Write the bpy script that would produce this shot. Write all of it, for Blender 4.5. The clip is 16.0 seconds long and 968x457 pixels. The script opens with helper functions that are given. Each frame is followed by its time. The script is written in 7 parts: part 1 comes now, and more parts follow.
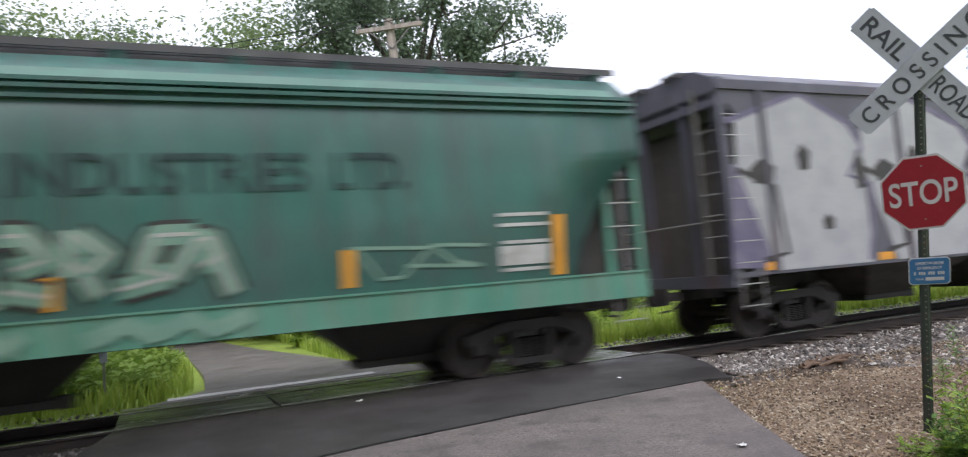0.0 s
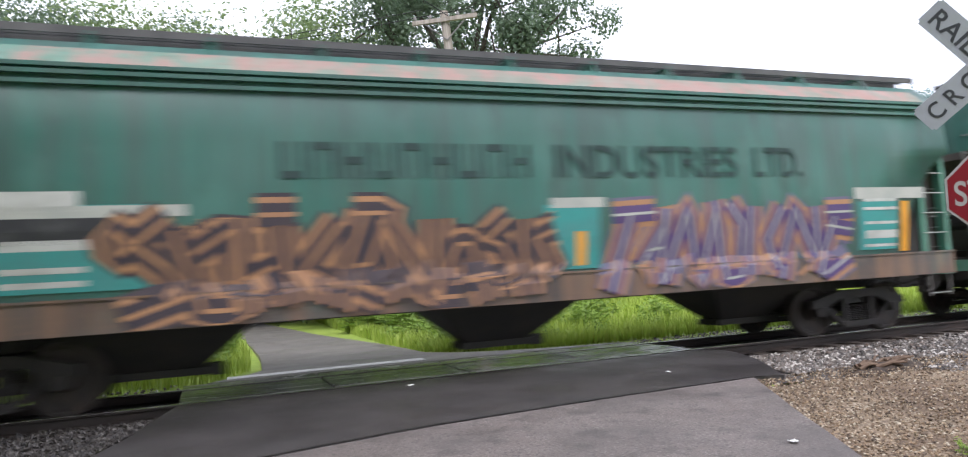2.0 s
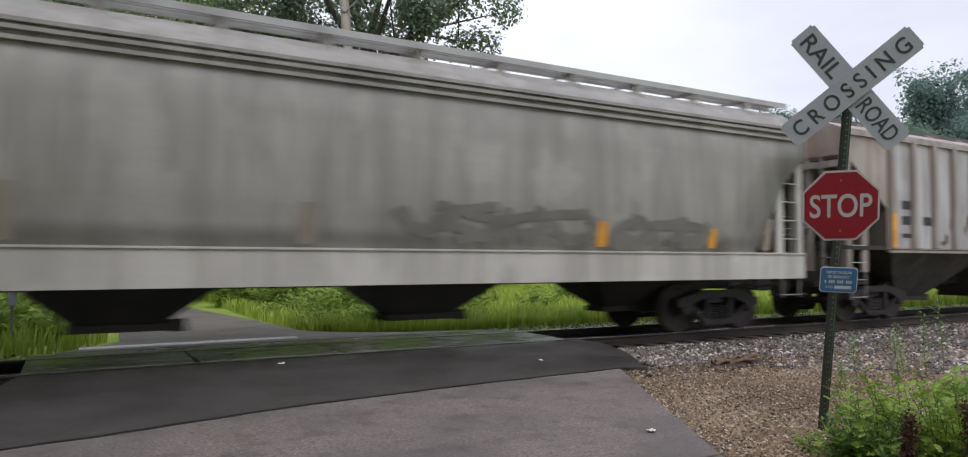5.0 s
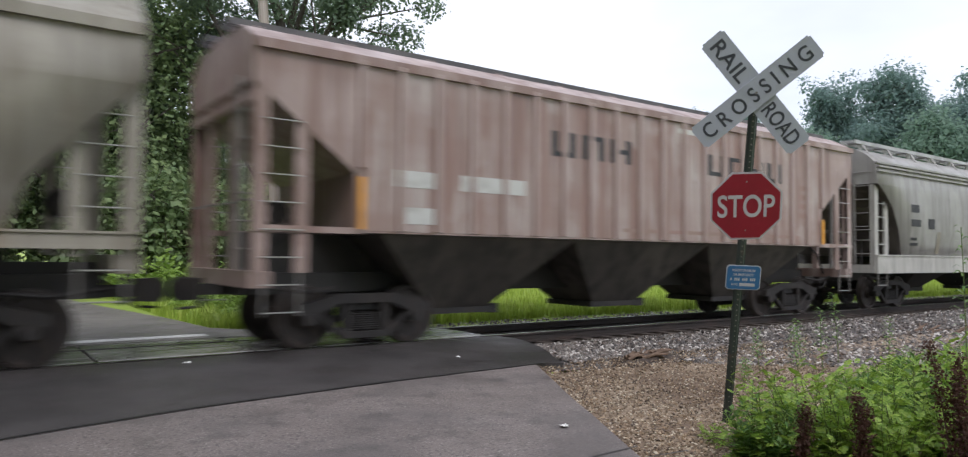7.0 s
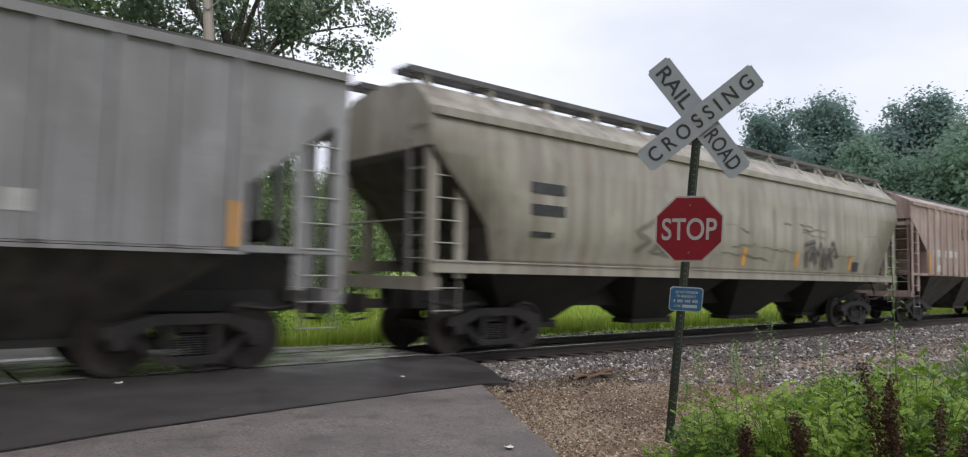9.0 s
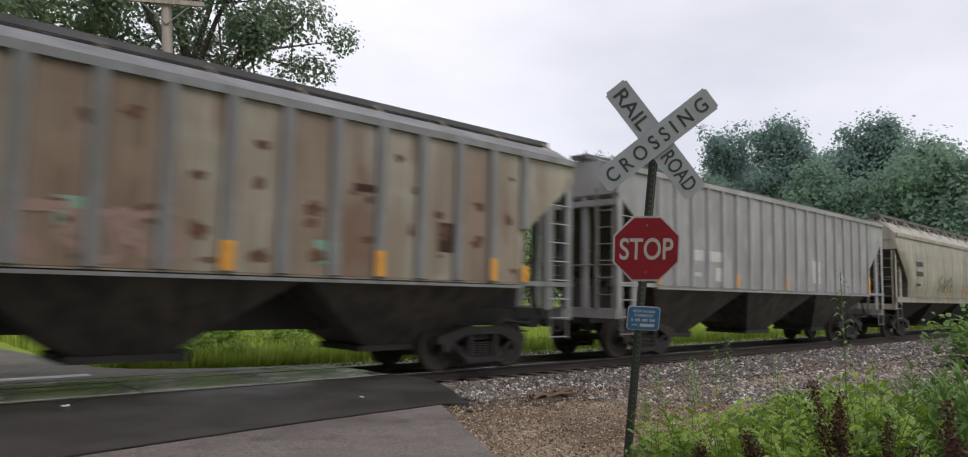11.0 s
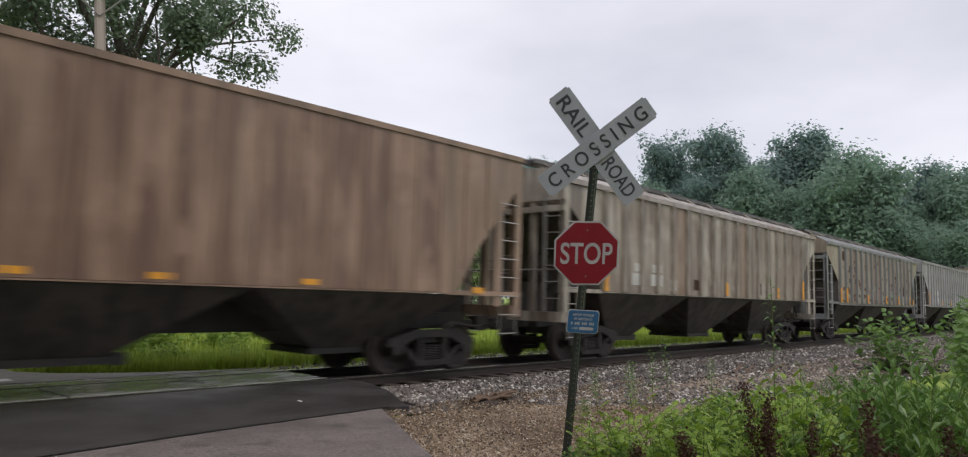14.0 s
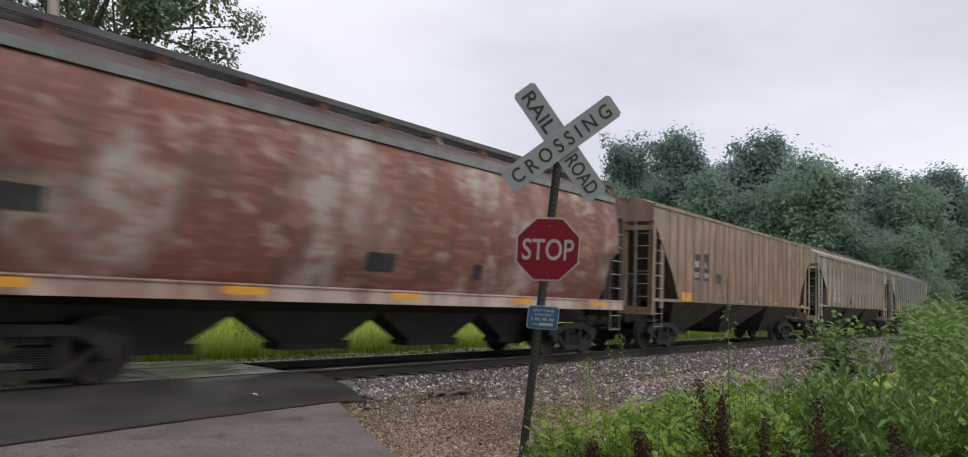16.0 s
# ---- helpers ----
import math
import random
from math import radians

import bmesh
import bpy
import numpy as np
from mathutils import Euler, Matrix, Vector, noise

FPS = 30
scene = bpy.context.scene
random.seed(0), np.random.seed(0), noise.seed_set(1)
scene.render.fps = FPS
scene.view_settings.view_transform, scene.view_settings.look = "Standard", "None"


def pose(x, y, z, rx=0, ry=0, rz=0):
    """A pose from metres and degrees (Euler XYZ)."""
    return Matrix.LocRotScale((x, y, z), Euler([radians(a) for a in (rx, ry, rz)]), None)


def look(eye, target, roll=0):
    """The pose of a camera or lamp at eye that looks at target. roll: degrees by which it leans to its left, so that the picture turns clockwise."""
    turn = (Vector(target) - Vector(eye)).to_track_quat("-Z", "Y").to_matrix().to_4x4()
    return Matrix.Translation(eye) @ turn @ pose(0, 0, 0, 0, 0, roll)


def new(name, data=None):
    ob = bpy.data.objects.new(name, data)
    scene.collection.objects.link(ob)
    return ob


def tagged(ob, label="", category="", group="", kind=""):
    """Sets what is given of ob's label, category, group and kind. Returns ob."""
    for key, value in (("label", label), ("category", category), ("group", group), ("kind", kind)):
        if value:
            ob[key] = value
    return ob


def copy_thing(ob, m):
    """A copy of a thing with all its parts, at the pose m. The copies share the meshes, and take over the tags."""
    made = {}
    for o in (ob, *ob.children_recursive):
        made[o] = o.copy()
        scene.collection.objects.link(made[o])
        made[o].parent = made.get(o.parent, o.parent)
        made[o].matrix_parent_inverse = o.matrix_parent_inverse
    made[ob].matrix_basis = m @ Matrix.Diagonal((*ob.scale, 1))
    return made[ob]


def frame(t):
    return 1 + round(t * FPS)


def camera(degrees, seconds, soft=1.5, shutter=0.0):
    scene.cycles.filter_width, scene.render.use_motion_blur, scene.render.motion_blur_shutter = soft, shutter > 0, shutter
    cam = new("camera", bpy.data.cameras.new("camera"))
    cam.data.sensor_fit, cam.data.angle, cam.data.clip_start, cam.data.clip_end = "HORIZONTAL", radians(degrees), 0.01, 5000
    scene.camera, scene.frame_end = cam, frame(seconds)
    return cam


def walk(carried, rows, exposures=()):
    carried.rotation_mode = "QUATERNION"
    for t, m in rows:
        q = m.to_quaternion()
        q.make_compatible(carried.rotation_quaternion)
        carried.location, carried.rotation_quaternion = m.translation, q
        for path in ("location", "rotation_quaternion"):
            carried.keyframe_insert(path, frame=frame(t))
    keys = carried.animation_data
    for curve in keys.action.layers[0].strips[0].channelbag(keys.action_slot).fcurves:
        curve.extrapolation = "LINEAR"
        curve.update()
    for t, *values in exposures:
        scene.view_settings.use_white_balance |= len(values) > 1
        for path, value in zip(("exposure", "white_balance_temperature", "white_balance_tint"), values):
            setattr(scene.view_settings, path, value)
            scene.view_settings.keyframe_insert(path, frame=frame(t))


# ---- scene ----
cam = camera(67.7, 16.0, soft=1.15, shutter=0.5)
PATH = [
    (0, (0.339, 0.833, 1.428), (1.183, 2.64, 1.576), -4.8),
    (0.5, (0.311, 0.813, 1.411), (1.09, 2.649, 1.56), -4.1),
    (1, (0.329, 0.863, 1.418), (1.07, 2.715, 1.565), -4.4),
    (1.5, (0.309, 0.847, 1.415), (1.018, 2.711, 1.56), -3.9),
    (2, (0.251, 0.753, 1.393), (0.97, 2.614, 1.53), -3.3),
    (2.5, (0.245, 0.726, 1.388), (1.034, 2.559, 1.515), -1.8),
    (3, (0.277, 0.741, 1.397), (1.176, 2.524, 1.51), -1.5),
    (3.5, (0.277, 0.747, 1.386), (1.233, 2.5, 1.495), -1.0),
    (4, (0.307, 0.804, 1.399), (1.287, 2.544, 1.503), -1.3),
    (4.2, (0.334, 0.803, 1.408), (1.318, 2.541, 1.508), -1.2),
    (4.5, (0.307, 0.804, 1.384), (1.304, 2.535, 1.483), -0.7),
    (5, (0.294, 0.79, 1.384), (1.295, 2.519, 1.469), 0.2),
    (7.5, (0.379, 0.826, 1.39), (1.602, 2.406, 1.479), 0.8),
    (8, (0.379, 0.84, 1.403), (1.629, 2.397, 1.511), 1.2),
    (10.5, (0.378, 0.823, 1.405), (1.73, 2.288, 1.56), 0.9),
    (11, (0.403, 0.815, 1.411), (1.77, 2.263, 1.591), 1.2),
    (11.5, (0.383, 0.808, 1.407), (1.772, 2.235, 1.591), 1.4),
    (12, (0.406, 0.819, 1.416), (1.817, 2.223, 1.606), 1.5),
    (12.5, (0.435, 0.826, 1.418), (1.858, 2.217, 1.613), 0.9),
    (13, (0.427, 0.812, 1.415), (1.865, 2.19, 1.6), 0.7),
    (13.5, (0.395, 0.799, 1.407), (1.85, 2.159, 1.595), 1.4),
    (14, (0.401, 0.801, 1.409), (1.877, 2.137, 1.602), 1.5),
    (14.5, (0.417, 0.806, 1.411), (1.906, 2.128, 1.603), 1.7),
    (15, (0.425, 0.808, 1.404), (1.929, 2.113, 1.597), 1.8),
    (15.5, (0.426, 0.819, 1.403), (1.951, 2.098, 1.595), 2.5),
    (16, (0.413, 0.819, 1.393), (1.958, 2.074, 1.579), 2.5),
]

walk(cam, [(t, look(eye, target, roll)) for t, eye, target, roll in PATH],
     exposures=[(0.0, 0.9, 6150, 14), (1.0, 1.0, 6150, 14), (1.5, 1.2, 6120, 14), (2.0, 1.25, 6100, 14), (2.5, 1.25, 6050, 14), (3.0, 1.32, 6050, 14), (3.5, 0.87, 6150, 15), (4.0, 0.78, 6200, 15), (4.5, 0.78, 6200, 15),
                (5.0, 0.50, 6300, 14), (7.5, 0.74, 6100, 12), (8.0, 0.64, 6150, 12), (10.5, 0.44, 6450, 13), (11.0, 0.37, 6500, 13), (11.5, 0.25, 6500, 13), (16.0, 0.28, 6450, 13)])

# ---- light: a bright overcast sky with a weak, very soft sun ----
SUN_EL, SUN_ROT = radians(52), radians(200)
world = bpy.data.worlds.new("overcast")
scene.world = world
world.use_nodes = True
wn, wl = world.node_tree.nodes, world.node_tree.links
wn.clear()
w_out = wn.new("ShaderNodeOutputWorld")
w_add = wn.new("ShaderNodeAddShader")
w_sky = wn.new("ShaderNodeTexSky")
w_sky.sky_type, w_sky.sun_disc, w_sky.sun_elevation, w_sky.sun_rotation = "NISHITA", False, SUN_EL, SUN_ROT
w_b1, w_b2 = wn.new("ShaderNodeBackground"), wn.new("ShaderNodeBackground")
w_b1.inputs["Strength"].default_value = 0.02
w_co, w_map, w_noise, w_ramp = wn.new("ShaderNodeTexCoord"), wn.new("ShaderNodeMapping"), wn.new("ShaderNodeTexNoise"), wn.new("ShaderNodeValToRGB")
w_map.inputs["Scale"].default_value = (1.0, 1.0, 2.6)
w_noise.inputs["Scale"].default_value, w_noise.inputs["Detail"].default_value = 1.7, 5.0
w_ramp.color_ramp.elements[0].position, w_ramp.color_ramp.elements[1].position = 0.3, 0.72
w_ramp.color_ramp.elements[0].color = (0.535, 0.54, 0.575, 1)
w_ramp.color_ramp.elements[1].color = (0.80, 0.79, 0.815, 1)
w_b2.inputs["Strength"].default_value = 0.95
for a, b in ((w_sky.outputs[0], w_b1.inputs[0]), (w_co.outputs["Generated"], w_map.inputs[0]), (w_map.outputs[0], w_noise.inputs["Vector"]),
             (w_noise.outputs["Fac"], w_ramp.inputs[0]), (w_ramp.outputs[0], w_b2.inputs[0]), (w_b1.outputs[0], w_add.inputs[0]),
             (w_b2.outputs[0], w_add.inputs[1]), (w_add.outputs[0], w_out.inputs[0])):
    wl.new(a, b)
sun = new("sun", bpy.data.lights.new("sun", "SUN"))
sun.data.energy, sun.data.angle, sun.data.color = 0.95, radians(25), (1.0, 0.97, 0.93)
sun.matrix_world = look((-20, -30, 60), (0, 10, 0))

# ---- materials ----
def node_mat(name):
    m = bpy.data.materials.new(name)
    m.use_nodes = True
    nt = m.node_tree
    return m, nt, nt.nodes["Principled BSDF"]


def noise_fac(nt, scale, lo, hi, stretch=(1, 1, 1), detail=5.0, shift=0.0, loose=False):
    """A noise in object space, squeezed between lo and hi to 0..1."""
    co, mp, nz, mr = nt.nodes.new("ShaderNodeTexCoord"), nt.nodes.new("ShaderNodeMapping"), nt.nodes.new("ShaderNodeTexNoise"), nt.nodes.new("ShaderNodeMapRange")
    mp.inputs["Scale"].default_value, mp.inputs["Location"].default_value = stretch, (shift, shift * 0.7, shift * 0.3)
    nz.inputs["Scale"].default_value, nz.inputs["Detail"].default_value = scale, detail
    mr.inputs["From Min"].default_value, mr.inputs["From Max"].default_value = lo, hi
    src = co.outputs["Object"]
    if loose:
        oi, cb, ad = nt.nodes.new("ShaderNodeObjectInfo"), nt.nodes.new("ShaderNodeMath"), nt.nodes.new("ShaderNodeVectorMath")
        cb.operation, cb.inputs[1].default_value, ad.operation = "MULTIPLY", 37.0, "ADD"
        nt.links.new(oi.outputs["Random"], cb.inputs[0])
        nt.links.new(cb.outputs[0], ad.inputs[1])
        nt.links.new(src, ad.inputs[0])
        src = ad.outputs[0]
    nt.links.new(src, mp.inputs[0])
    nt.links.new(mp.outputs[0], nz.inputs["Vector"])
    nt.links.new(nz.outputs["Fac"], mr.inputs["Value"])
    return mr.outputs[0]


def blend(nt, fac, a, b, amount=1.0):
    """Mixes colour b over a (sockets or colours) by a socket fac times amount."""
    mx = nt.nodes.new("ShaderNodeMix")
    mx.data_type = "RGBA"
    if amount != 1.0:
        ma = nt.nodes.new("ShaderNodeMath")
        ma.operation = "MULTIPLY"
        ma.inputs[1].default_value = amount
        nt.links.new(fac, ma.inputs[0])
        fac = ma.outputs[0]
    nt.links.new(fac, mx.inputs[0])
    for k, c in ((6, a), (7, b)):
        if isinstance(c, tuple):
            mx.inputs[k].default_value = (*c, 1)
        else:
            nt.links.new(c, mx.inputs[k])
    return mx.outputs[2]


def bump(nt, bsdf, fac, strength, distance=0.01):
    bp = nt.nodes.new("ShaderNodeBump")
    bp.inputs["Strength"].default_value, bp.inputs["Distance"].default_value = strength, distance
    nt.links.new(fac, bp.inputs["Height"])
    nt.links.new(bp.outputs[0], bsdf.inputs["Normal"])


def surface(name, col, layers, rough=0.6, metal=0.0, bump_scale=8.0, bump_strength=0.15, rough_var=0.0, loose=None):
    """A base colour with noise layers (colour, scale, lo, hi, stretch, amount) on it."""
    m, nt, bs = node_mat(name)
    c = tuple(col)
    if loose:
        oi = nt.nodes.new("ShaderNodeObjectInfo")
        c = blend(nt, oi.outputs["Random"], c, tuple(loose))
    for k, (lc, sc, lo, hi, st, am) in enumerate(layers):
        c = blend(nt, noise_fac(nt, sc, lo, hi, st, shift=3.1 * k + 1.7 * len(name), loose=bool(loose)), c, tuple(lc), am)
    if isinstance(c, tuple):
        bs.inputs["Base Color"].default_value = (*c, 1)
    else:
        nt.links.new(c, bs.inputs["Base Color"])
    bs.inputs["Roughness"].default_value, bs.inputs["Metallic"].default_value = rough, metal
    if rough_var:
        mr = nt.nodes.new("ShaderNodeMapRange")
        mr.inputs["To Min"].default_value, mr.inputs["To Max"].default_value = rough - rough_var, rough + rough_var
        nt.links.new(noise_fac(nt, 1.1, 0.35, 0.65, shift=9.0), mr.inputs["Value"])
        nt.links.new(mr.outputs[0], bs.inputs["Roughness"])
    if bump_strength:
        bump(nt, bs, noise_fac(nt, bump_scale, 0.0, 1.0, detail=8.0), bump_strength)
    return m


ONE, DRIP, BAND = (1, 1, 1), (1.6, 1.6, 0.12), (0.15, 1, 2.2)


def car_paint(name, col, dirt, rust=0.25, streak=0.5, rust_col=(0.13, 0.05, 0.025), rough=0.42, fade=None, loose=None):
    fade = fade or tuple(min(1, c * 1.25 + 0.03) for c in col)
    return surface(name, col, [
        (fade, 0.6, 0.4, 0.68, ONE, 0.55),
        (dirt, 2.4, 0.45, 0.58, DRIP, streak),
        (tuple(v * 0.45 for v in dirt), 5.0, 0.55, 0.68, (2.2, 2.2, 0.10), streak * 0.7),
        (fade, 1.7, 0.56, 0.62, (1, 1, 0.5), 0.5),
        (dirt, 0.45, 0.45, 0.7, BAND, streak * 0.7),
        (rust_col, 1.5, 0.62 - 0.14 * rust, 0.74 - 0.1 * rust, (1, 1, 0.4), min(1.0, rust * 1.6)),
        (dirt, 22.0, 0.52, 0.8, ONE, 0.3)], rough=rough, bump_scale=3.0, bump_strength=0.08, rough_var=0.1, loose=loose)


def leafy(name, a, b, shine=0.45, thin=0.35):
    """Leaves: colour varies leaf by leaf, some light passes through."""
    m, nt, bs = node_mat(name)
    geo = nt.nodes.new("ShaderNodeNewGeometry")
    c = blend(nt, geo.outputs["Random Per Island"], tuple(a), tuple(b))
    c = blend(nt, noise_fac(nt, 0.35, 0.4, 0.66), c, tuple(v * 0.7 for v in a), 0.35)
    nt.links.new(c, bs.inputs["Base Color"])
    bs.inputs["Roughness"].default_value = shine
    tr, mx = nt.nodes.new("ShaderNodeBsdfTranslucent"), nt.nodes.new("ShaderNodeMixShader")
    nt.links.new(c, tr.inputs["Color"])
    mx.inputs[0].default_value = thin
    nt.links.new(bs.outputs[0], mx.inputs[1])
    nt.links.new(tr.outputs[0], mx.inputs[2])
    nt.links.new(mx.outputs[0], nt.nodes["Material Output"].inputs["Surface"])
    return m


def stones(name, cols, rough=0.75):
    """Loose stone: a colour of its own for every stone."""
    m, nt, bs = node_mat(name)
    geo, rp = nt.nodes.new("ShaderNodeNewGeometry"), nt.nodes.new("ShaderNodeValToRGB")
    rp.color_ramp.interpolation = "CONSTANT"
    while len(rp.color_ramp.elements) < len(cols):
        rp.color_ramp.elements.new(0.5)
    for k, c in enumerate(cols):
        rp.color_ramp.elements[k].position = k / len(cols)
        rp.color_ramp.elements[k].color = (*c, 1)
    nt.links.new(geo.outputs["Random Per Island"], rp.inputs[0])
    c = blend(nt, noise_fac(nt, 30.0, 0.35, 0.7), rp.outputs[0], (0.12, 0.10, 0.085), 0.4)
    nt.links.new(c, bs.inputs["Base Color"])
    bs.inputs["Roughness"].default_value = rough
    return m


M = {}
M["asphalt_old"] = surface("asphalt_old", (0.185, 0.155, 0.142), [((0.36, 0.33, 0.30), 42.0, 0.57, 0.66, ONE, 0.85), ((0.055, 0.05, 0.048), 34.0, 0.54, 0.66, ONE, 0.85), ((0.105, 0.092, 0.086), 0.8, 0.42, 0.62, ONE, 0.7), ((0.06, 0.055, 0.052), 3.5, 0.52, 0.68, ONE, 0.5)], rough=0.55, bump_scale=70, bump_strength=0.5, rough_var=0.12)
M["asphalt_new"] = surface("asphalt_new", (0.056, 0.050, 0.048), [((0.12, 0.11, 0.105), 55.0, 0.55, 0.7, ONE, 0.7), ((0.032, 0.029, 0.028), 0.9, 0.42, 0.62, ONE, 0.7), ((0.10, 0.095, 0.09), 3.0, 0.62, 0.76, ONE, 0.35)], rough=0.5, bump_scale=80, bump_strength=0.35, rough_var=0.13)
M["asphalt_far"] = surface("asphalt_far", (0.19, 0.172, 0.152), [((0.14, 0.135, 0.13), 40.0, 0.5, 0.7, ONE, 0.5), ((0.12, 0.115, 0.11), 1.2, 0.5, 0.7, (0.5, 2, 1), 0.7)], rough=0.5, bump_scale=60, bump_strength=0.3, rough_var=0.15)
M["slab"] = surface("slab", (0.36, 0.345, 0.33), [((0.10, 0.093, 0.087), 1.5, 0.46, 0.62, (0.5, 1.6, 1), 0.85), ((0.28, 0.27, 0.26), 25.0, 0.55, 0.75, ONE, 0.4)], rough=0.17, bump_scale=18, bump_strength=0.25, rough_var=0.11)
M["road_paint"] = surface("road_paint", (0.72, 0.71, 0.68), [((0.30, 0.29, 0.28), 9.0, 0.52, 0.7, ONE, 0.7)], rough=0.5)
M["tar"] = surface("tar", (0.022, 0.021, 0.021), [((0.05, 0.05, 0.05), 20.0, 0.5, 0.7, ONE, 0.5)], rough=0.4)
M["rail"] = surface("rail", (0.028, 0.021, 0.018), [((0.055, 0.034, 0.025), 6.0, 0.45, 0.65, (0.4, 1, 1), 0.6)], rough=0.7)
M["rail_top"] = surface("rail_top", (0.55, 0.54, 0.53), [((0.25, 0.24, 0.23), 5.0, 0.5, 0.7, (0.1, 3, 1), 0.5)], rough=0.22, metal=1.0, bump_strength=0.02)
M["tie"] = surface("tie", (0.060, 0.045, 0.036), [((0.12, 0.10, 0.085), 4.0, 0.45, 0.7, (1, 0.15, 1), 0.7)], rough=0.85, bump_strength=0.4)
M["ballast_bed"] = surface("ballast_bed", (0.085, 0.073, 0.066), [((0.34, 0.32, 0.30), 22.0, 0.57, 0.63, ONE, 0.8), ((0.03, 0.027, 0.026), 18.0, 0.53, 0.6, ONE, 0.9), ((0.07, 0.06, 0.055), 0.7, 0.4, 0.6, ONE, 0.5)], rough=0.8, bump_scale=26, bump_strength=0.9)
M["ballast"] = stones("ballast", [(0.135, 0.116, 0.100), (0.060, 0.051, 0.045), (0.24, 0.215, 0.19), (0.034, 0.029, 0.026), (0.13, 0.094, 0.072), (0.58, 0.54, 0.49), (0.080, 0.068, 0.060), (0.175, 0.145, 0.122)], rough=0.42)
# oily stones, with the train's shadow put into their colours too
M["ballast_oil_shade"] = stones("ballast_oil_shade", [(0.030, 0.026, 0.024), (0.018, 0.016, 0.015), (0.055, 0.048, 0.043), (0.024, 0.021, 0.02), (0.11, 0.10, 0.09)], rough=0.5)
M["gravel"] = stones("gravel", [(0.32, 0.220, 0.132), (0.18, 0.122, 0.073), (0.45, 0.342, 0.225), (0.085, 0.056, 0.036), (0.27, 0.198, 0.13), (0.60, 0.52, 0.40), (0.24, 0.163, 0.10), (0.14, 0.094, 0.058)])
M["soil"] = surface("soil", (0.055, 0.038, 0.027), [((0.11, 0.078, 0.052), 9.0, 0.5, 0.64, ONE, 0.8), ((0.025, 0.018, 0.014), 16.0, 0.5, 0.62, ONE, 0.7)], rough=0.85, bump_scale=28, bump_strength=0.9)
M["gravel_bed"] = surface("gravel_bed", (0.235, 0.172, 0.112), [((0.46, 0.37, 0.26), 26.0, 0.54, 0.62, ONE, 0.8), ((0.09, 0.066, 0.048), 24.0, 0.53, 0.62, ONE, 0.8), ((0.115, 0.072, 0.045), 0.9, 0.45, 0.60, ONE, 0.75)], rough=0.85, bump_scale=30, bump_strength=0.8)
M["meadow"] = surface("meadow", (0.26, 0.36, 0.05), [((0.34, 0.43, 0.07), 0.5, 0.42, 0.62, ONE, 0.8), ((0.16, 0.25, 0.04), 3.0, 0.45, 0.65, ONE, 0.6), ((0.40, 0.45, 0.12), 18.0, 0.5, 0.7, ONE, 0.5)], rough=0.8, bump_scale=14, bump_strength=1.0)
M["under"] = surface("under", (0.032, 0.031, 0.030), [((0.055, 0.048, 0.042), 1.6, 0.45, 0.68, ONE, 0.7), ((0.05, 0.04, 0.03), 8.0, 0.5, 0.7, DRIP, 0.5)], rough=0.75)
M["hopper_dust"] = surface("hopper_dust", (0.070, 0.060, 0.052), [((0.115, 0.098, 0.082), 0.9, 0.42, 0.66, ONE, 0.7), ((0.03, 0.027, 0.025), 2.4, 0.45, 0.65, DRIP, 0.7)], rough=0.8)
M["truck"] = surface("truck", (0.018, 0.0155, 0.0145), [((0.045, 0.033, 0.027), 3.0, 0.48, 0.68, ONE, 0.6), ((0.03, 0.027, 0.025), 6.0, 0.48, 0.66, ONE, 0.6)], rough=0.72)
M["wheel"] = surface("wheel", (0.030, 0.024, 0.021), [((0.065, 0.044, 0.034), 5.0, 0.45, 0.68, ONE, 0.6)], rough=0.65)
M["galv"] = surface("galv", (0.26, 0.25, 0.24), [((0.20, 0.17, 0.14), 2.0, 0.45, 0.7, ONE, 0.6), ((0.16, 0.09, 0.05), 5.0, 0.58, 0.72, ONE, 0.5)], rough=0.5, metal=0.4)
M["rung_steel"] = surface("rung_steel", (0.46, 0.45, 0.43), [((0.35, 0.30, 0.26), 6.0, 0.5, 0.7, ONE, 0.5)], rough=0.35, metal=0.6, bump_strength=0)
M["grate_dark"] = surface("grate_dark", (0.075, 0.072, 0.075), [((0.17, 0.16, 0.16), 1.5, 0.45, 0.7, ONE, 0.6)], rough=0.6)
M["white_mark"] = surface("white_mark", (0.54, 0.54, 0.51), [((0.36, 0.35, 0.32), 4.0, 0.45, 0.7, ONE, 0.7)], rough=0.6)
M["black_mark"] = surface("black_mark", (0.03, 0.03, 0.034), [((0.09, 0.09, 0.09), 4.0, 0.5, 0.7, ONE, 0.5)], rough=0.6)
M["dark_letters"] = surface("dark_letters", (0.018, 0.042, 0.040), [((0.03, 0.10, 0.08), 3.0, 0.5, 0.7, ONE, 0.6)], rough=0.6)
M["reflector"] = surface("reflector", (0.80, 0.36, 0.03), [((0.45, 0.20, 0.04), 3.0, 0.5, 0.7, ONE, 0.6)], rough=0.4)
M["sign_white"] = surface("sign_white", (0.44, 0.465, 0.535), [((0.37, 0.39, 0.44), 3.0, 0.45, 0.68, ONE, 0.6), ((0.36, 0.35, 0.34), 30.0, 0.6, 0.75, ONE, 0.3)], rough=0.45, bump_strength=0.0)
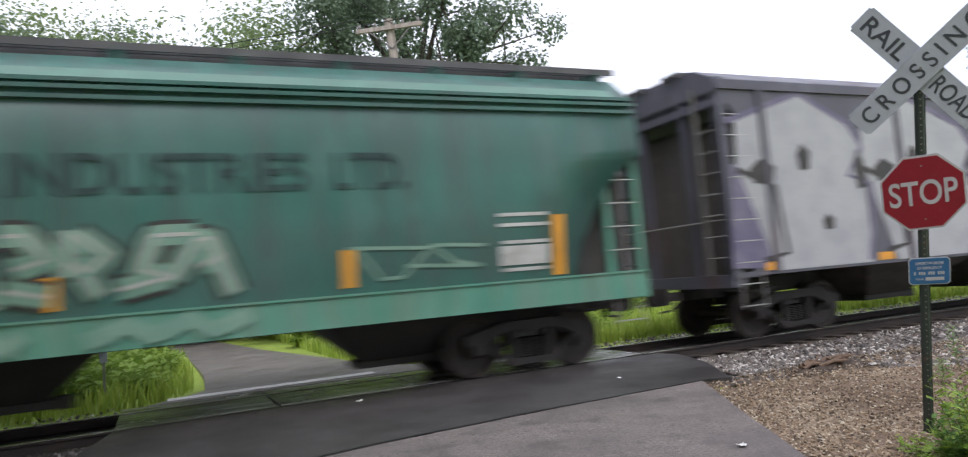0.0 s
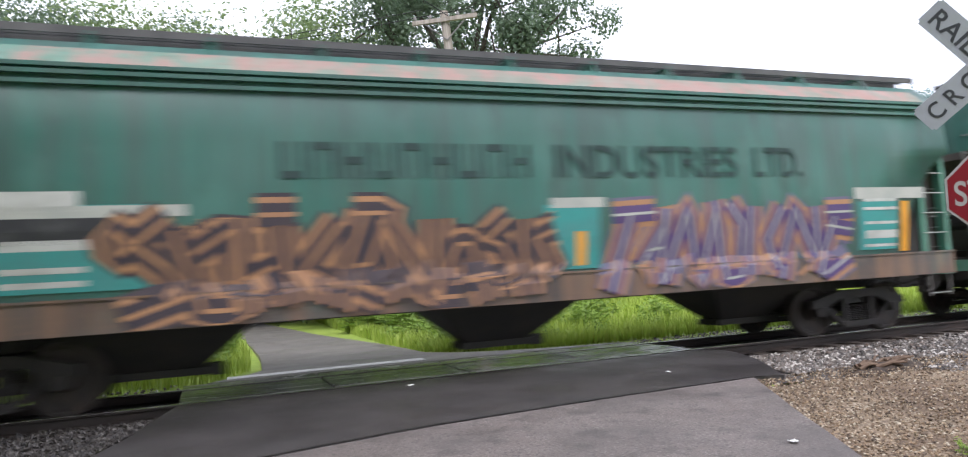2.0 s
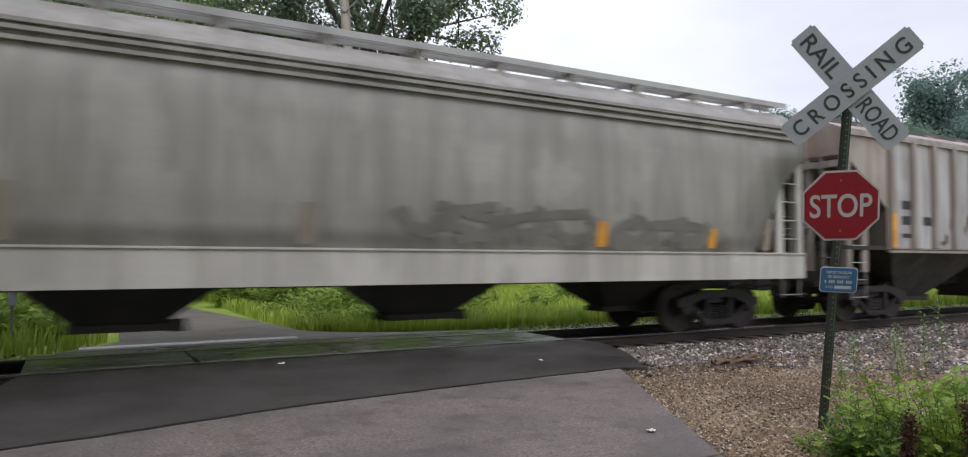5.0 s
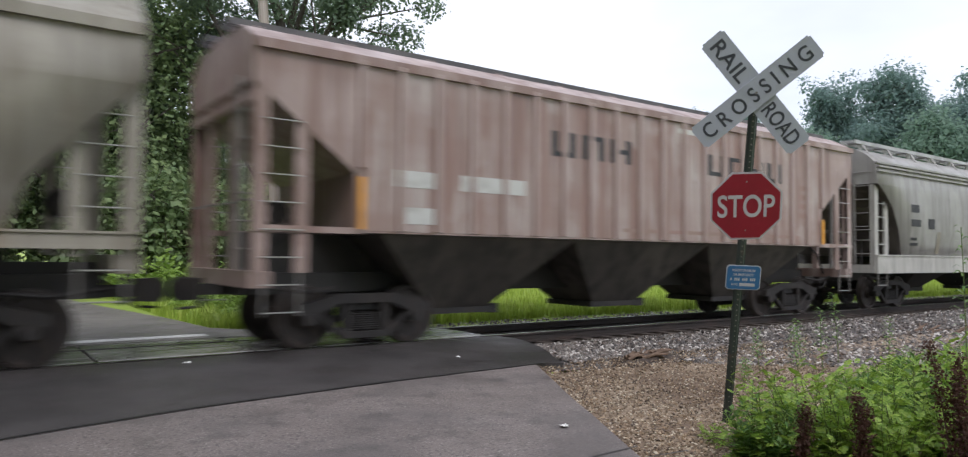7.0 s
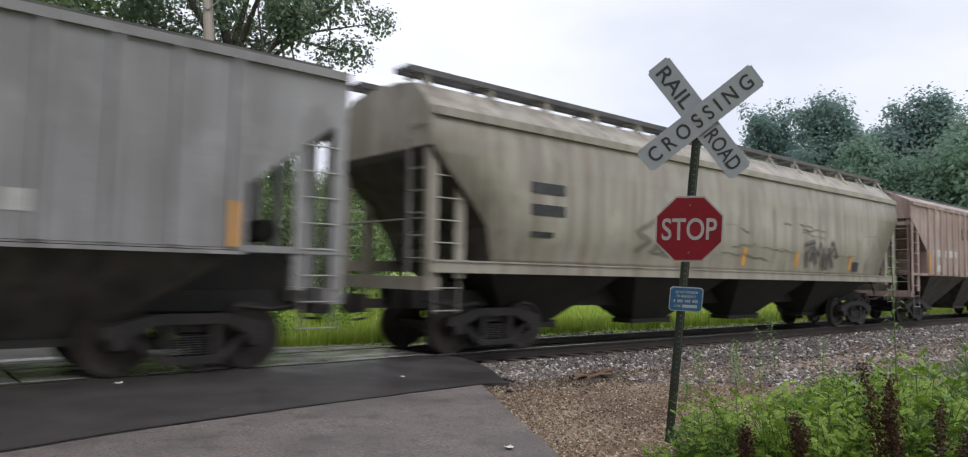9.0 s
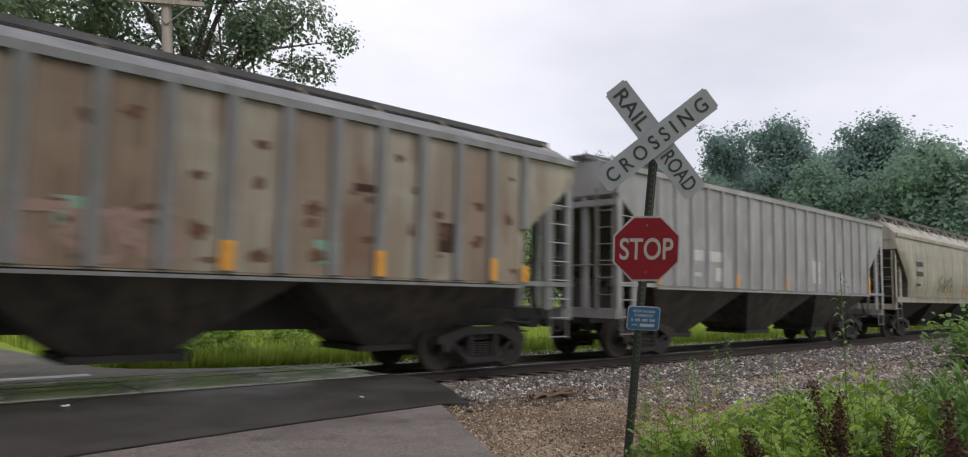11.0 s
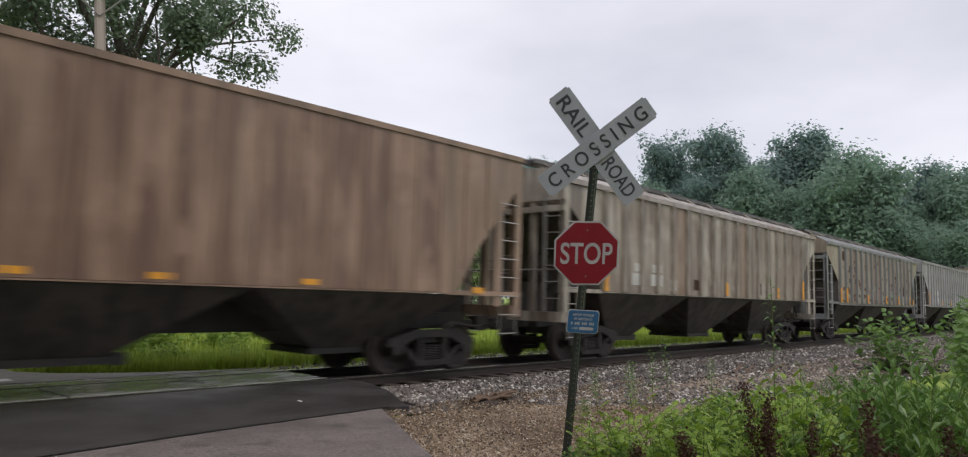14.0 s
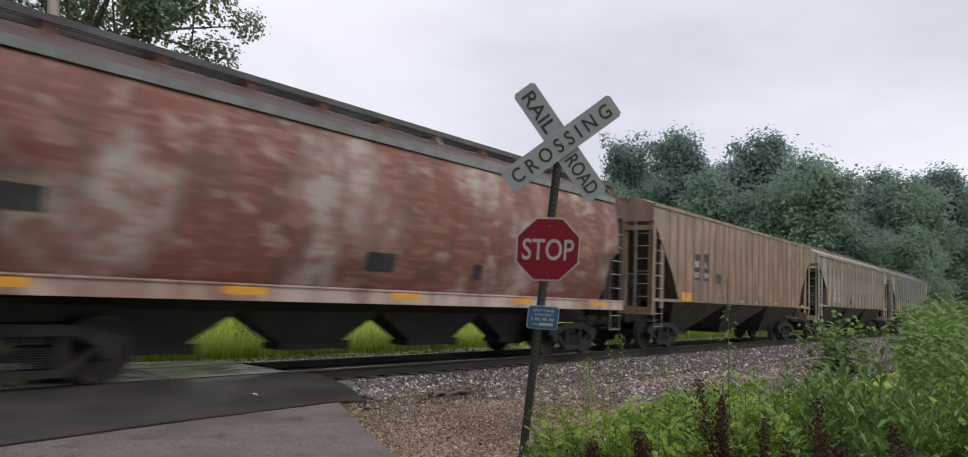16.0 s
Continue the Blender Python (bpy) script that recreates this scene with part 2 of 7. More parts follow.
M["sign_ink"] = surface("sign_ink", (0.055, 0.06, 0.075), [((0.09, 0.09, 0.10), 8.0, 0.5, 0.7, ONE, 0.5)], rough=0.5)
M["sign_red"] = surface("sign_red", (0.27, 0.010, 0.026), [((0.22, 0.010, 0.022), 4.0, 0.45, 0.68, ONE, 0.6), ((0.32, 0.04, 0.05), 25.0, 0.58, 0.75, ONE, 0.3)], rough=0.42, bump_strength=0.0)
M["sign_blue"] = surface("sign_blue", (0.035, 0.135, 0.30), [((0.05, 0.17, 0.34), 8.0, 0.45, 0.68, ONE, 0.6)], rough=0.45, bump_strength=0.0)
M["sign_legend"] = surface("sign_legend", (0.50, 0.49, 0.51), [((0.41, 0.40, 0.42), 8.0, 0.45, 0.68, ONE, 0.5)], rough=0.5, bump_strength=0.0)
M["post_green"] = surface("post_green", (0.045, 0.058, 0.050), [((0.09, 0.10, 0.09), 6.0, 0.45, 0.68, (1, 1, 0.3), 0.6), ((0.15, 0.09, 0.06), 9.0, 0.62, 0.75, ONE, 0.5)], rough=0.5, metal=0.3)
M["pole_wood"] = surface("pole_wood", (0.38, 0.33, 0.28), [((0.22, 0.18, 0.15), 3.0, 0.42, 0.66, (2, 2, 0.08), 0.8), ((0.48, 0.44, 0.39), 5.0, 0.5, 0.7, (3, 3, 0.1), 0.5)], rough=0.85, bump_strength=0.4)
M["bark"] = surface("bark", (0.085, 0.070, 0.058), [((0.16, 0.14, 0.12), 5.0, 0.45, 0.66, (2, 2, 0.3), 0.7)], rough=0.9, bump_strength=0.8)
M["deadwood"] = surface("deadwood", (0.16, 0.105, 0.07), [((0.08, 0.05, 0.035), 8.0, 0.45, 0.66, ONE, 0.7)], rough=0.85, bump_strength=0.5)
M["dock"] = leafy("dock", (0.055, 0.024, 0.016), (0.105, 0.047, 0.028), 0.7)
M["leaf_big"] = leafy("leaf_big", (0.155, 0.22, 0.145), (0.22, 0.29, 0.18), 0.6, 0.5)
M["leaf_wood"] = leafy("leaf_wood", (0.19, 0.27, 0.13), (0.29, 0.37, 0.155), 0.6, 0.5)
# distant leaves: air haze put into the colour, paler and bluer
M["leaf_haze"] = leafy("leaf_haze", (0.225, 0.325, 0.295), (0.25, 0.35, 0.31), 0.95, 0.6)
M["leaf_haze2"] = leafy("leaf_haze2", (0.25, 0.37, 0.285), (0.285, 0.395, 0.295), 0.95, 0.6)
M["leaf_weed"] = leafy("leaf_weed", (0.16, 0.30, 0.03), (0.37, 0.49, 0.075), 0.45)
M["leaf_weed2"] = leafy("leaf_weed2", (0.095, 0.20, 0.045), (0.20, 0.33, 0.07), 0.35)
M["leaf_bank"] = leafy("leaf_bank", (0.19, 0.31, 0.05), (0.30, 0.42, 0.075), 0.5)
M["blade"] = leafy("blade", (0.32, 0.44, 0.06), (0.46, 0.55, 0.11), 0.5)
M["stem"] = surface("stem", (0.11, 0.16, 0.04), [((0.14, 0.10, 0.05), 6.0, 0.45, 0.7, ONE, 0.5)], rough=0.7)
M["litter"] = surface("litter", (0.70, 0.69, 0.66), [((0.4, 0.38, 0.35), 20.0, 0.5, 0.7, ONE, 0.5)], rough=0.7)
M["wire"] = surface("wire", (0.03, 0.03, 0.03), [], rough=0.6, bump_strength=0)

# ---- mesh helpers ----
def part(name, bm, material, parent=None, label="", smooth=False):
    me = bpy.data.meshes.new(name)
    bm.to_mesh(me)
    bm.free()
    return part_mesh(name, me, material, parent, label, smooth)


def part_mesh(name, me, material, parent=None, label="", smooth=False):
    if not me.materials:
        me.materials.append(M[material])
    if smooth:
        me.polygons.foreach_set("use_smooth", [True] * len(me.polygons))
    ob = new(name, me)
    if parent is not None:
        ob.parent = parent
    if label:
        tagged(ob, label=label)
    return ob


def hexa(bm, lower, upper):
    """A solid between two rings of points."""
    a = [bm.verts.new(p) for p in lower]
    b = [bm.verts.new(p) for p in upper]
    n = len(a)
    bm.faces.new(a[::-1])
    bm.faces.new(b)
    for i in range(n):
        bm.faces.new((a[i], a[(i + 1) % n], b[(i + 1) % n], b[i]))


def box(bm, x0, x1, y0, y1, z0, z1):
    hexa(bm, [(x0, y0, z0), (x1, y0, z0), (x1, y1, z0), (x0, y1, z0)], [(x0, y0, z1), (x1, y0, z1), (x1, y1, z1), (x0, y1, z1)])


def side_prism(bm, pts, y0, y1):
    """An outline in x and z, drawn out along y."""
    hexa(bm, [(x, y0, z) for x, z in pts], [(x, y1, z) for x, z in pts])


def rod(bm, a, b, r0, r1=None, n=6):
    a, b = Vector(a), Vector(b)
    r1 = r0 if r1 is None else r1
    q = (b - a).to_track_quat("Z", "Y")
    ring = [Vector((math.cos(2 * math.pi * k / n), math.sin(2 * math.pi * k / n), 0)) for k in range(n)]
    hexa(bm, [a + q @ (v * r0) for v in ring], [b + q @ (v * r1) for v in ring])


def tube(bm, pts, r0, r1, n=6):
    for k in range(len(pts) - 1):
        f0, f1 = k / (len(pts) - 1), (k + 1) / (len(pts) - 1)
        rod(bm, pts[k], pts[k + 1], r0 + (r1 - r0) * f0, r0 + (r1 - r0) * f1, n)


def lathe(bm, profile, n=24, axis="y"):
    """A solid turned about y (or z): profile of (radius, along)."""
    rings = []
    for r, h in profile:
        ring = []
        for k in range(n):
            c, s = math.cos(2 * math.pi * k / n) * r, math.sin(2 * math.pi * k / n) * r
            ring.append(bm.verts.new((c, h, s) if axis == "y" else (c, s, h)))
        rings.append(ring)
    for a, b in zip(rings, rings[1:]):
        for k in range(n):
            bm.faces.new((a[k], a[(k + 1) % n], b[(k + 1) % n], b[k]))
    bm.faces.new(rings[0][::-1])
    bm.faces.new(rings[-1])


def sheet(name, rows, material, parent=None, skirt=0.0):
    """A strip of ground: rows of points (x, y, z), with a skirt hanging from its rim."""
    bm = bmesh.new()
    vs = [[bm.verts.new(p) for p in r] for r in rows]
    for a, b in zip(vs, vs[1:]):
        for i in range(len(a) - 1):
            bm.faces.new((a[i], a[i + 1], b[i + 1], b[i]))
    if skirt:
        for e in [e for e in bm.edges if e.is_boundary]:
            p, q = e.verts
            lo = [bm.verts.new((v.co.x, v.co.y, v.co.z - skirt)) for v in (q, p)]
            bm.faces.new((p, q, *lo))
        bmesh.ops.recalc_face_normals(bm, faces=bm.faces[:])
    return part(name, bm, material, parent)


def structure(ob, label, category):
    return tagged(ob, label=label, category=category, kind="structure")


def lerp(x, pts):
    return float(np.interp(x, [p[0] for p in pts], [p[1] for p in pts]))


# ---- the ground, the road and the track ----
NEAR_RAIL, FAR_RAIL, MID = 11.0, 12.505, 11.7525


def road_z(y):
    return lerp(y, [(-60, -0.5), (0, -0.2), (5, -0.15), (8, -0.07), (10.4, -0.012), (11, -0.01)])


def ground_z(x, y):
    side = road_z(y) - 0.12 - 0.10 * max(0.0, min(1.0, (x - 9) / 10)) * max(0.0, min(1.0, (9 - y) / 3))
    return lerp(y, [(9.2, side), (9.4, -0.34), (13.8, -0.34), (14.8, -0.12), (30, 0.05), (60, 0.6), (400, 2.0)]) if y > 9.2 else side


def spread(lo, hi, step, far):
    """Even steps from lo to hi, then growing steps out to far on both sides."""
    mid = list(np.arange(lo, hi + 0.01, step))
    out, d = [], step
    while sum(out) < far:
        d *= 1.6
        out.append(d)
    steps = np.cumsum(out)
    return [lo - s for s in steps[::-1]] + mid + [hi + s for s in steps]


def build_ground():
    xs, ys = spread(-12, 40, 1.0, 1800), spread(-6, 32, 0.8, 1800)
    rows = [[(x, y, ground_z(x, y) + (0.03 * noise.noise((x * 0.6, y * 0.6, 0)) if abs(x) < 60 and abs(y) < 60 else 0)) for x in xs] for y in ys]
    structure(sheet("ground", rows, "meadow"), "grassy open ground round the railway crossing", "ground")


ROAD_R = [(-60, -31), (4.99, 4.89), (5.49, 5.18), (6.54, 5.74), (8.25, 6.72)]
ROAD_L = [(-60, -38), (0, -3.4), (7.3, -1.05)]


def seam_y(x):
    """The line where the dark repair meets the old grey asphalt."""
    return lerp(x, [(-1.1, 7.3), (0.6, 7.55), (2.2, 7.9), (4.4, 8.13), (6.75, 8.26), (7.1, 8.12)]) + 0.02 * noise.noise((x * 3, 0, 0))


BEYOND_L = [(13.02, 0.2), (14.0, 1.1), (17, 1.25), (24, 1.2), (31, 0.7), (35, -1.5), (40, -8), (60, -42)]
BEYOND_R = [(13.02, 7.8), (13.5, 5.6), (14.4, 4.25), (17.2, 4.05), (23, 3.25), (31.5, 2.2), (36, -0.2), (41, -5.5), (60, -37)]


def build_road():
    rows = []
    for k in range(41):
        f = k / 40
        row = []
        for i in range(25):
            g = i / 24
            y = lerp(f, [(0, -60), (0.25, -8), (1, 7.3)])
            x = lerp(y, ROAD_L) + (lerp(y, ROAD_R) - lerp(y, ROAD_L)) * g
            row.append((x + 0.02 * noise.noise((0, y * 4, g * 9)), y, road_z(y)))
        rows.append(row)
    # up to the repair's slanting seam
    for k in range(1, 9):
        row = []
        for i in range(25):
            g = i / 24
            x0 = lerp(7.3, ROAD_L) + (lerp(7.3, ROAD_R) - lerp(7.3, ROAD_L)) * g
            x1 = -1.05 + 7.77 * g
            x, y = x0 + (x1 - x0) * k / 8, 7.3 + (seam_y(x1) - 7.3) * k / 8
            row.append((x + (0.03 * noise.noise((5, y * 5, 0)) if i == 24 else 0), y, road_z(y)))
        rows.append(row)
    road = structure(sheet("road", rows, "asphalt_old", skirt=0.12), "worn grey asphalt road with pale stone showing, damp", "road")
    rows = []
    for k in range(13):
        f = k / 12
        row = []
        for i in range(33):
            g = i / 32
            xa = -1.08 + 8.15 * g
            ya = seam_y(xa)
            yb = 10.85
            y = ya + (yb - ya) * f
            xl = lerp(y, [(7.3, -1.08), (8.4, -0.84), (9.1, -0.57), (10.44, -0.26), (10.85, -0.15)])
            xr = lerp(y, [(8.1, 7.07), (8.6, 7.35), (9.4, 7.8), (10.3, 8.1), (10.9, 8.0)])
            x = xl + (xr - xl) * g + 0.03 * noise.noise((g * 30, y * 3, 2)) * (1 if i in (0, 32) else 0)
            row.append((x, y, road_z(y) + 0.008))
        rows.append(row)
    patch = structure(sheet("road_patch", rows, "asphalt_new", skirt=0.12), "smooth dark asphalt repair laid up to the rail", "road")
    # tarred joint and cracks
    bm = bmesh.new()
    for k in range(40):
        x0, x1 = -1.0 + 7.9 * k / 40, -1.0 + 7.9 * (k + 1) / 40
        w0, w1 = (0.012 + 0.012 * abs(noise.noise((x * 2, 7, 0))) for x in (x0, x1))
        q = [(x0, seam_y(x0) - w0), (x1, seam_y(x1) - w1), (x1, seam_y(x1) + w1), (x0, seam_y(x0) + w0)]
        bm.faces.new([bm.verts.new((x, y, road_z(y) + 0.014)) for x, y in q])
    for sx, sy, dx, n in ((2.0, 4.6, 0.35, 9), (4.9, 4.85, -0.32, 14)):
        x, y = sx, sy
        for k in range(n):
            nx, ny = x + dx, y + 0.10 * noise.noise((k * 1.7, sx, 0))
            q = [(x, y - 0.010), (nx, ny - 0.010), (nx, ny + 0.010), (x, y + 0.010)]
            bm.faces.new([bm.verts.new((a, b, road_z(b) + 0.005)) for a, b in q])
            x, y = nx, ny
    structure(part("road_joint", bm, "tar"), "dark tarred joint and cracks in the asphalt", "road")
    # the road goes on beyond the track
    L = BEYOND_L
    R = BEYOND_R
    rows = []
    for k in range(33):
        y = 13.02 + 47 * (k / 32) ** 2
        a, b = lerp(y, L), lerp(y, R)
        rows.append([(a + (b - a) * i / 12, y, max(0.0, ground_z(0, y) + 0.03) if y > 14 else 0.0) for i in range(13)])
    structure(sheet("road_beyond", rows, "asphalt_far", skirt=0.3), "wet grey asphalt road leading away behind the track", "road")
    bm = bmesh.new()
    for k in range(8):
        x0 = 0.5 + 0.42 * k
        box(bm, x0, x0 + 0.42, 13.24 + 0.012 * k, 13.56 + 0.012 * k, 0.0, 0.006)
    structure(part("stop_line", bm, "road_paint"), "worn white stop line painted across the road", "road marking")


def build_track():
    # ballast bed
    rows = []
    for x in [-60, -30, -15, -8, -4, -2, 0] + [2 * k for k in range(1, 30)] + [70, 90, 120, 200, 400]:
        prof = [(7.5, -0.26), (8.1, -0.14), (9.2, -0.115), (10.1, -0.15), (10.75, -0.235), (12, -0.16), (13.3, -0.17), (14.0, -0.2), (14.9, -0.30)]
        rows.append([(x, y, z + (0.03 * noise.noise((x * 0.8, y * 1.5, 3)) if y < 10.4 and x > 8.4 else 0) - (0.12 if -0.6 < x < 6.9 and y < 10.9 else 0)) for y, z in prof])
    structure(sheet("ballast_bed", rows, "ballast_bed"), "grey crushed-stone ballast bed under the track", "ballast")
    for nm, yr, lab in (("rail_near", NEAR_RAIL, "steel rail with a bright worn running surface"), ("rail_far", FAR_RAIL, "steel rail with a bright worn running surface")):
        bm = bmesh.new()
        prof = [(-0.075, -0.17), (0.075, -0.17), (0.075, -0.158), (0.010, -0.135), (0.010, -0.045), (0.036, -0.035), (0.036, -0.008),
                (-0.036, -0.008), (-0.036, -0.035), (-0.010, -0.045), (-0.010, -0.135), (-0.075, -0.158)]
        hexa(bm, [(-70, yr + y, z) for y, z in prof], [(400, yr + y, z) for y, z in prof])
        rail = tagged(part(nm, bm, "rail"), label=lab, category="rail", kind="structure")
        bm = bmesh.new()
        box(bm, -70, 400, yr - 0.034, yr + 0.034, -0.008, 0.0)
        part("rail_head", bm, "rail_top", rail)
    bed = structure(new("track_bed"), "row of dark creosoted timber ties under the rails", "railway track")
    bm = bmesh.new()
    box(bm, -0.115, 0.115, -1.3, 1.3, -0.18, 0.0)
    me = bpy.data.meshes.new("tie")
    bm.to_mesh(me)
    bm.free()
    me.materials.append(M["tie"])
    for k in range(150):
        x = -14 + 0.55 * k
        if -0.4 < x < 8.1:
            continue
        ob = new("tie", me)
        ob.parent = bed
        ob.matrix_basis = pose(x, MID + random.uniform(-0.05, 0.05), -0.165, 0, 0, random.uniform(-1, 1))
    # crossing surface between and beside the rails
    deck = structure(new("crossing_deck"), "wet worn crossing slabs between and beside the rails", "railway crossing")
    for y0, y1 in ((11.14, 11.52), (11.545, 11.96), (11.985, 12.37), (12.60, 13.0)):
        for k in range(4):
            bm = bmesh.new()
            x0 = -0.15 + 2.03 * k
            x1 = x0 + 2.0
            z = -0.004 + random.uniform(-0.004, 0.004)
            b = 0.012
            hexa(bm, [(x0, y0, -0.2), (x1, y0, -0.2), (x1, y1, -0.2), (x0, y1, -0.2)], [(x0, y0, z - b), (x1, y0, z - b), (x1, y1, z - b), (x0, y1, z - b)])
            hexa(bm, [(x0, y0, z - b), (x1, y0, z - b), (x1, y1, z - b), (x0, y1, z - b)], [(x0 + b, y0 + b, z), (x1 - b, y0 + b, z), (x1 - b, y1 - b, z), (x0 + b, y1 - b, z)])
            part("slab", bm, "slab", deck)
    # gravel shoulder beside the road
    rows = []
    for k in range(24):
        f = k / 23
        y = -4 + 12.5 * f
        a = lerp(y, [(-4, 0.05), (4.99, 4.95), (8.25, 6.72), (8.4, 7.1), (10.2, 8.0)]) - 0.15
        b = lerp(y, [(-4, 3), (3, 7.0), (5.0, 16), (6.0, 40), (8.6, 90)])
        rows.append([(a + (b - a) * (i / 20) ** 1.5, y, road_z(y) - 0.035 - lerp(y, [(7.6, 0), (8.5, 0.14)]) + 0.02 * noise.noise((a + (b - a) * i / 20, y, 5)) - 0.02 * (i / 20)) for i in range(21)])
    corner = []
    for k in range(9):
        y = 8.0 + 2.75 * k / 8
        a = lerp(y, [(8.0, 6.85), (8.6, 7.25), (9.4, 7.7), (10.3, 8.0), (10.9, 7.9)])
        corner.append([(a + 0.2 * i, y, -0.125 + 0.015 * noise.noise((i, y * 2, 1)) - 0.012 * i) for i in range(9)])
    structure(sheet("gravel_corner", corner, "ballast_bed"), "dark stony edge where the asphalt meets the ballast", "gravel")
    structure(sheet("gravel_shoulder", rows, "gravel_bed"), "tan gravel and bare soil shoulder beside the road", "gravel")


def scatter_stones(name, n, place, size, material, label):
    """Loose stones as one heap: little six-sided lumps."""
    base = np.array([(1, 0, 0), (-1, 0, 0), (0, 1, 0), (0, -1, 0), (0, 0, 1), (0, 0, -1)], float)
    tri = np.array([(0, 2, 4), (2, 1, 4), (1, 3, 4), (3, 0, 4), (2, 0, 5), (1, 2, 5), (3, 1, 5), (0, 3, 5)])
    rng = np.random.default_rng(len(name) * 7 + n)
    pts = np.array([place(rng) for _ in range(n)])
    s = rng.uniform(size[0], size[1], (n, 1, 1)) * rng.uniform(0.55, 1.2, (n, 1, 3)) * np.array([1, 1, 0.7])
    v = base[None] * s * rng.uniform(0.75, 1.25, (n, 6, 1))
    a = rng.uniform(0, 6.28, n)
    c, sn = np.cos(a)[:, None], np.sin(a)[:, None]
    tilt = rng.uniform(-0.6, 0.6, n)[:, None]
    x, y, z = v[..., 0], v[..., 1], v[..., 2]
    x, z = x + z * tilt, z - x * tilt
    v = np.stack([x * c - y * sn, x * sn + y * c, z], -1) + pts[:, None, :]
    f = tri[None] + 6 * np.arange(n)[:, None, None]
    me = bpy.data.meshes.new(name)
    me.from_pydata(v.reshape(-1, 3).tolist(), [], f.reshape(-1, 3).tolist())
    return tagged(part_mesh(name, me, material), label=label, category="gravel", kind="stuff")


def build_stones():
    def bank(rng):
        x = 7.6 + 55 * rng.random() ** 2.0
        y = rng.uniform(lerp(x, [(9, 7.3), (11, 6.0), (15, 5.0), (24, 4.6), (40, 6.6)]), 10.85) if x > 9 else rng.uniform(8.4, 10.85)
        x = max(x, lerp(y, [(8.0, 7.1), (8.6, 7.4), (9.4, 7.85), (10.3, 8.15), (10.9, 8.1)]) + 0.5 * rng.random())
        if y < 7.5:
            return x, y, road_z(y) - 0.05 + rng.uniform(-0.005, 0.02)
        return x, y, lerp(y, [(6.6, -0.15), (7.6, -0.125), (8.1, -0.135), (9.2, -0.11), (10.1, -0.145), (10.75, -0.23), (10.9, -0.235)]) + 0.03 * noise.noise((x * 0.8, y * 1.5, 3)) * (y < 10.4) + rng.uniform(-0.008, 0.02)

    def bank_far(rng):
        x = -14 + 70 * rng.random()
        return x + (8.3 if -0.2 < x < 8 else 0), rng.uniform(12.6, 14.7), -0.17 + rng.uniform(-0.02, 0.02)

    def left(rng):
        y = rng.uniform(8.2, 10.9)
        return lerp(y, [(8.2, -1.1), (10.9, -0.4)]) - 7 * rng.random() ** 1.5, y, -0.17 + rng.uniform(-0.01, 0.03)

    def shoulder(rng):
        y = rng.uniform(3.5, 8.3)
        a = lerp(y, [(3.5, 4.15), (4.99, 4.9), (8.25, 6.75), (8.7, 7.4)])
        x = a + (2.4 + 0.9 * (y - 3.5)) * rng.random() ** 1.2
        return x, y, road_z(y) - 0.035 + rng.uniform(-0.006, 0.012)

    scatter_stones("ballast_stones", 34000, bank, (0.020, 0.055), "ballast", "loose grey and white ballast stones beside the rail")
    scatter_stones("ballast_behind", 7000, bank_far, (0.02, 0.045), "ballast", "loose pale ballast stones behind the track")
    scatter_stones("ballast_corner", 9000, left, (0.02, 0.045), "ballast_oil_shade", "ballast stones by the road's edge, darkened for oil and the train's shade")
    scatter_stones("gravel_stones", 18000, shoulder, (0.007, 0.021), "gravel", "tan pea gravel scattered over bare soil")


build_ground()
build_road()
build_track()
build_stones()

# ---- signs ----
def text_mesh(s, size, material, width=None):
    """Lettering as a flat mesh in x and z, centred, of that letter height; width squeezes it."""
    cu = bpy.data.curves.new("lettering", "FONT")
    cu.body, cu.size, cu.align_x, cu.align_y, cu.extrude, cu.offset = s, size / 0.73, "CENTER", "CENTER", 0.0008, size * 0.018
    ob = bpy.data.objects.new("lettering", cu)
    scene.collection.objects.link(ob)
    me = bpy.data.meshes.new_from_object(ob.evaluated_get(bpy.context.evaluated_depsgraph_get()))
    bpy.data.objects.remove(ob)
    co = np.array([v.co[:] for v in me.vertices])
    k = 1.0
    if width:
        k = width / (co[:, 0].max() - co[:, 0].min())
    cx, cy = (co[:, 0].max() + co[:, 0].min()) / 2, (co[:, 1].max() + co[:, 1].min()) / 2
    for v in me.vertices:
        v.co = ((v.co.x - cx) * k, -v.co.z, v.co.y - cy)
    me.materials.clear()
    me.materials.append(M[material])
    return me


def plate(pts, y0, y1):
    bm = bmesh.new()
    side_prism(bm, pts, y0, y1)
    bmesh.ops.recalc_face_normals(bm, faces=bm.faces[:])
    return bm


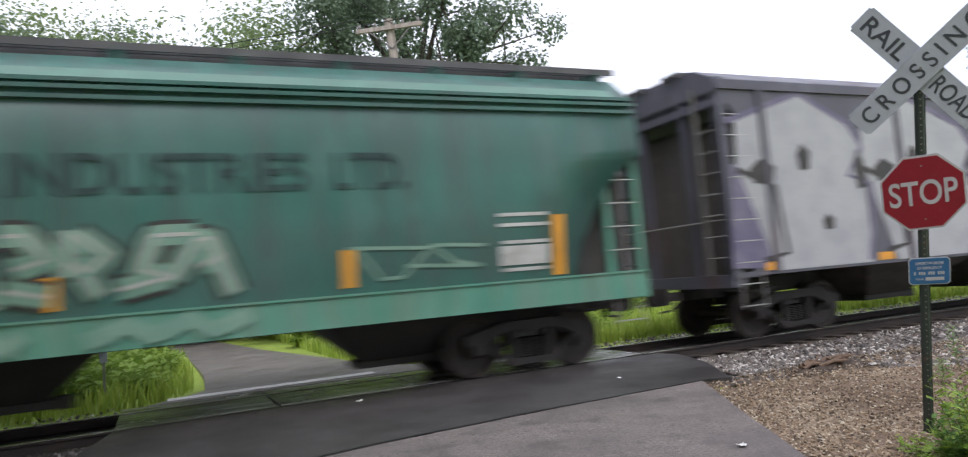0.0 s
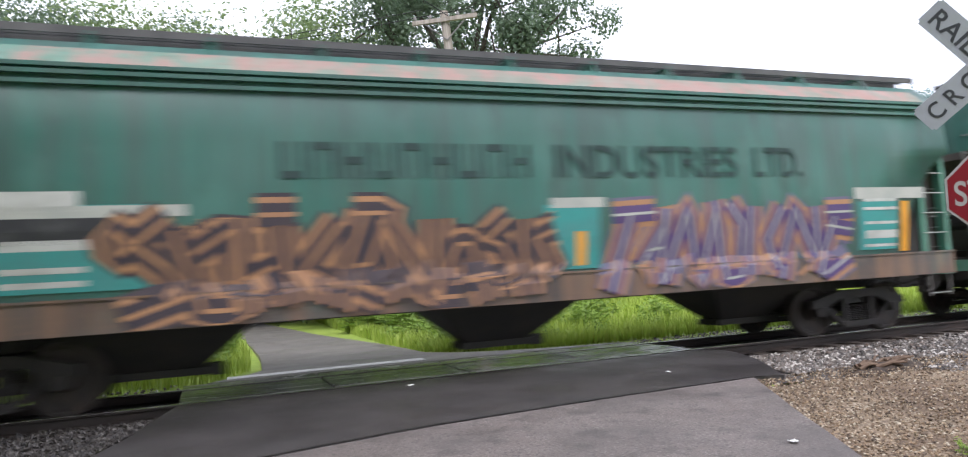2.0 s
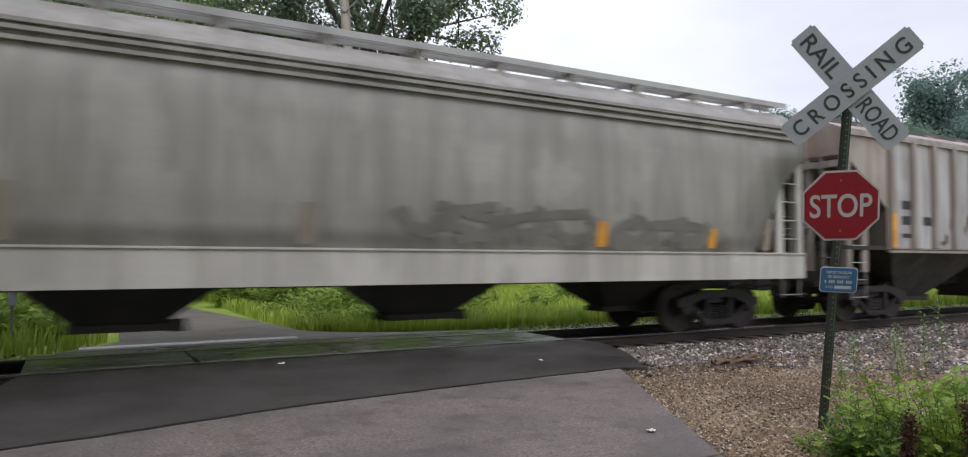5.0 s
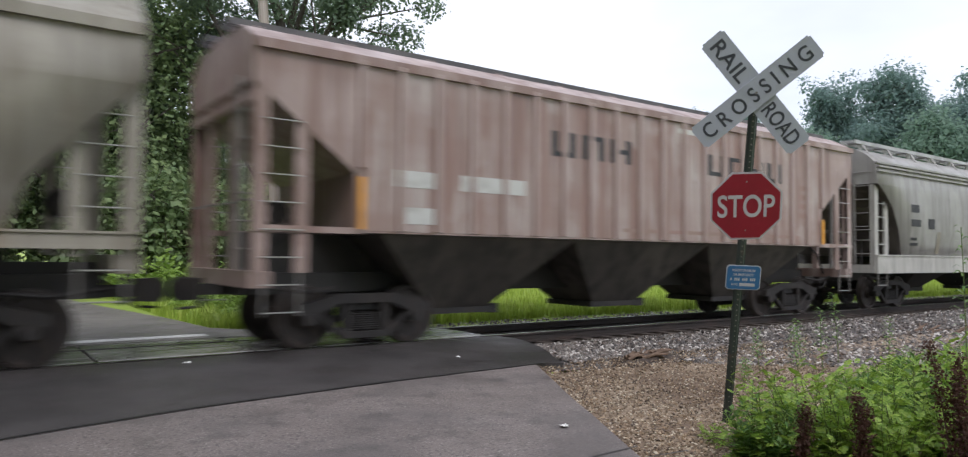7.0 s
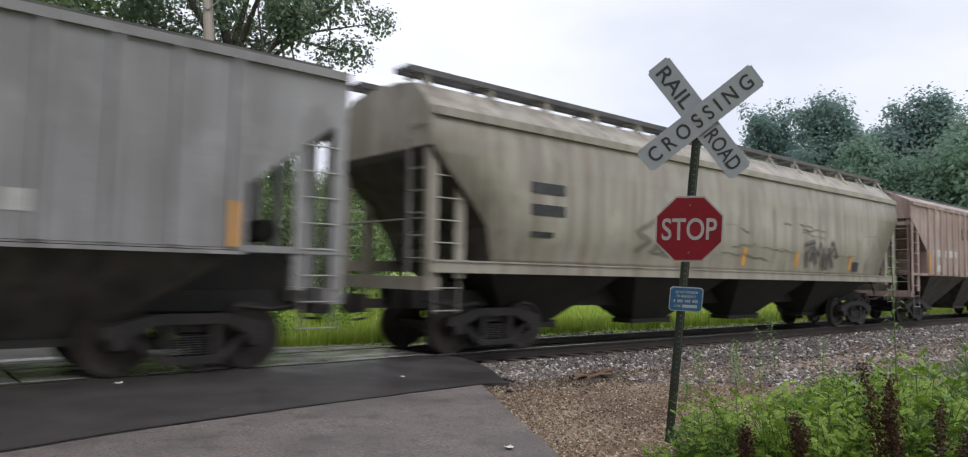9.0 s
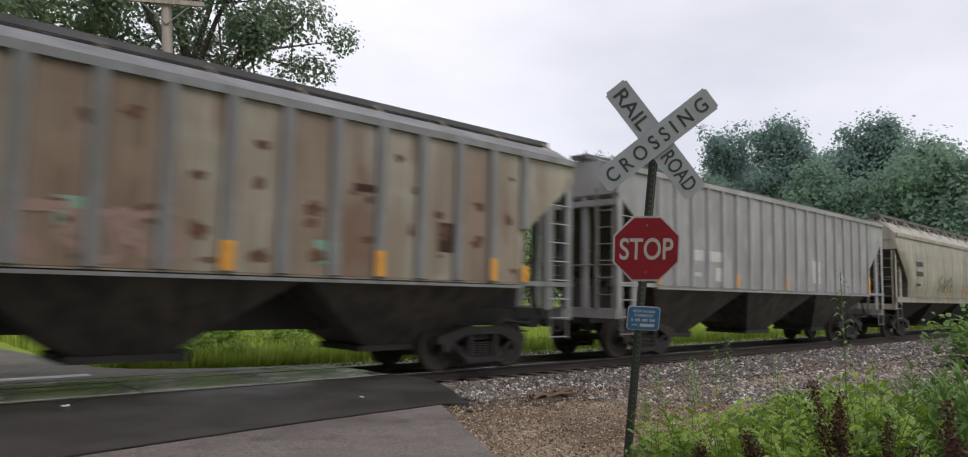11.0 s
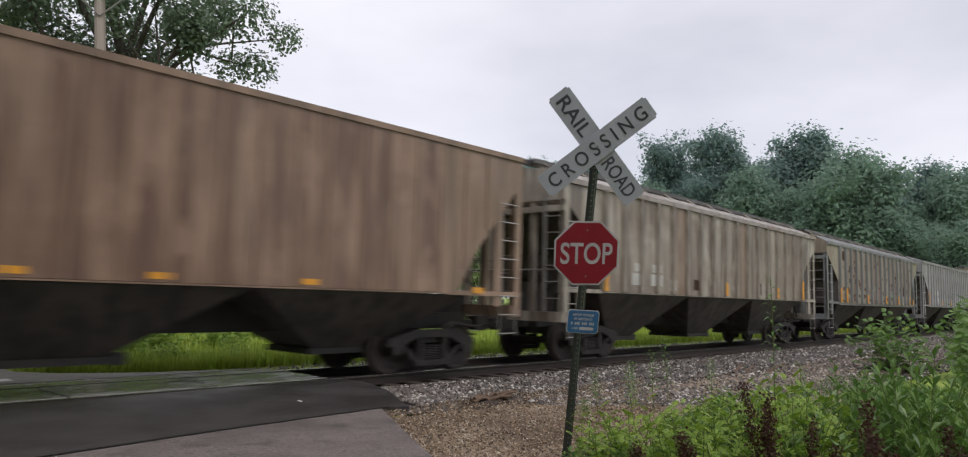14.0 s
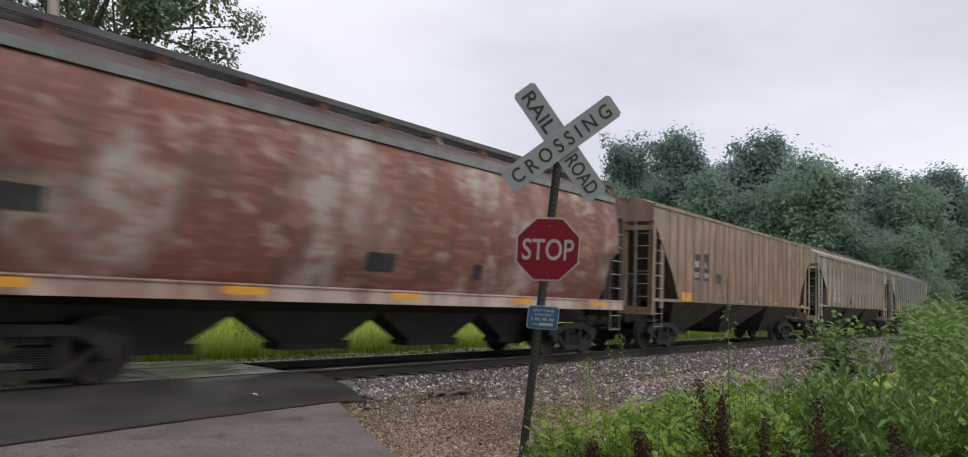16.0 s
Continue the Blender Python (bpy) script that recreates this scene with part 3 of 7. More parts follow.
def crossbuck(parent, zc, skew=0.0):
    """Two crossed boards, in the plane of x and z; the front looks to -y."""
    hl, hw = 0.61, 0.114
    for ang, y0, words in ((-45, -0.030, None), (45, -0.046, "CROSSING")):
        bm = bmesh.new()
        box(bm, -hl, hl, y0 - 0.003, y0 + 0.003, -hw, hw)
        bmesh.ops.bevel(bm, geom=[e for e in bm.edges if abs(e.verts[0].co.y - e.verts[1].co.y) > 0.003], offset=0.02, segments=3, affect="EDGES")
        board = part("board", bm, "sign_white", parent, "white reflective crossing board")
        board.matrix_basis = pose(0, 0, zc, 0, (-45 if ang > 0 else 45) + skew, 0)
        if words:
            part_mesh("lettering", text_mesh("C R O S S I N G", 0.135, "sign_ink", 1.08), "sign_ink", board).matrix_basis = pose(0, y0 - 0.0045, 0)
        else:
            part_mesh("lettering", text_mesh("RAIL", 0.135, "sign_ink", 0.40), "sign_ink", board).matrix_basis = pose(-0.35, y0 - 0.0045, 0)
            part_mesh("lettering", text_mesh("ROAD", 0.135, "sign_ink", 0.40), "sign_ink", board).matrix_basis = pose(0.35, y0 - 0.0045, 0)
    bm = bmesh.new()
    rod(bm, (0, -0.056, zc), (0, -0.01, zc), 0.012, n=8)
    part("bolt", bm, "galv", parent)


def perforated_post(parent, z0, z1, material):
    """A U-channel post with a row of punched holes."""
    bm = bmesh.new()
    side = [(-0.040, 0.0), (-0.030, -0.004), (-0.016, -0.024), (0.016, -0.024), (0.030, -0.004), (0.040, 0.0), (0.030, 0.004), (0.014, -0.016), (-0.014, -0.016), (-0.030, 0.004)]
    hexa(bm, [(x, y, z0) for x, y in side], [(x, y, z1) for x, y in side])
    bmesh.ops.recalc_face_normals(bm, faces=bm.faces[:])
    part("post", bm, material, parent)
    post = [o for o in parent.children if o.name.startswith("post")][0]
    bm = bmesh.new()
    rod(bm, (0, -0.0255, 0), (0, -0.0236, 0), 0.0065, n=8)
    me = bpy.data.meshes.new("hole")
    bm.to_mesh(me)
    bm.free()
    for k in range(int((z1 - z0) / 0.0508)):
        part_mesh("hole", me, "galv", post).matrix_basis = pose(0, 0, z0 + 0.03 + 0.0508 * k)


def oriented(origin, right, up):
    """A pose whose x is right, z is up, and -y the front."""
    r, u = Vector(right).normalized(), Vector(up)
    f = u.cross(r).normalized()
    u.normalize()
    r = f.cross(u).normalized()
    return Matrix(((r.x, f.x, u.x, origin[0]), (r.y, f.y, u.y, origin[1]), (r.z, f.z, u.z, origin[2]), (0, 0, 0, 1)))


def build_crossing_sign():
    ob = tagged(new("crossing_sign"), "leaning green post with crossbuck, stop sign and blue notice", "road sign")
    zc = 3.02
    perforated_post(ob, -0.25, zc + 0.13, "post_green")
    crossbuck(ob, zc, 3.4)
    # octagon
    R = 0.305 / math.cos(math.pi / 8)
    zs = zc - 0.993
    octo = [(R * math.cos(math.pi / 8 + k * math.pi / 4), R * math.sin(math.pi / 8 + k * math.pi / 4)) for k in range(8)]
    stop = part("stop_sign", plate(octo, -0.030, -0.026), "sign_legend", ob, "red octagonal stop sign with a white border")
    stop.matrix_basis = pose(0, 0, zs, 0, -3.2, 0)
    part("face", plate([(x * 0.945, z * 0.945) for x, z in octo], -0.0325, -0.030), "sign_red", stop)
    part_mesh("lettering", text_mesh("STOP", 0.205, "sign_legend", 0.49), "sign_legend", stop).matrix_basis = pose(0, -0.0335, 0)
    for dz in (-0.22, 0.22):
        bm = bmesh.new()
        rod(bm, (0, -0.036, dz), (0, -0.03, dz), 0.008, n=8)
        part("bolt", bm, "galv", stop)
    # blue notice
    zi = zc - 1.655
    w, h, c = 0.152, 0.115, 0.02
    rim = [(w - c, -h), (w, -h + c), (w, h - c), (w - c, h), (-w + c, h), (-w, h - c), (-w, -h + c), (-w + c, -h)]
    note = part("notice", plate([(x + 0.03, zi + z) for x, z in rim], -0.030, -0.026), "sign_legend", ob, "blue emergency notice with a white border")
    part("face", plate([(x * 0.95 + 0.03, zi + z * 0.94) for x, z in rim], -0.0325, -0.030), "sign_blue", note)
    for dz, s, wd in ((0.068, "REPORT PROBLEM", 0.20), (0.028, "OR EMERGENCY", 0.18)):
        part_mesh("lettering", text_mesh(s, 0.024, "sign_legend", wd), "sign_legend", note).matrix_basis = pose(0.03, -0.0335, zi + dz)
    for k in range(13):
        if k in (1, 5, 9):
            continue
        bm = bmesh.new()
        box(bm, -0.082 + 0.0172 * k, -0.070 + 0.0172 * k, -0.0340, -0.0326, zi - 0.030, zi - 0.004)
        part("number_bar", bm, "sign_legend", note)
    part_mesh("lettering", text_mesh("X-ING", 0.020, "sign_legend", 0.06), "sign_legend", note).matrix_basis = pose(-0.045, -0.0335, zi - 0.066)
    bm = bmesh.new()
    box(bm, 0.0, 0.135, -0.0340, -0.0326, zi - 0.080, zi - 0.052)
    part("number_bar", bm, "sign_legend", note)
    up = Vector((-0.26, -0.342, 1.614)).normalized()
    c = Vector((5.909, 4.425, 2.821))
    base = c - up * zc
    ob.matrix_basis = oriented(base, (0.743, -0.695, -0.09), up)


def build_far_sign():
    ob = tagged(new("crossbuck_sign"), "white railroad crossbuck on a pale post in the trees", "road sign")
    bm = bmesh.new()
    box(bm, -0.05, 0.05, -0.02, 0.08, -0.3, 2.75)
    part("post", bm, "sign_white", ob)
    crossbuck(ob, 2.62)
    ob.matrix_basis = pose(-1.35, 25.0, 0.05, 0, 2, 4)


build_crossing_sign()
build_far_sign()


def build_utility_pole():
    ob = tagged(new("utility_pole"), "leaning weathered wooden utility pole with a crossarm", "utility pole")
    bm = bmesh.new()
    rod(bm, (0, 0, -0.5), (0, 0, 9.35), 0.17, 0.125, 12)
    part("pole", bm, "pole_wood", ob, smooth=False)
    bm = bmesh.new()
    box(bm, -0.95, 0.95, -0.20, -0.10, 9.0, 9.12)
    part("crossarm", bm, "pole_wood", ob)
    for x in (-0.85, -0.4, 0.4, 0.85):
        bm = bmesh.new()
        lathe(bm, [(0.02, 9.12), (0.045, 9.15), (0.05, 9.2), (0.03, 9.25)], 8, "z")
        bmesh.ops.translate(bm, verts=bm.verts[:], vec=(x, -0.15, 0))
        part("insulator", bm, "galv", ob)
    for s in (-1, 1):
        bm = bmesh.new()
        rod(bm, (s * 0.6, -0.16, 9.0), (0, -0.15, 8.45), 0.02)
        part("brace", bm, "galv", ob)
    ob.matrix_basis = pose(7.62, 20.0, -0.1, 0, -4.6, -22)
    bm = bmesh.new()
    for dx, dy in ((-0.7, 0.25), (0.7, -0.3)):
        a, b = Vector((6.95 + dx, 20 + dy, 9.2)), Vector((-30 + dx, 42 + dy, 10.5))
        pts = [a.lerp(b, k / 20) - Vector((0, 0, 1.1 * 4 * (k / 20) * (1 - k / 20))) for k in range(21)]
        tube(bm, pts, 0.012, 0.012, 4)
    rod(bm, (6.95, 20, 9.0), (3.4, 20.8, 11.5), 0.012, n=4)
    tagged(part("overhead_wire", bm, "wire"), "thin dark overhead wires strung from the pole", "wire")


build_utility_pole()

# ---- the train ----
WHEEL_R = 0.457
SHARED = {}


def shared(name, material, make, smooth=False):
    """A mesh built once and used by all alike parts."""
    if name not in SHARED:
        bm = bmesh.new()
        make(bm)
        bmesh.ops.recalc_face_normals(bm, faces=bm.faces[:])
        me = bpy.data.meshes.new(name)
        bm.to_mesh(me)
        bm.free()
        me.materials.append(M[material])
        if smooth:
            me.polygons.foreach_set("use_smooth", [True] * len(me.polygons))
        SHARED[name] = me
    return SHARED[name]


def place(name, me, parent, m=None):
    ob = new(name, me)
    ob.parent = parent
    if m is not None:
        ob.matrix_basis = m
    return ob


def make_wheelset(bm):
    rod(bm, (0, -0.98, 0), (0, 0.98, 0), 0.075, n=12)
    for s in (-1, 1):
        y = s * 0.7525
        prof = [(0.12, y - s * 0.07), (0.15, y - s * 0.075), (0.30, y - s * 0.03), (0.41, y - s * 0.075), (0.487, y - s * 0.07), (0.485, y - s * 0.045),
                (WHEEL_R, y - s * 0.03), (WHEEL_R - 0.004, y + s * 0.065), (0.40, y + s * 0.068), (0.37, y + s * 0.035), (0.17, y + s * 0.02), (0.14, y + s * 0.075), (0.09, y + s * 0.08)]
        lathe(bm, prof, 28)
        lathe(bm, [(0.075, y + s * 0.10), (0.105, y + s * 0.12), (0.105, y + s * 0.29), (0.06, y + s * 0.30)], 12)
        for k in range(3):
            a = 2.1 * k
            box(bm, 0.06 * math.cos(a) - 0.012, 0.06 * math.cos(a) + 0.012, y + s * 0.30 - 0.01, y + s * 0.30 + 0.012, 0.06 * math.sin(a) - 0.012, 0.06 * math.sin(a) + 0.012)


def make_side_frame(bm):
    # two webs and the straps leave the windows of the frame open
    side_prism(bm, [(-1.12, 0.50), (-1.10, 0.64), (-0.45, 0.80), (0.45, 0.80), (1.10, 0.64), (1.12, 0.50), (0.74, 0.52), (0.42, 0.66), (-0.42, 0.66), (-0.74, 0.52)], -0.075, 0.075)
    for s in (-1, 1):
        side_prism(bm, [(s * 0.74, 0.54), (s * 0.86, 0.58), (s * 0.44, 0.18), (s * 0.30, 0.18)], -0.06, 0.06)
        side_prism(bm, [(s * 0.27, 0.20), (s * 0.37, 0.20), (s * 0.37, 0.68), (s * 0.27, 0.68)], -0.06, 0.06)
        lathe_box = [(s * 0.80, 0.36), (s * 0.98, 0.36), (s * 1.02, 0.52), (s * 0.76, 0.52)]
        side_prism(bm, lathe_box, -0.09, 0.09)
    box(bm, -0.42, 0.42, -0.075, 0.075, 0.14, 0.24)


def make_spring(bm):
    prof = []
    for k in range(9):
        prof += [(0.052, 0.25 + 0.032 * k), (0.066, 0.266 + 0.032 * k)]
    lathe(bm, prof, 10, "z")


def make_bolster(bm):
    box(bm, -0.2, 0.2, -0.95, 0.95, 0.55, 0.74)
    box(bm, -0.35, 0.35, -0.3, 0.3, 0.74, 0.86)
    for s in (-1, 1):
        box(bm, s * 0.42 - 0.05, s * 0.42 + 0.05, -0.85, 0.85, 0.36, 0.46)


def build_truck(car, x):
    """A two-axle freight truck at x along its car."""
    tr = new("truck")
    tr.parent = car
    tr.matrix_basis = pose(x, 0, 0)
    tagged(tr, label="rusty brown cast-steel truck")
    for s in (-1, 1):
        place("side_frame", shared("side_frame", "truck", make_side_frame), tr, pose(0, s * 0.98, 0))
        for dx in (-0.15, 0.0, 0.15):
            place("spring", shared("spring", "truck", make_spring), tr, pose(dx, s * 0.98, 0))
    place("bolster", shared("bolster", "under", make_bolster), tr)
    for s in (-1, 1):
        ws = place("wheelset", shared("wheelset", "wheel", make_wheelset), tr, pose(s * 0.89, 0, WHEEL_R))
        WHEELS.append((ws, s * 0.89))
    return tr


def make_coupler(bm):
    box(bm, -0.75, 0.30, -0.09, 0.09, 0.78, 0.94)
    side_prism(bm, [(0.28, 0.72), (0.62, 0.70), (0.70, 0.78), (0.70, 0.96), (0.62, 1.04), (0.28, 1.02)], -0.16, 0.02)
    side_prism(bm, [(0.34, 0.72), (0.54, 0.72), (0.54, 1.02), (0.34, 1.02)], 0.02, 0.17)
    tube(bm, [(0.2, 0.2, 0.78), (0.42, 0.22, 0.62), (0.68, 0.22, 0.60)], 0.022, 0.022)


WHEELS, CARS = [], []


def side_y(spec, z):
    return lerp(z, spec["section"])


def end_cut(spec, z):
    return lerp(z, spec["cut"])


def body_mesh(spec, L):
    """The shell: a cross-section carried along the car, cut back at the ends."""
    bm = bmesh.new()
    sec = spec["section"]
    zs = sorted({z for z, _ in sec} | {z for z, _ in spec["cut"] if sec[0][0] < z < sec[-1][0]})
    half = [(side_y(spec, z), z) for z in zs]
    ring = [(-y, z) for y, z in half] + [(y, z) for y, z in half[::-1]]
    cols = 13
    grid = []
    for y, z in ring:
        e = end_cut(spec, z)
        grid.append([bm.verts.new((e + (L - 2 * e) * k / (cols - 1), y, z)) for k in range(cols)])
    n = len(ring)
    for i in range(n):
        a, b = grid[i], grid[(i + 1) % n]
        for k in range(cols - 1):
            bm.faces.new((a[k], a[k + 1], b[k + 1], b[k]))
    for k in (0, cols - 1):
        h = n // 2
        for i in range(h - 1):
            q = (grid[i][k], grid[i + 1][k], grid[n - 2 - i][k], grid[n - 1 - i][k])
            if len({(round(v.co.x, 5), round(v.co.y, 5), round(v.co.z, 5)) for v in q}) == 4:
                bm.faces.new(q)
    bmesh.ops.recalc_face_normals(bm, faces=bm.faces[:])
    return bm


def ribbon(bm, pts, w, spec, off):
    """A painted stroke lying on the near side: pts of (x, z)."""
    quad = []
    for k, (x, z) in enumerate(pts):
        a, b = pts[max(0, k - 1)], pts[min(len(pts) - 1, k + 1)]
        d = Vector((b[0] - a[0], b[1] - a[1])).normalized()
        nx, nz = -d.y * w / 2, d.x * w / 2
        low = spec["sill"][0] + 0.01 if spec.get("sill") else 0.0
        sill_top, sill_y = (spec["sill"][1] + 0.005, side_y(spec, spec["section"][0][0]) + 0.066) if spec.get("sill") else (0.0, 0.0)
        quad.append([bm.verts.new((px, -(sill_y if pz < sill_top else side_y(spec, pz)) - off, pz)) for px, pz in ((x + nx, max(low, z + nz)), (x, max(low, z)), (x - nx, max(low, z - nz)))])
    for a, b in zip(quad, quad[1:]):
        for i in (0, 1):
            bm.faces.new((a[i], a[i + 1], b[i + 1], b[i]))


def glyph(rng, x, z, w, h):
    """Strokes of one swollen, wild, unreadable shape."""
    out = []
    for j in range(2):
        n = 5
        a0, turn = rng.uniform(0, 6.28), rng.choice((-1.0, 1.0)) * rng.uniform(0.9, 1.6)
        pts = []
        for k in range(n * 4 + 1):
            f = k / (n * 4)
            a = a0 + turn * f * 3.6
            r = 0.40 + 0.12 * math.sin(5 * f + a0)
            px = 0.5 + r * math.cos(a) + 0.18 * math.sin(9 * f + a0)
            pz = 0.5 + (r + 0.06) * math.sin(a) + 0.10 * (1 if math.sin(11 * f + 2 * a0) > 0 else -1)
            pts.append((x + w * px, z + h * min(1.05, max(-0.02, pz))))
        out.append(pts)
    return out


def graffiti(car, spec, x0, x1, z0, z1, n, layers, seed, label):
    """Spray-painted swollen letters in layers of (material, stroke width)."""
    rng = np.random.default_rng(seed)
    w = (x1 - x0) / n
    letters = [glyph(rng, x0 + w * k, z0 + rng.uniform(-0.06, 0.06), w * 1.06, (z1 - z0) * rng.uniform(0.88, 1.05)) for k in range(n)]
    for li, (material, width) in enumerate(layers):
        i = 0
        for g in letters:
            bm = bmesh.new()
            for pts in g:
                ribbon(bm, pts, width, spec, 0.016 + 0.004 * li + 0.0001 * i)
                i += 1
            part("graffiti_letter", bm, material, car, label)


WILD = (([(0, 0.1), (0.3, 1), (0.5, 0.3), (0.95, 0.9)], [(0.1, 0.5), (0.6, 0.05)]), ([(0.05, 0.2), (0.5, 0.95), (0.35, 0.05), (0.9, 0.6)], [(0.7, 0.0), (1.0, 0.95)]), ([(0.9, 1.0), (0.1, 0.6), (0.8, 0.35), (0.2, 0)],),
        ([(0.2, 0), (0.0, 0.6), (0.7, 1), (0.95, 0.5), (0.4, 0.25)], [(0.5, 0.0), (1.0, 0.1)]), ([(0.1, 1), (0.6, 0.75), (0.2, 0.4), (0.95, 0.0)], [(0.5, 1.0), (0.95, 0.5)]), ([(-0.1, 0.85), (1.05, 1.02)], [(0.6, 0.95), (0.2, 0.5), (0.6, 0)]))


# upright, angular, letter-like strokes for block pieces
BLOCK = (([(0.1, 0), (0.15, 1)], [(0.15, 0.95), (0.85, 0.8), (0.8, 0.5), (0.15, 0.45)], [(0.4, 0.45), (0.95, 0.0)]), ([(0.1, 0.05), (0.12, 1)], [(0.12, 0.95), (0.9, 1.0)], [(0.12, 0.5), (0.8, 0.52)], [(0.1, 0.05), (0.95, 0.0)]),
         ([(0.95, 0.95), (0.2, 0.9), (0.1, 0.6), (0.85, 0.45), (0.8, 0.08), (0.0, 0.02)],), ([(0.0, 0.0), (0.4, 1.0), (0.6, 1.0), (0.98, 0.0)], [(0.2, 0.38), (0.8, 0.38)]),
         ([(0.12, 0), (0.12, 1)], [(0.95, 1.0), (0.2, 0.5), (1.0, 0.0)]), ([(0.1, 0.0), (0.1, 1.0), (0.85, 0.0), (0.88, 1.0)],), ([(0.5, 0.0), (0.5, 1.0)], [(0.0, 0.96), (1.0, 1.0)]), ([(0.15, 0.95), (0.1, 0.1), (0.85, 0.05), (0.9, 0.95), (0.15, 0.95)],))


def painted_shape(car, spec, name, material, pts, off, label=""):
    """One flat painted field with an outline of its own on the near side."""
    bm = bmesh.new()
    bm.faces.new([bm.verts.new((x, -side_y(spec, z) - off, z)) for x, z in pts])
    bmesh.ops.triangulate(bm, faces=bm.faces[:])
    part(name, bm, material, car, label)


def wild_piece(car, spec, x0, x1, z0, z1, shapes, layers, seed, label, book=None, slant=(0.05, 0.3), wild=0.0):
    """Angular, slanted, interlocking spray-painted shapes with a thick outline."""
    rng = np.random.default_rng(seed)
    w, h = (x1 - x0) / len(shapes), z1 - z0
    for li, (material, width) in enumerate(layers):
        rng = np.random.default_rng(seed)
        for k, sh in enumerate(shapes):
            bm = bmesh.new()
            lift, lean, tall = rng.uniform(-0.05, 0.05), rng.uniform(*slant), rng.uniform(0.9, 1.06)
            for j, line in enumerate((book or WILD)[sh]):
                line = [(px + rng.uniform(-wild, wild), min(1.0, max(0.0, pz + rng.uniform(-wild, wild)))) for px, pz in line]
                pts = []
                for a, b in zip(line, line[1:]):
                    for i in range(7):
                        f = i / 7
                        pts.append((a[0] + (b[0] - a[0]) * f, a[1] + (b[1] - a[1]) * f))
                pts.append(line[-1])
                pts = [(x0 + w * (k + px * 0.98 + lean * (pz - 0.5)), z0 + lift + h * (0.03 + 0.85 * pz) * tall) for px, pz in pts]
                ribbon(bm, pts, width, spec, 0.016 + 0.004 * li + 0.0002 * (k * 3 + j))
            part("graffiti_letter", bm, material, car, label)


def marks(car, spec, name, material, boxes, label="", joined=False):
    """Flat painted or stencilled blocks on the near side: (x, z, width, height)."""
    bm = bmesh.new()
    for x, z, w, h in boxes:
        q = [(x, z), (x + w, z), (x + w, z + h * 0.5), (x + w, z + h), (x, z + h), (x, z + h * 0.5)]
        v = [bm.verts.new((px, -side_y(spec, pz) - 0.014, pz)) for px, pz in q]
        bm.faces.new((v[0], v[1], v[2], v[5]))
        bm.faces.new((v[5], v[2], v[3], v[4]))
        if not joined:
            part(name, bm, material, car, label)
            bm = bmesh.new()
    if joined:
        part(name, bm, material, car, label)
        return
    bm.free()


def block_words(x, z, h, words, w, gap=0.28):
    """A line of lettering as plain upright blocks: strokes of each letter."""
    out = []
    for n in words:
        for k in range(n):
            out += [(x, z, w * 0.20, h), (x + w * 0.58, z, w * 0.20, h), (x + w * 0.20, z + (0.0, h * 0.8, h * 0.4)[k % 3], w * 0.38, h * 0.2)]
            x += w
        x += gap
    return out


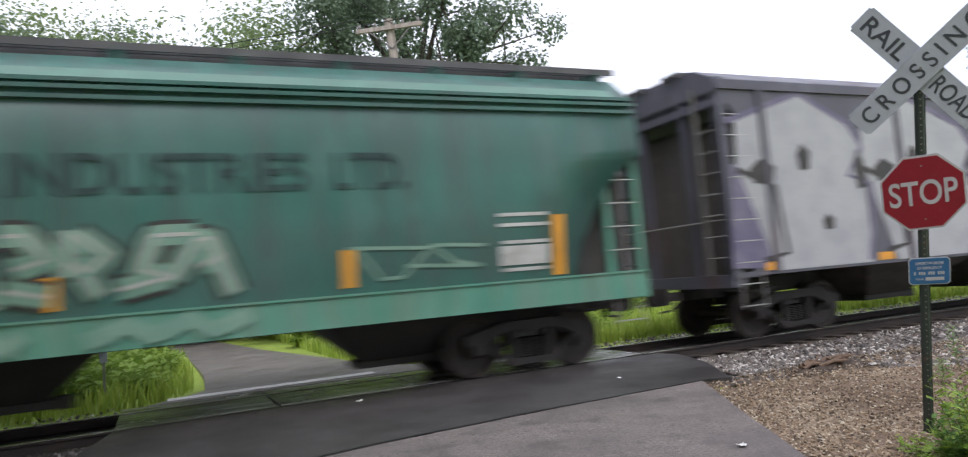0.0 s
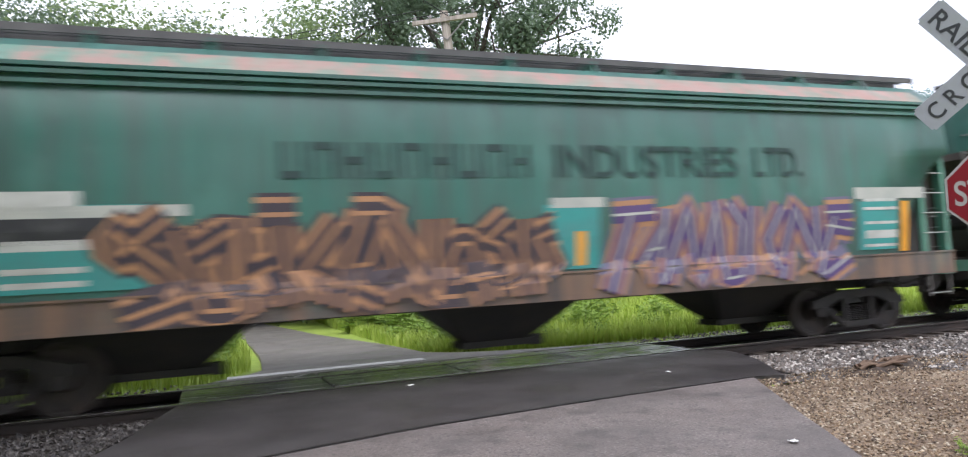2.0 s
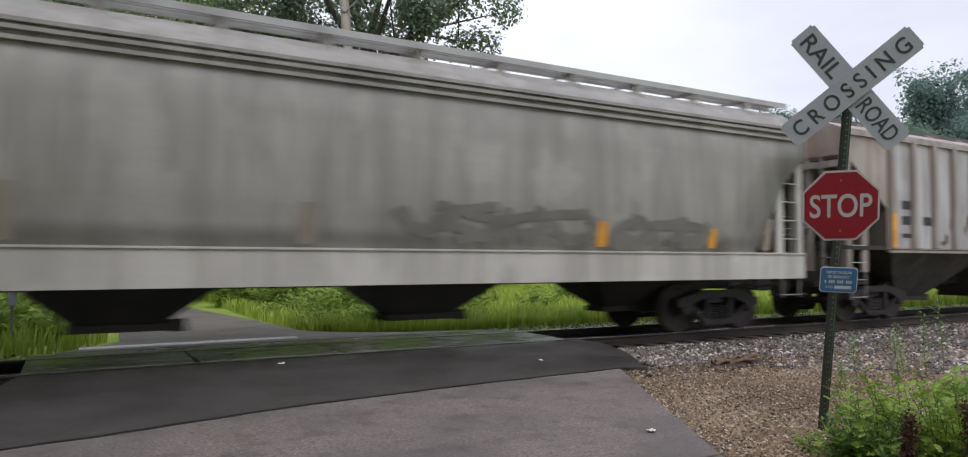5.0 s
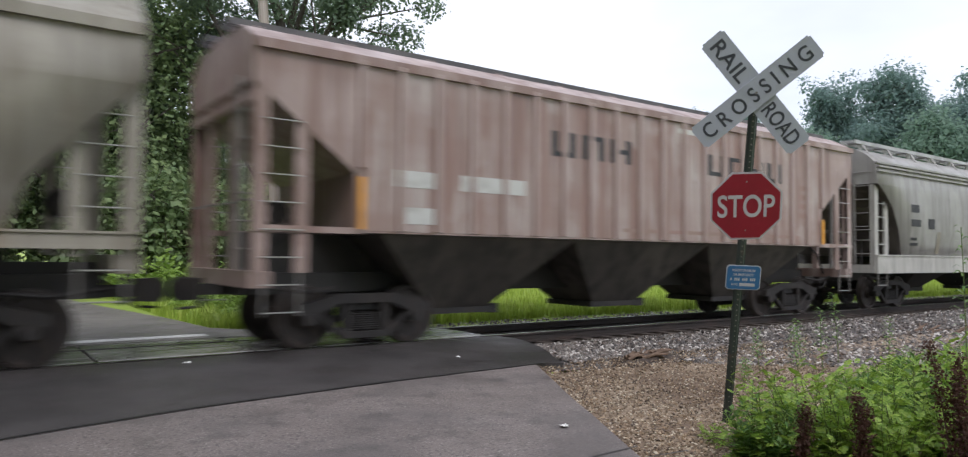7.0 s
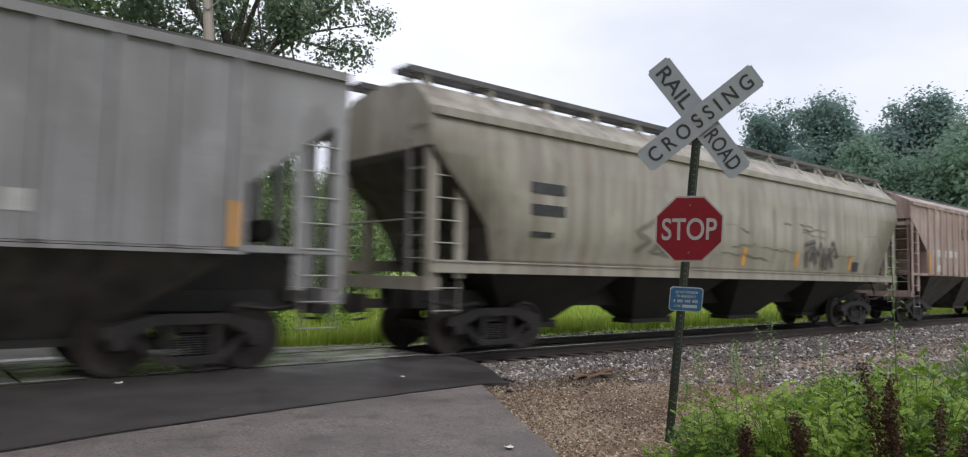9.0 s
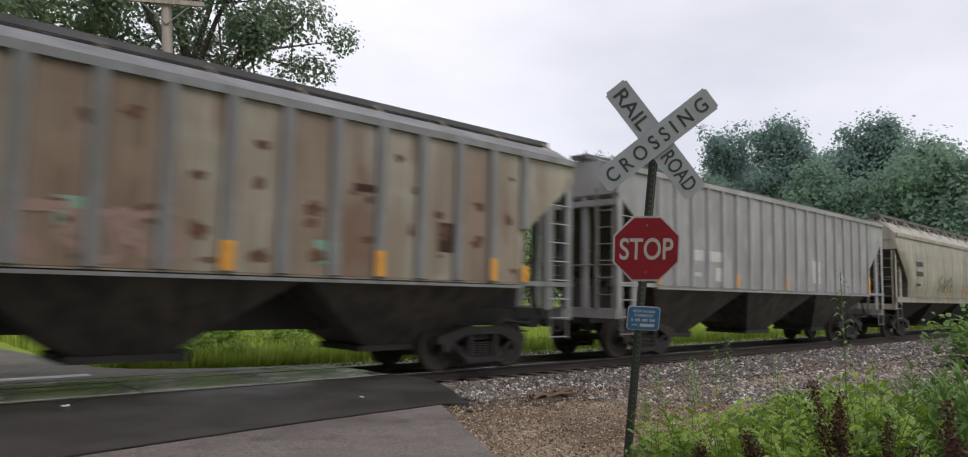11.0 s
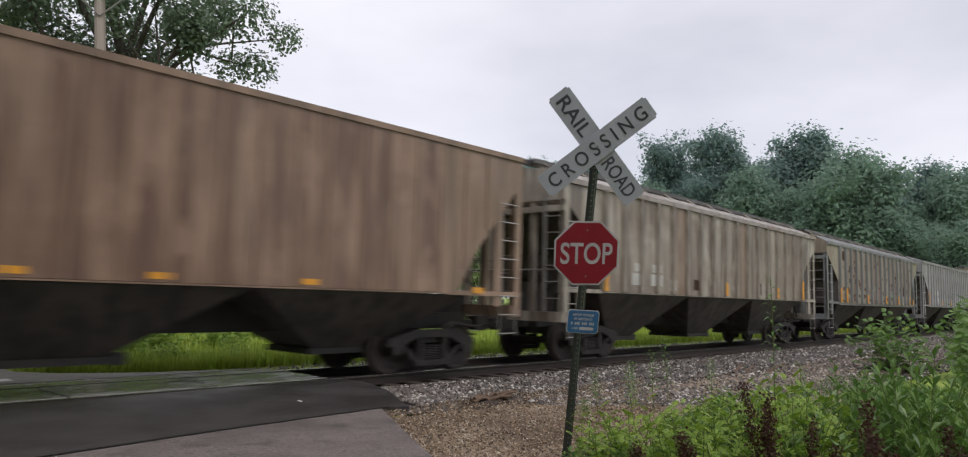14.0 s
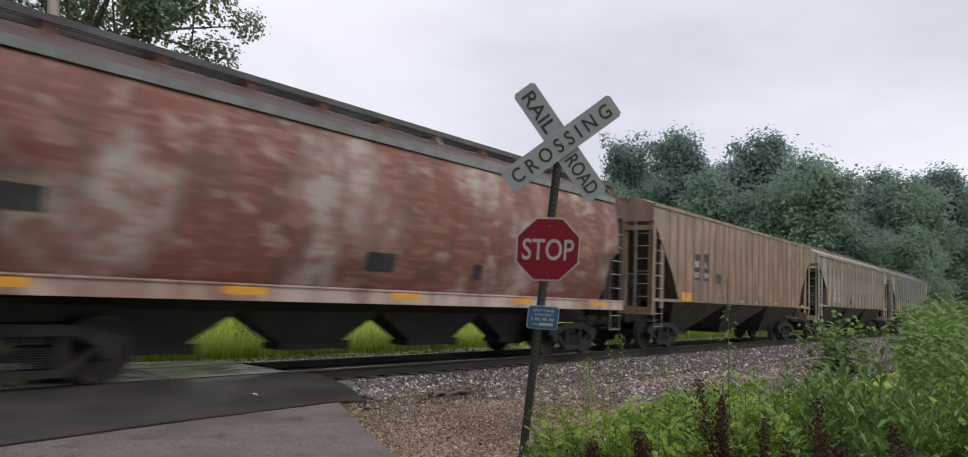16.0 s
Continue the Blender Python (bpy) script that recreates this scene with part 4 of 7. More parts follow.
def build_car(spec):
    L = spec["front"] - spec["rear"]
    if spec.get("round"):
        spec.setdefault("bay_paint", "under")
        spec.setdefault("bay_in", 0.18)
    car = tagged(new("hopper_car"), spec["label"], "freight car", group="cars of the freight train")
    zs, zt = spec["section"][0][0], spec["eave"]
    hwl = side_y(spec, zs)
    body = part("body", body_mesh(spec, L), spec["paint"], car, spec.get("body_label", ""))
    # end slope sheets coloured for dirt and recess shade; roof in own colour
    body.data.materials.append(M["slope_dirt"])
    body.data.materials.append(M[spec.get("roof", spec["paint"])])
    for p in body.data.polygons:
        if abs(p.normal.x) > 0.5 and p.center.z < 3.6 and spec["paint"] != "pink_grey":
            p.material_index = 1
        elif p.normal.z > 0.4 and p.center.z > zt:
            p.material_index = 2
    if spec.get("round"):
        body.data.polygons.foreach_set("use_smooth", [abs(p.normal.x) < 0.3 for p in body.data.polygons])
    # ribs
    if spec.get("ribs"):
        first, step, count, rw, rd = spec["ribs"]
        z_lo, z_hi = zs + 0.02, zt - 0.02
        for s in (-1, 1):
            for k in range(count):
                x = first + step * k
                e = min(x, L - x)
                zlow = z_lo
                if e < end_cut(spec, z_lo) + 0.1:
                    zz = [z for z in np.arange(z_lo, z_hi, 0.05) if end_cut(spec, z) < e - 0.1]
                    if not zz:
                        continue
                    zlow = zz[0]
                key = f"rib_{spec['rib_paint']}_{round(z_hi - zlow, 2)}_{rw}_{rd}_{hwl}"

                def make(bm, hgt=z_hi - zlow):
                    d, wv = rd, rw / 2
                    hexa(bm, [(-wv, 0.01, 0), (wv, 0.01, 0), (wv * 0.7, -d, 0.02), (-wv * 0.7, -d, 0.02)], [(-wv, 0.01, hgt), (wv, 0.01, hgt), (wv * 0.7, -d, hgt - 0.02), (-wv * 0.7, -d, hgt - 0.02)])
                me = shared(key, spec["rib_paint"], make)
                place("rib", me, car, pose(x, s * side_y(spec, zs + 0.5), zlow, 0, 0, 0 if s < 0 else 180))
        if spec.get("panel_paint"):
            for s in (-1, 1):
                for k in range(count - 1):
                    xa, xb = first + step * k + rw * 0.5, first + step * (k + 1) - rw * 0.5
                    if min(xa, L - xb) < end_cut(spec, z_lo) - 0.02:
                        continue
                    key = f"panel_{spec['panel_paint']}_{round(xb - xa, 3)}_{round(z_hi - z_lo, 3)}"

                    def make_panel(bm, w=xb - xa, hgt=z_hi - z_lo):
                        hexa(bm, [(0, 0.004, 0), (w, 0.004, 0), (w - 0.01, -0.008, 0.01), (0.01, -0.008, 0.01)], [(0, 0.004, hgt), (w, 0.004, hgt), (w - 0.01, -0.008, hgt - 0.01), (0.01, -0.008, hgt - 0.01)])
                    rusty = k in spec.get("rusty", ())
                    me = shared(key + ("_r" if rusty else ""), spec["panel_rust"] if rusty else spec["panel_paint"], make_panel)
                    y = s * side_y(spec, zs + 0.5)
                    place("side_panel", me, car, pose(xa, y, z_lo) if s < 0 else pose(xb, y, z_lo, 0, 0, 180))
    # eave rails
    for s in (-1, 1):
        for z, h, d in spec["rails"]:
            bm = bmesh.new()
            e = max(0.02, end_cut(spec, z) + 0.02)
            y = s * side_y(spec, z)
            box(bm, e, L - e, min(y - s * 0.02, y + s * d), max(y - s * 0.02, y + s * d), z, z + h)
            part("eave_rail", bm, spec.get("rail_paint", spec["paint"]), car)
    # side sill
    if spec.get("sill"):
        z0, z1, paint = spec["sill"]
        for s in (-1, 1):
            bm = bmesh.new()
            y0, y1 = s * (hwl - 0.06), s * (hwl + 0.05)
            box(bm, 0.04, L - 0.04, min(y0, y1), max(y0, y1), z0, z1 - 0.03)
            y2 = s * (hwl + 0.075)
            box(bm, 0.04, L - 0.04, min(y0, y2), max(y0, y2), z1 - 0.03, z1)
            part("side_sill", bm, paint, car)
    # centre sill and discharge bays
    bm = bmesh.new()
    zj = spec.get("sill_low", 0.77)
    box(bm, 0.2, L - 0.2, -0.2, 0.2, zj, zs if not spec.get("round") else 1.25)
    part("centre_sill", bm, "under", car)
    bays, half, zbot = spec["bays"], spec["bay_half"], spec.get("bay_low", 0.40)
    ztop = zs - 0.01
    for c in bays:
        bm = bmesh.new()
        lo, wy, k = spec.get("bay_lo", 0.60), hwl - 0.06, spec.get("bay_in", 0.42)
        if spec.get("bay_join"):
            # bays that meet in a ridge: sloping below the joint, upright above it
            zm, km = spec["bay_join"], 0.25
            ring = [(c - half, -wy * km, zm), (c + half, -wy * km, zm), (c + half, wy * km, zm), (c - half, wy * km, zm)]
            hexa(bm, [(c - half, -wy * km, zm), (c + half, -wy * km, zm), (c + half, wy * km, zm), (c - half, wy * km, zm)],
                 [(c - half, -wy, ztop), (c + half, -wy, ztop), (c + half, wy, ztop), (c - half, wy, ztop)])
        else:
            ring = [(c - half, -wy, ztop), (c + half, -wy, ztop), (c + half, wy, ztop), (c - half, wy, ztop)]
        hexa(bm, [(c - lo, -wy * k, zbot + 0.1), (c + lo, -wy * k, zbot + 0.1), (c + lo, wy * k, zbot + 0.1), (c - lo, wy * k, zbot + 0.1)], ring)
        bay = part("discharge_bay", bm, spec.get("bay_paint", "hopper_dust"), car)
        bm = bmesh.new()
        box(bm, c - lo - 0.08, c + lo + 0.08, -wy * k - 0.03, wy * k + 0.03, zbot, zbot + 0.1)
        box(bm, c + lo + 0.08, c + lo + 0.28, -wy * k, -wy * k + 0.25, zbot - 0.02, zbot + 0.14)
        part("gate", bm, "under", bay)
    # platforms, ladders, couplers at both ends
    zp = spec.get("platform", 1.12)
    post_top = spec.get("post_top", spec["cut"][-1][0] + 0.25)
    for end in (0, 1):
        fx = (lambda d: d) if end == 0 else (lambda d: L - d)
        bm = bmesh.new()
        xa, xb = sorted((fx(0.0), fx(0.28)))
        box(bm, xa, xb, -hwl + 0.02, hwl - 0.02, zp - 0.22, zp)
        if not spec.get("sill"):
            xa, xb = sorted((fx(0.0), fx(spec["cut"][0][1] + 0.1)))
            for s in (-1, 1):
                y0, y1 = sorted((s * (hwl - 0.08), s * (hwl - 0.0)))
                box(bm, xa, xb, y0, y1, zs - 0.02, zs + 0.07)
        part("end_platform", bm, spec.get("platform_paint", spec.get("end_paint", spec["paint"])), car)
        # recess shade put in as a black plate on the green ends
        if spec.get("web"):
            for sgn in (-1, 1):
                bm = bmesh.new()
                pts = [(fx(0.30), 1.2)] + [(fx(max(0.30, d + 0.04)), z) for z, d in spec["cut"][1:]]
                side_prism(bm, pts, sgn * 1.34 - 0.01, sgn * 1.34 + 0.01)
                part("end_web", bm, "under", car, "end plate coloured dark for the shade of the recess")
        bm = bmesh.new()
        side_prism(bm, [(fx(0.5), 1.1), (fx(3.2), 1.1), (fx(3.2), 0.82), (fx(0.5), 0.78)], -0.45, 0.45)
        side_prism(bm, [(fx(1.15), 1.1), (fx(1.5), 1.1), (fx(2.1), 2.6), (fx(1.9), 2.6)], -0.10, 0.10)
        part("stub_sill", bm, "under", car)
        pw = spec.get("post", 0.19)
        for s in (-1, 1):
            y = s * (hwl - 0.05)
            for d, top in ((0.02, post_top), (0.60, post_top - 0.35)):
                bm = bmesh.new()
                xa, xb = sorted((fx(d), fx(d + pw)))
                box(bm, xa, xb, y - 0.03, y + 0.03, zp - 0.02, top)
                box(bm, xa, xb, y - s * 0.03 - 0.07, y - s * 0.03 + 0.07, zp - 0.02, top - 0.01) if d < 0.1 else None
                part("ladder_post", bm, spec.get("end_paint", spec["paint"]), car)
            ladder = new("ladder")
            ladder.parent = car
            for d in (0.16, 0.66):
                place("stile", shared("stile", "galv", lambda b: box(b, -0.014, 0.014, -0.01, 0.01, -0.6, 0.0)), ladder, pose(fx(d), y + s * 0.05, zp))
            z = zp - 0.55
            while z < post_top - 0.45:
                place("rung", shared("rung", "rung_steel", lambda b: rod(b, (0, 0, 0), (0.54, 0, 0), 0.011, n=5)), ladder, pose(min(fx(0.14), fx(0.68)), y + s * 0.06, z))
                z += 0.37
        # inner end posts and the beam above them
        if not spec.get("sill"):
            for yy in (-0.62, 0.62):
                bm = bmesh.new()
                xa, xb = sorted((fx(0.03), fx(0.13)))
                box(bm, xa, xb, yy - 0.07, yy + 0.07, zp, post_top - 0.2)
                part("end_post", bm, spec.get("end_paint", spec["paint"]), car)
            bm = bmesh.new()
            xa, xb = sorted((fx(-0.01), fx(0.16)))
            box(bm, xa, xb, -hwl + 0.03, hwl - 0.03, spec["cut"][-1][0] - 0.26, spec["cut"][-1][0] - 0.12)
            part("end_beam", bm, spec.get("rib_paint", spec["paint"]), car)
        # brake pipe and hand wheel on the end
        bm = bmesh.new()
        tube(bm, [(fx(0.3), -0.95, 1.0), (fx(0.5), -0.9, 1.5), (fx(0.9), -0.7, 1.9)], 0.025, 0.025, 5)
        tube(bm, [(fx(0.2), -1.1, 0.95), (fx(0.9), -1.15, 0.85), (fx(1.4), -1.1, 0.9)], 0.03, 0.03, 5)
        part("brake_pipe", bm, "truck", car)
        bm = bmesh.new()
        for k in range(7):
            rod(bm, (fx(-0.03), -hwl + 0.1, zp + 0.3 + 0.37 * k), (fx(-0.03), -hwl + 0.55, zp + 0.3 + 0.37 * k), 0.013, n=5)
        xa, xb = sorted((fx(-0.03), fx(0.04)))
        box(bm, xa, xb, -hwl + 0.53, -hwl + 0.59, zp, post_top - 0.1)
        rod(bm, (fx(0.0), -hwl + 0.1, zp + 0.95), (fx(0.0), hwl - 0.1, zp + 0.95), 0.016, n=5)
        part("end_ladder", bm, "galv", car)
        bm = bmesh.new()
        rod(bm, (fx(0.75), -0.5, 2.0), (fx(0.75), 0.15, 2.0), 0.17, n=14)
        part("brake_cylinder", bm, "truck", car)
        cp = place("coupler", shared("coupler", "truck", make_coupler), car, pose(fx(0.1), 0, 0, 0, 0, 180 if end == 0 else 0))
    # roof walk and hatches
    zr = spec["section"][-1][0]
    zw = spec["walk"]
    yw = spec.get("walk_y", (-0.75, 0.75))
    for ya, yb in ((yw[0], yw[0] + 0.42), (yw[1] - 0.42, yw[1])):
        bm = bmesh.new()
        for k in range(4):
            y = ya + (yb - ya - 0.03) * k / 3
            box(bm, -0.12, L + 0.12, y, y + 0.03, zw - (0.05 if k in (0, 3) else 0), zw + 0.05)
        k = -0.1
        while k < L + 0.1:
            box(bm, k, k + 0.035, ya, yb, zw + 0.005, zw + 0.04)
            k += 0.16
        part("running_board", bm, spec.get("walk_paint", "grate_dark"), car)
    k = 0.3
    while k < L:
        for s in (-1, 1):
            ya = s * side_y(spec, zt)
            bm = bmesh.new()
            rod(bm, (k, ya * 0.93, zt + 0.02), (k, s * (yw[1] - 0.05), zw), 0.022, n=4)
            box(bm, k - 0.05, k + 0.05, min(s * 0.35, s * yw[1]), max(s * 0.35, s * yw[1]), zw - 0.04, zw)
            box(bm, k - 0.09, k + 0.09, s * (yw[1] - 0.08) - 0.01, s * (yw[1] - 0.08) + 0.01, zr - 0.45, zw)
            part("walk_bracket", bm, spec["paint"], car)
        k += 1.45
    key = f"hatch_{spec['paint']}_{zr}"
    k = 1.0
    while k < L - 1.4:
        place("roof_hatch", shared(key, spec["paint"], lambda bm: box(bm, 0, 1.25, -0.30, 0.30, zr - 0.02, zr + 0.10)), car, pose(k, 0, 0))
        k += 1.5
    # reflector strips
    if spec.get("strips"):
        if spec.get("panel_paint") and spec["ribs"][4] > 0.05:
            first, step, count, rw, rd = spec["ribs"]
            for x, z, w, h in spec["strips"]:
                xr = first + step * max(0, min(count - 1, round((x + w / 2 - first) / step)))
                ww = min(w, rw * 0.85)
                bm = bmesh.new()
                box(bm, xr - ww / 2, xr + ww / 2, -side_y(spec, z) - rd - 0.006, -side_y(spec, z) - rd + 0.012, z, z + h)
                part("reflector_strip", bm, "reflector", car, "yellow reflector strip")
        else:
            marks(car, spec, "reflector_strip", "reflector", spec["strips"], "yellow reflector strips")
    build_truck(car, spec.get("truck", 1.95))
    build_truck(car, L - spec.get("truck", 1.95))
    CARS.append((car, spec["rear"]))
    return car, L


def ribbed(zs, zt, top, hw=1.56):
    return [(zs, hw), (zt, hw), (zt + 0.03, hw - 0.04), (top - 0.05, 1.05), (top, 0.30)]


def rounded(zs, zt, top):
    return [(zs, 1.50), (zs + 0.35, 1.55), (2.2, 1.60), (2.8, 1.61), (3.4, 1.595), (zt, 1.53), (zt + 0.14, 1.46), (zt + 0.3, 1.30), (top - 0.08, 1.0), (top, 0.45)]


CUT_RIB = [(1.0, 1.50), (2.55, 1.48), (3.6, 0.10), (3.68, 0.0)]
CUT_GREEN = [(1.0, 1.50), (1.42, 1.38), (1.9, 1.22), (2.37, 0.98), (2.7, 0.75), (2.97, 0.48), (3.15, 0.18), (3.26, 0.0)]
CUT_ROUND = [(1.0, 1.75), (1.5, 1.50), (2.2, 1.15), (2.87, 0.75), (3.25, 0.30), (3.45, 0.0)]

M["green"] = car_paint("green", (0.038, 0.145, 0.115), (0.075, 0.098, 0.092), rust=0.05, streak=0.45, rough=0.42, fade=(0.080, 0.200, 0.168))
M["green_roof"] = car_paint("green_roof", (0.10, 0.22, 0.16), (0.36, 0.20, 0.17), rust=0.0, streak=0.8, rough=0.5)
M["green_edge"] = car_paint("green_edge", (0.09, 0.22, 0.165), (0.12, 0.20, 0.16), rust=0.0, streak=0.5)
M["sill_green"] = car_paint("sill_green", (0.06, 0.24, 0.165), (0.17, 0.26, 0.20), rust=0.0, streak=0.6)
M["sill_tagged"] = car_paint("sill_tagged", (0.075, 0.06, 0.055), (0.28, 0.15, 0.085), rust=0.1, streak=0.5, rust_col=(0.05, 0.28, 0.24))
M["navy"] = car_paint("navy", (0.080, 0.078, 0.102), (0.09, 0.085, 0.10), rust=0.25, streak=0.6)
M["panel_grey"] = car_paint("panel_grey", (0.38, 0.375, 0.39), (0.22, 0.19, 0.18), rust=0.12, streak=0.45, rust_col=(0.20, 0.09, 0.05), loose=(0.45, 0.44, 0.45))
M["panel_rusty"] = car_paint("panel_rusty", (0.26, 0.135, 0.08), (0.14, 0.07, 0.045), rust=0.5, streak=0.6, rust_col=(0.10, 0.045, 0.03), fade=(0.36, 0.24, 0.17), loose=(0.34, 0.20, 0.13))
M["grey_rust"] = car_paint("grey_rust", (0.36, 0.32, 0.30), (0.24, 0.15, 0.10), rust=0.45, streak=0.6, rust_col=(0.23, 0.105, 0.06))
M["rib_grey"] = car_paint("rib_grey", (0.31, 0.28, 0.265), (0.19, 0.145, 0.12), rust=0.3, streak=0.6, rust_col=(0.22, 0.10, 0.06))
M["pale_grey"] = car_paint("pale_grey", (0.305, 0.295, 0.275), (0.20, 0.187, 0.172), rust=0.0, streak=0.5, rough=0.42)
M["sill_pale"] = car_paint("sill_pale", (0.46, 0.445, 0.41), (0.30, 0.28, 0.25), rust=0.05, streak=0.5)
M["pink_grey"] = car_paint("pink_grey", (0.38, 0.295, 0.268), (0.23, 0.145, 0.12), rust=0.25, streak=0.8, rust_col=(0.17, 0.07, 0.05))
M["cream"] = car_paint("cream", (0.335, 0.308, 0.258), (0.22, 0.19, 0.15), rust=0.12, streak=0.6, rust_col=(0.32, 0.16, 0.06), rough=0.45)
M["light_grey"] = car_paint("light_grey", (0.30, 0.295, 0.30), (0.20, 0.185, 0.18), rust=0.08, streak=0.5)
M["panel_beige"] = car_paint("panel_beige", (0.33, 0.275, 0.21), (0.20, 0.135, 0.09), rust=0.5, streak=0.6, rust_col=(0.15, 0.065, 0.035), fade=(0.36, 0.34, 0.28), loose=(0.29, 0.27, 0.225))
M["panel_brown"] = car_paint("panel_brown", (0.22, 0.15, 0.105), (0.15, 0.09, 0.06), rust=0.4, streak=0.6, rust_col=(0.12, 0.055, 0.035), loose=(0.27, 0.21, 0.155))
M["beige_rust"] = car_paint("beige_rust", (0.31, 0.275, 0.21), (0.20, 0.15, 0.11), rust=0.38, streak=0.6, rust_col=(0.20, 0.095, 0.05))
M["rib_blue"] = car_paint("rib_blue", (0.21, 0.22, 0.23), (0.15, 0.135, 0.12), rust=0.15, streak=0.5)
M["panel_drab"] = car_paint("panel_drab", (0.35, 0.305, 0.25), (0.15, 0.115, 0.09), rust=0.25, streak=0.95, rust_col=(0.11, 0.065, 0.045), fade=(0.46, 0.42, 0.36), loose=(0.24, 0.19, 0.15))
M["panel_light"] = car_paint("panel_light", (0.29, 0.285, 0.295), (0.19, 0.175, 0.17), rust=0.06, streak=0.4, loose=(0.25, 0.245, 0.25))
M["panel_pink"] = car_paint("panel_pink", (0.40, 0.325, 0.295), (0.25, 0.150, 0.122), rust=0.3, streak=0.9, rust_col=(0.18, 0.075, 0.055), fade=(0.46, 0.405, 0.375), loose=(0.31, 0.215, 0.185))
M["panel_tan"] = car_paint("panel_tan", (0.30, 0.19, 0.13), (0.16, 0.09, 0.062), rust=0.4, streak=0.9, rust_col=(0.14, 0.08, 0.06), loose=(0.27, 0.19, 0.135))
M["drab"] = car_paint("drab", (0.38, 0.34, 0.285), (0.15, 0.12, 0.10), rust=0.25, streak=0.9, rust_col=(0.12, 0.075, 0.05))
M["tan_brown"] = car_paint("tan_brown", (0.30, 0.20, 0.14), (0.19, 0.13, 0.09), rust=0.2, streak=0.8, rust_col=(0.13, 0.07, 0.05))
M["rust_red"] = surface("rust_red", (0.235, 0.088, 0.066), [((0.155, 0.080, 0.055), 0.5, 0.40, 0.60, (1, 1, 0.8), 0.85), ((0.46, 0.40, 0.34), 0.62, 0.50, 0.60, (1, 1, 0.75), 0.85), ((0.23, 0.075, 0.055), 2.6, 0.47, 0.60, (0.8, 1, 1.2), 0.7), ((0.48, 0.38, 0.32), 3.2, 0.56, 0.66, (0.6, 1, 1.0), 0.6), ((0.36, 0.17, 0.13), 6.0, 0.50, 0.62, (0.35, 1, 1.6), 0.6), ((0.13, 0.075, 0.048), 2.0, 0.50, 0.68, DRIP, 0.6)], rough=0.6, rough_var=0.1)
M["white_red"] = car_paint("white_red", (0.50, 0.40, 0.34), (0.28, 0.13, 0.09), rust=0.3, streak=0.5)
M["roof_grey"] = car_paint("roof_grey", (0.13, 0.13, 0.13), (0.08, 0.075, 0.07), rust=0.1, streak=0.5)
M["roof_brown"] = car_paint("roof_brown", (0.10, 0.06, 0.05), (0.06, 0.045, 0.04), rust=0.2, streak=0.5)
# dark brown: dirt, with the overhang's shade put into the colour
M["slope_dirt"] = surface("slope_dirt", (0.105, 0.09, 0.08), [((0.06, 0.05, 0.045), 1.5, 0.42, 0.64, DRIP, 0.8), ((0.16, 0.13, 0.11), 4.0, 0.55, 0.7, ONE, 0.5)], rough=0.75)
M["light_walk"] = surface("light_walk", (0.42, 0.42, 0.42), [((0.26, 0.25, 0.25), 2.0, 0.45, 0.66, ONE, 0.7)], rough=0.5)
for nm, c, d in (("spray_orange", (0.62, 0.27, 0.10), (0.50, 0.20, 0.09)), ("spray_violet", (0.13, 0.115, 0.185), (0.20, 0.18, 0.24)), ("spray_tan", (0.44, 0.23, 0.115), (0.33, 0.17, 0.10)), ("spray_purple", (0.085, 0.05, 0.16), (0.12, 0.07, 0.17)), ("spray_dark", (0.05, 0.038, 0.05), (0.09, 0.06, 0.06)),
                 ("spray_white", (0.46, 0.46, 0.42), (0.34, 0.36, 0.33)), ("spray_grey", (0.40, 0.40, 0.41), (0.32, 0.32, 0.34)), ("spray_teal", (0.05, 0.30, 0.28), (0.08, 0.25, 0.24)),
                 ("spray_pink", (0.31, 0.195, 0.17), (0.26, 0.19, 0.15)), ("spray_black", (0.035, 0.033, 0.032), (0.07, 0.06, 0.055)), ("spray_bone", (0.40, 0.345, 0.305), (0.31, 0.28, 0.25)),
                 ("spray_scuff", (0.15, 0.14, 0.115), (0.24, 0.21, 0.16)), ("spray_mint", (0.22, 0.35, 0.27), (0.14, 0.27, 0.21))):
    M[nm] = surface(nm, c, [(d, 2.0, 0.42, 0.64, ONE, 0.7), (tuple(v * 0.6 for v in c), 14.0, 0.55, 0.75, ONE, 0.3)], rough=0.55, bump_strength=0.0)


M["rust_stain"] = surface("rust_stain", (0.13, 0.062, 0.038), [((0.07, 0.04, 0.03), 6.0, 0.42, 0.62, ONE, 0.8), ((0.24, 0.14, 0.09), 9.0, 0.5, 0.66, ONE, 0.7)], rough=0.85)


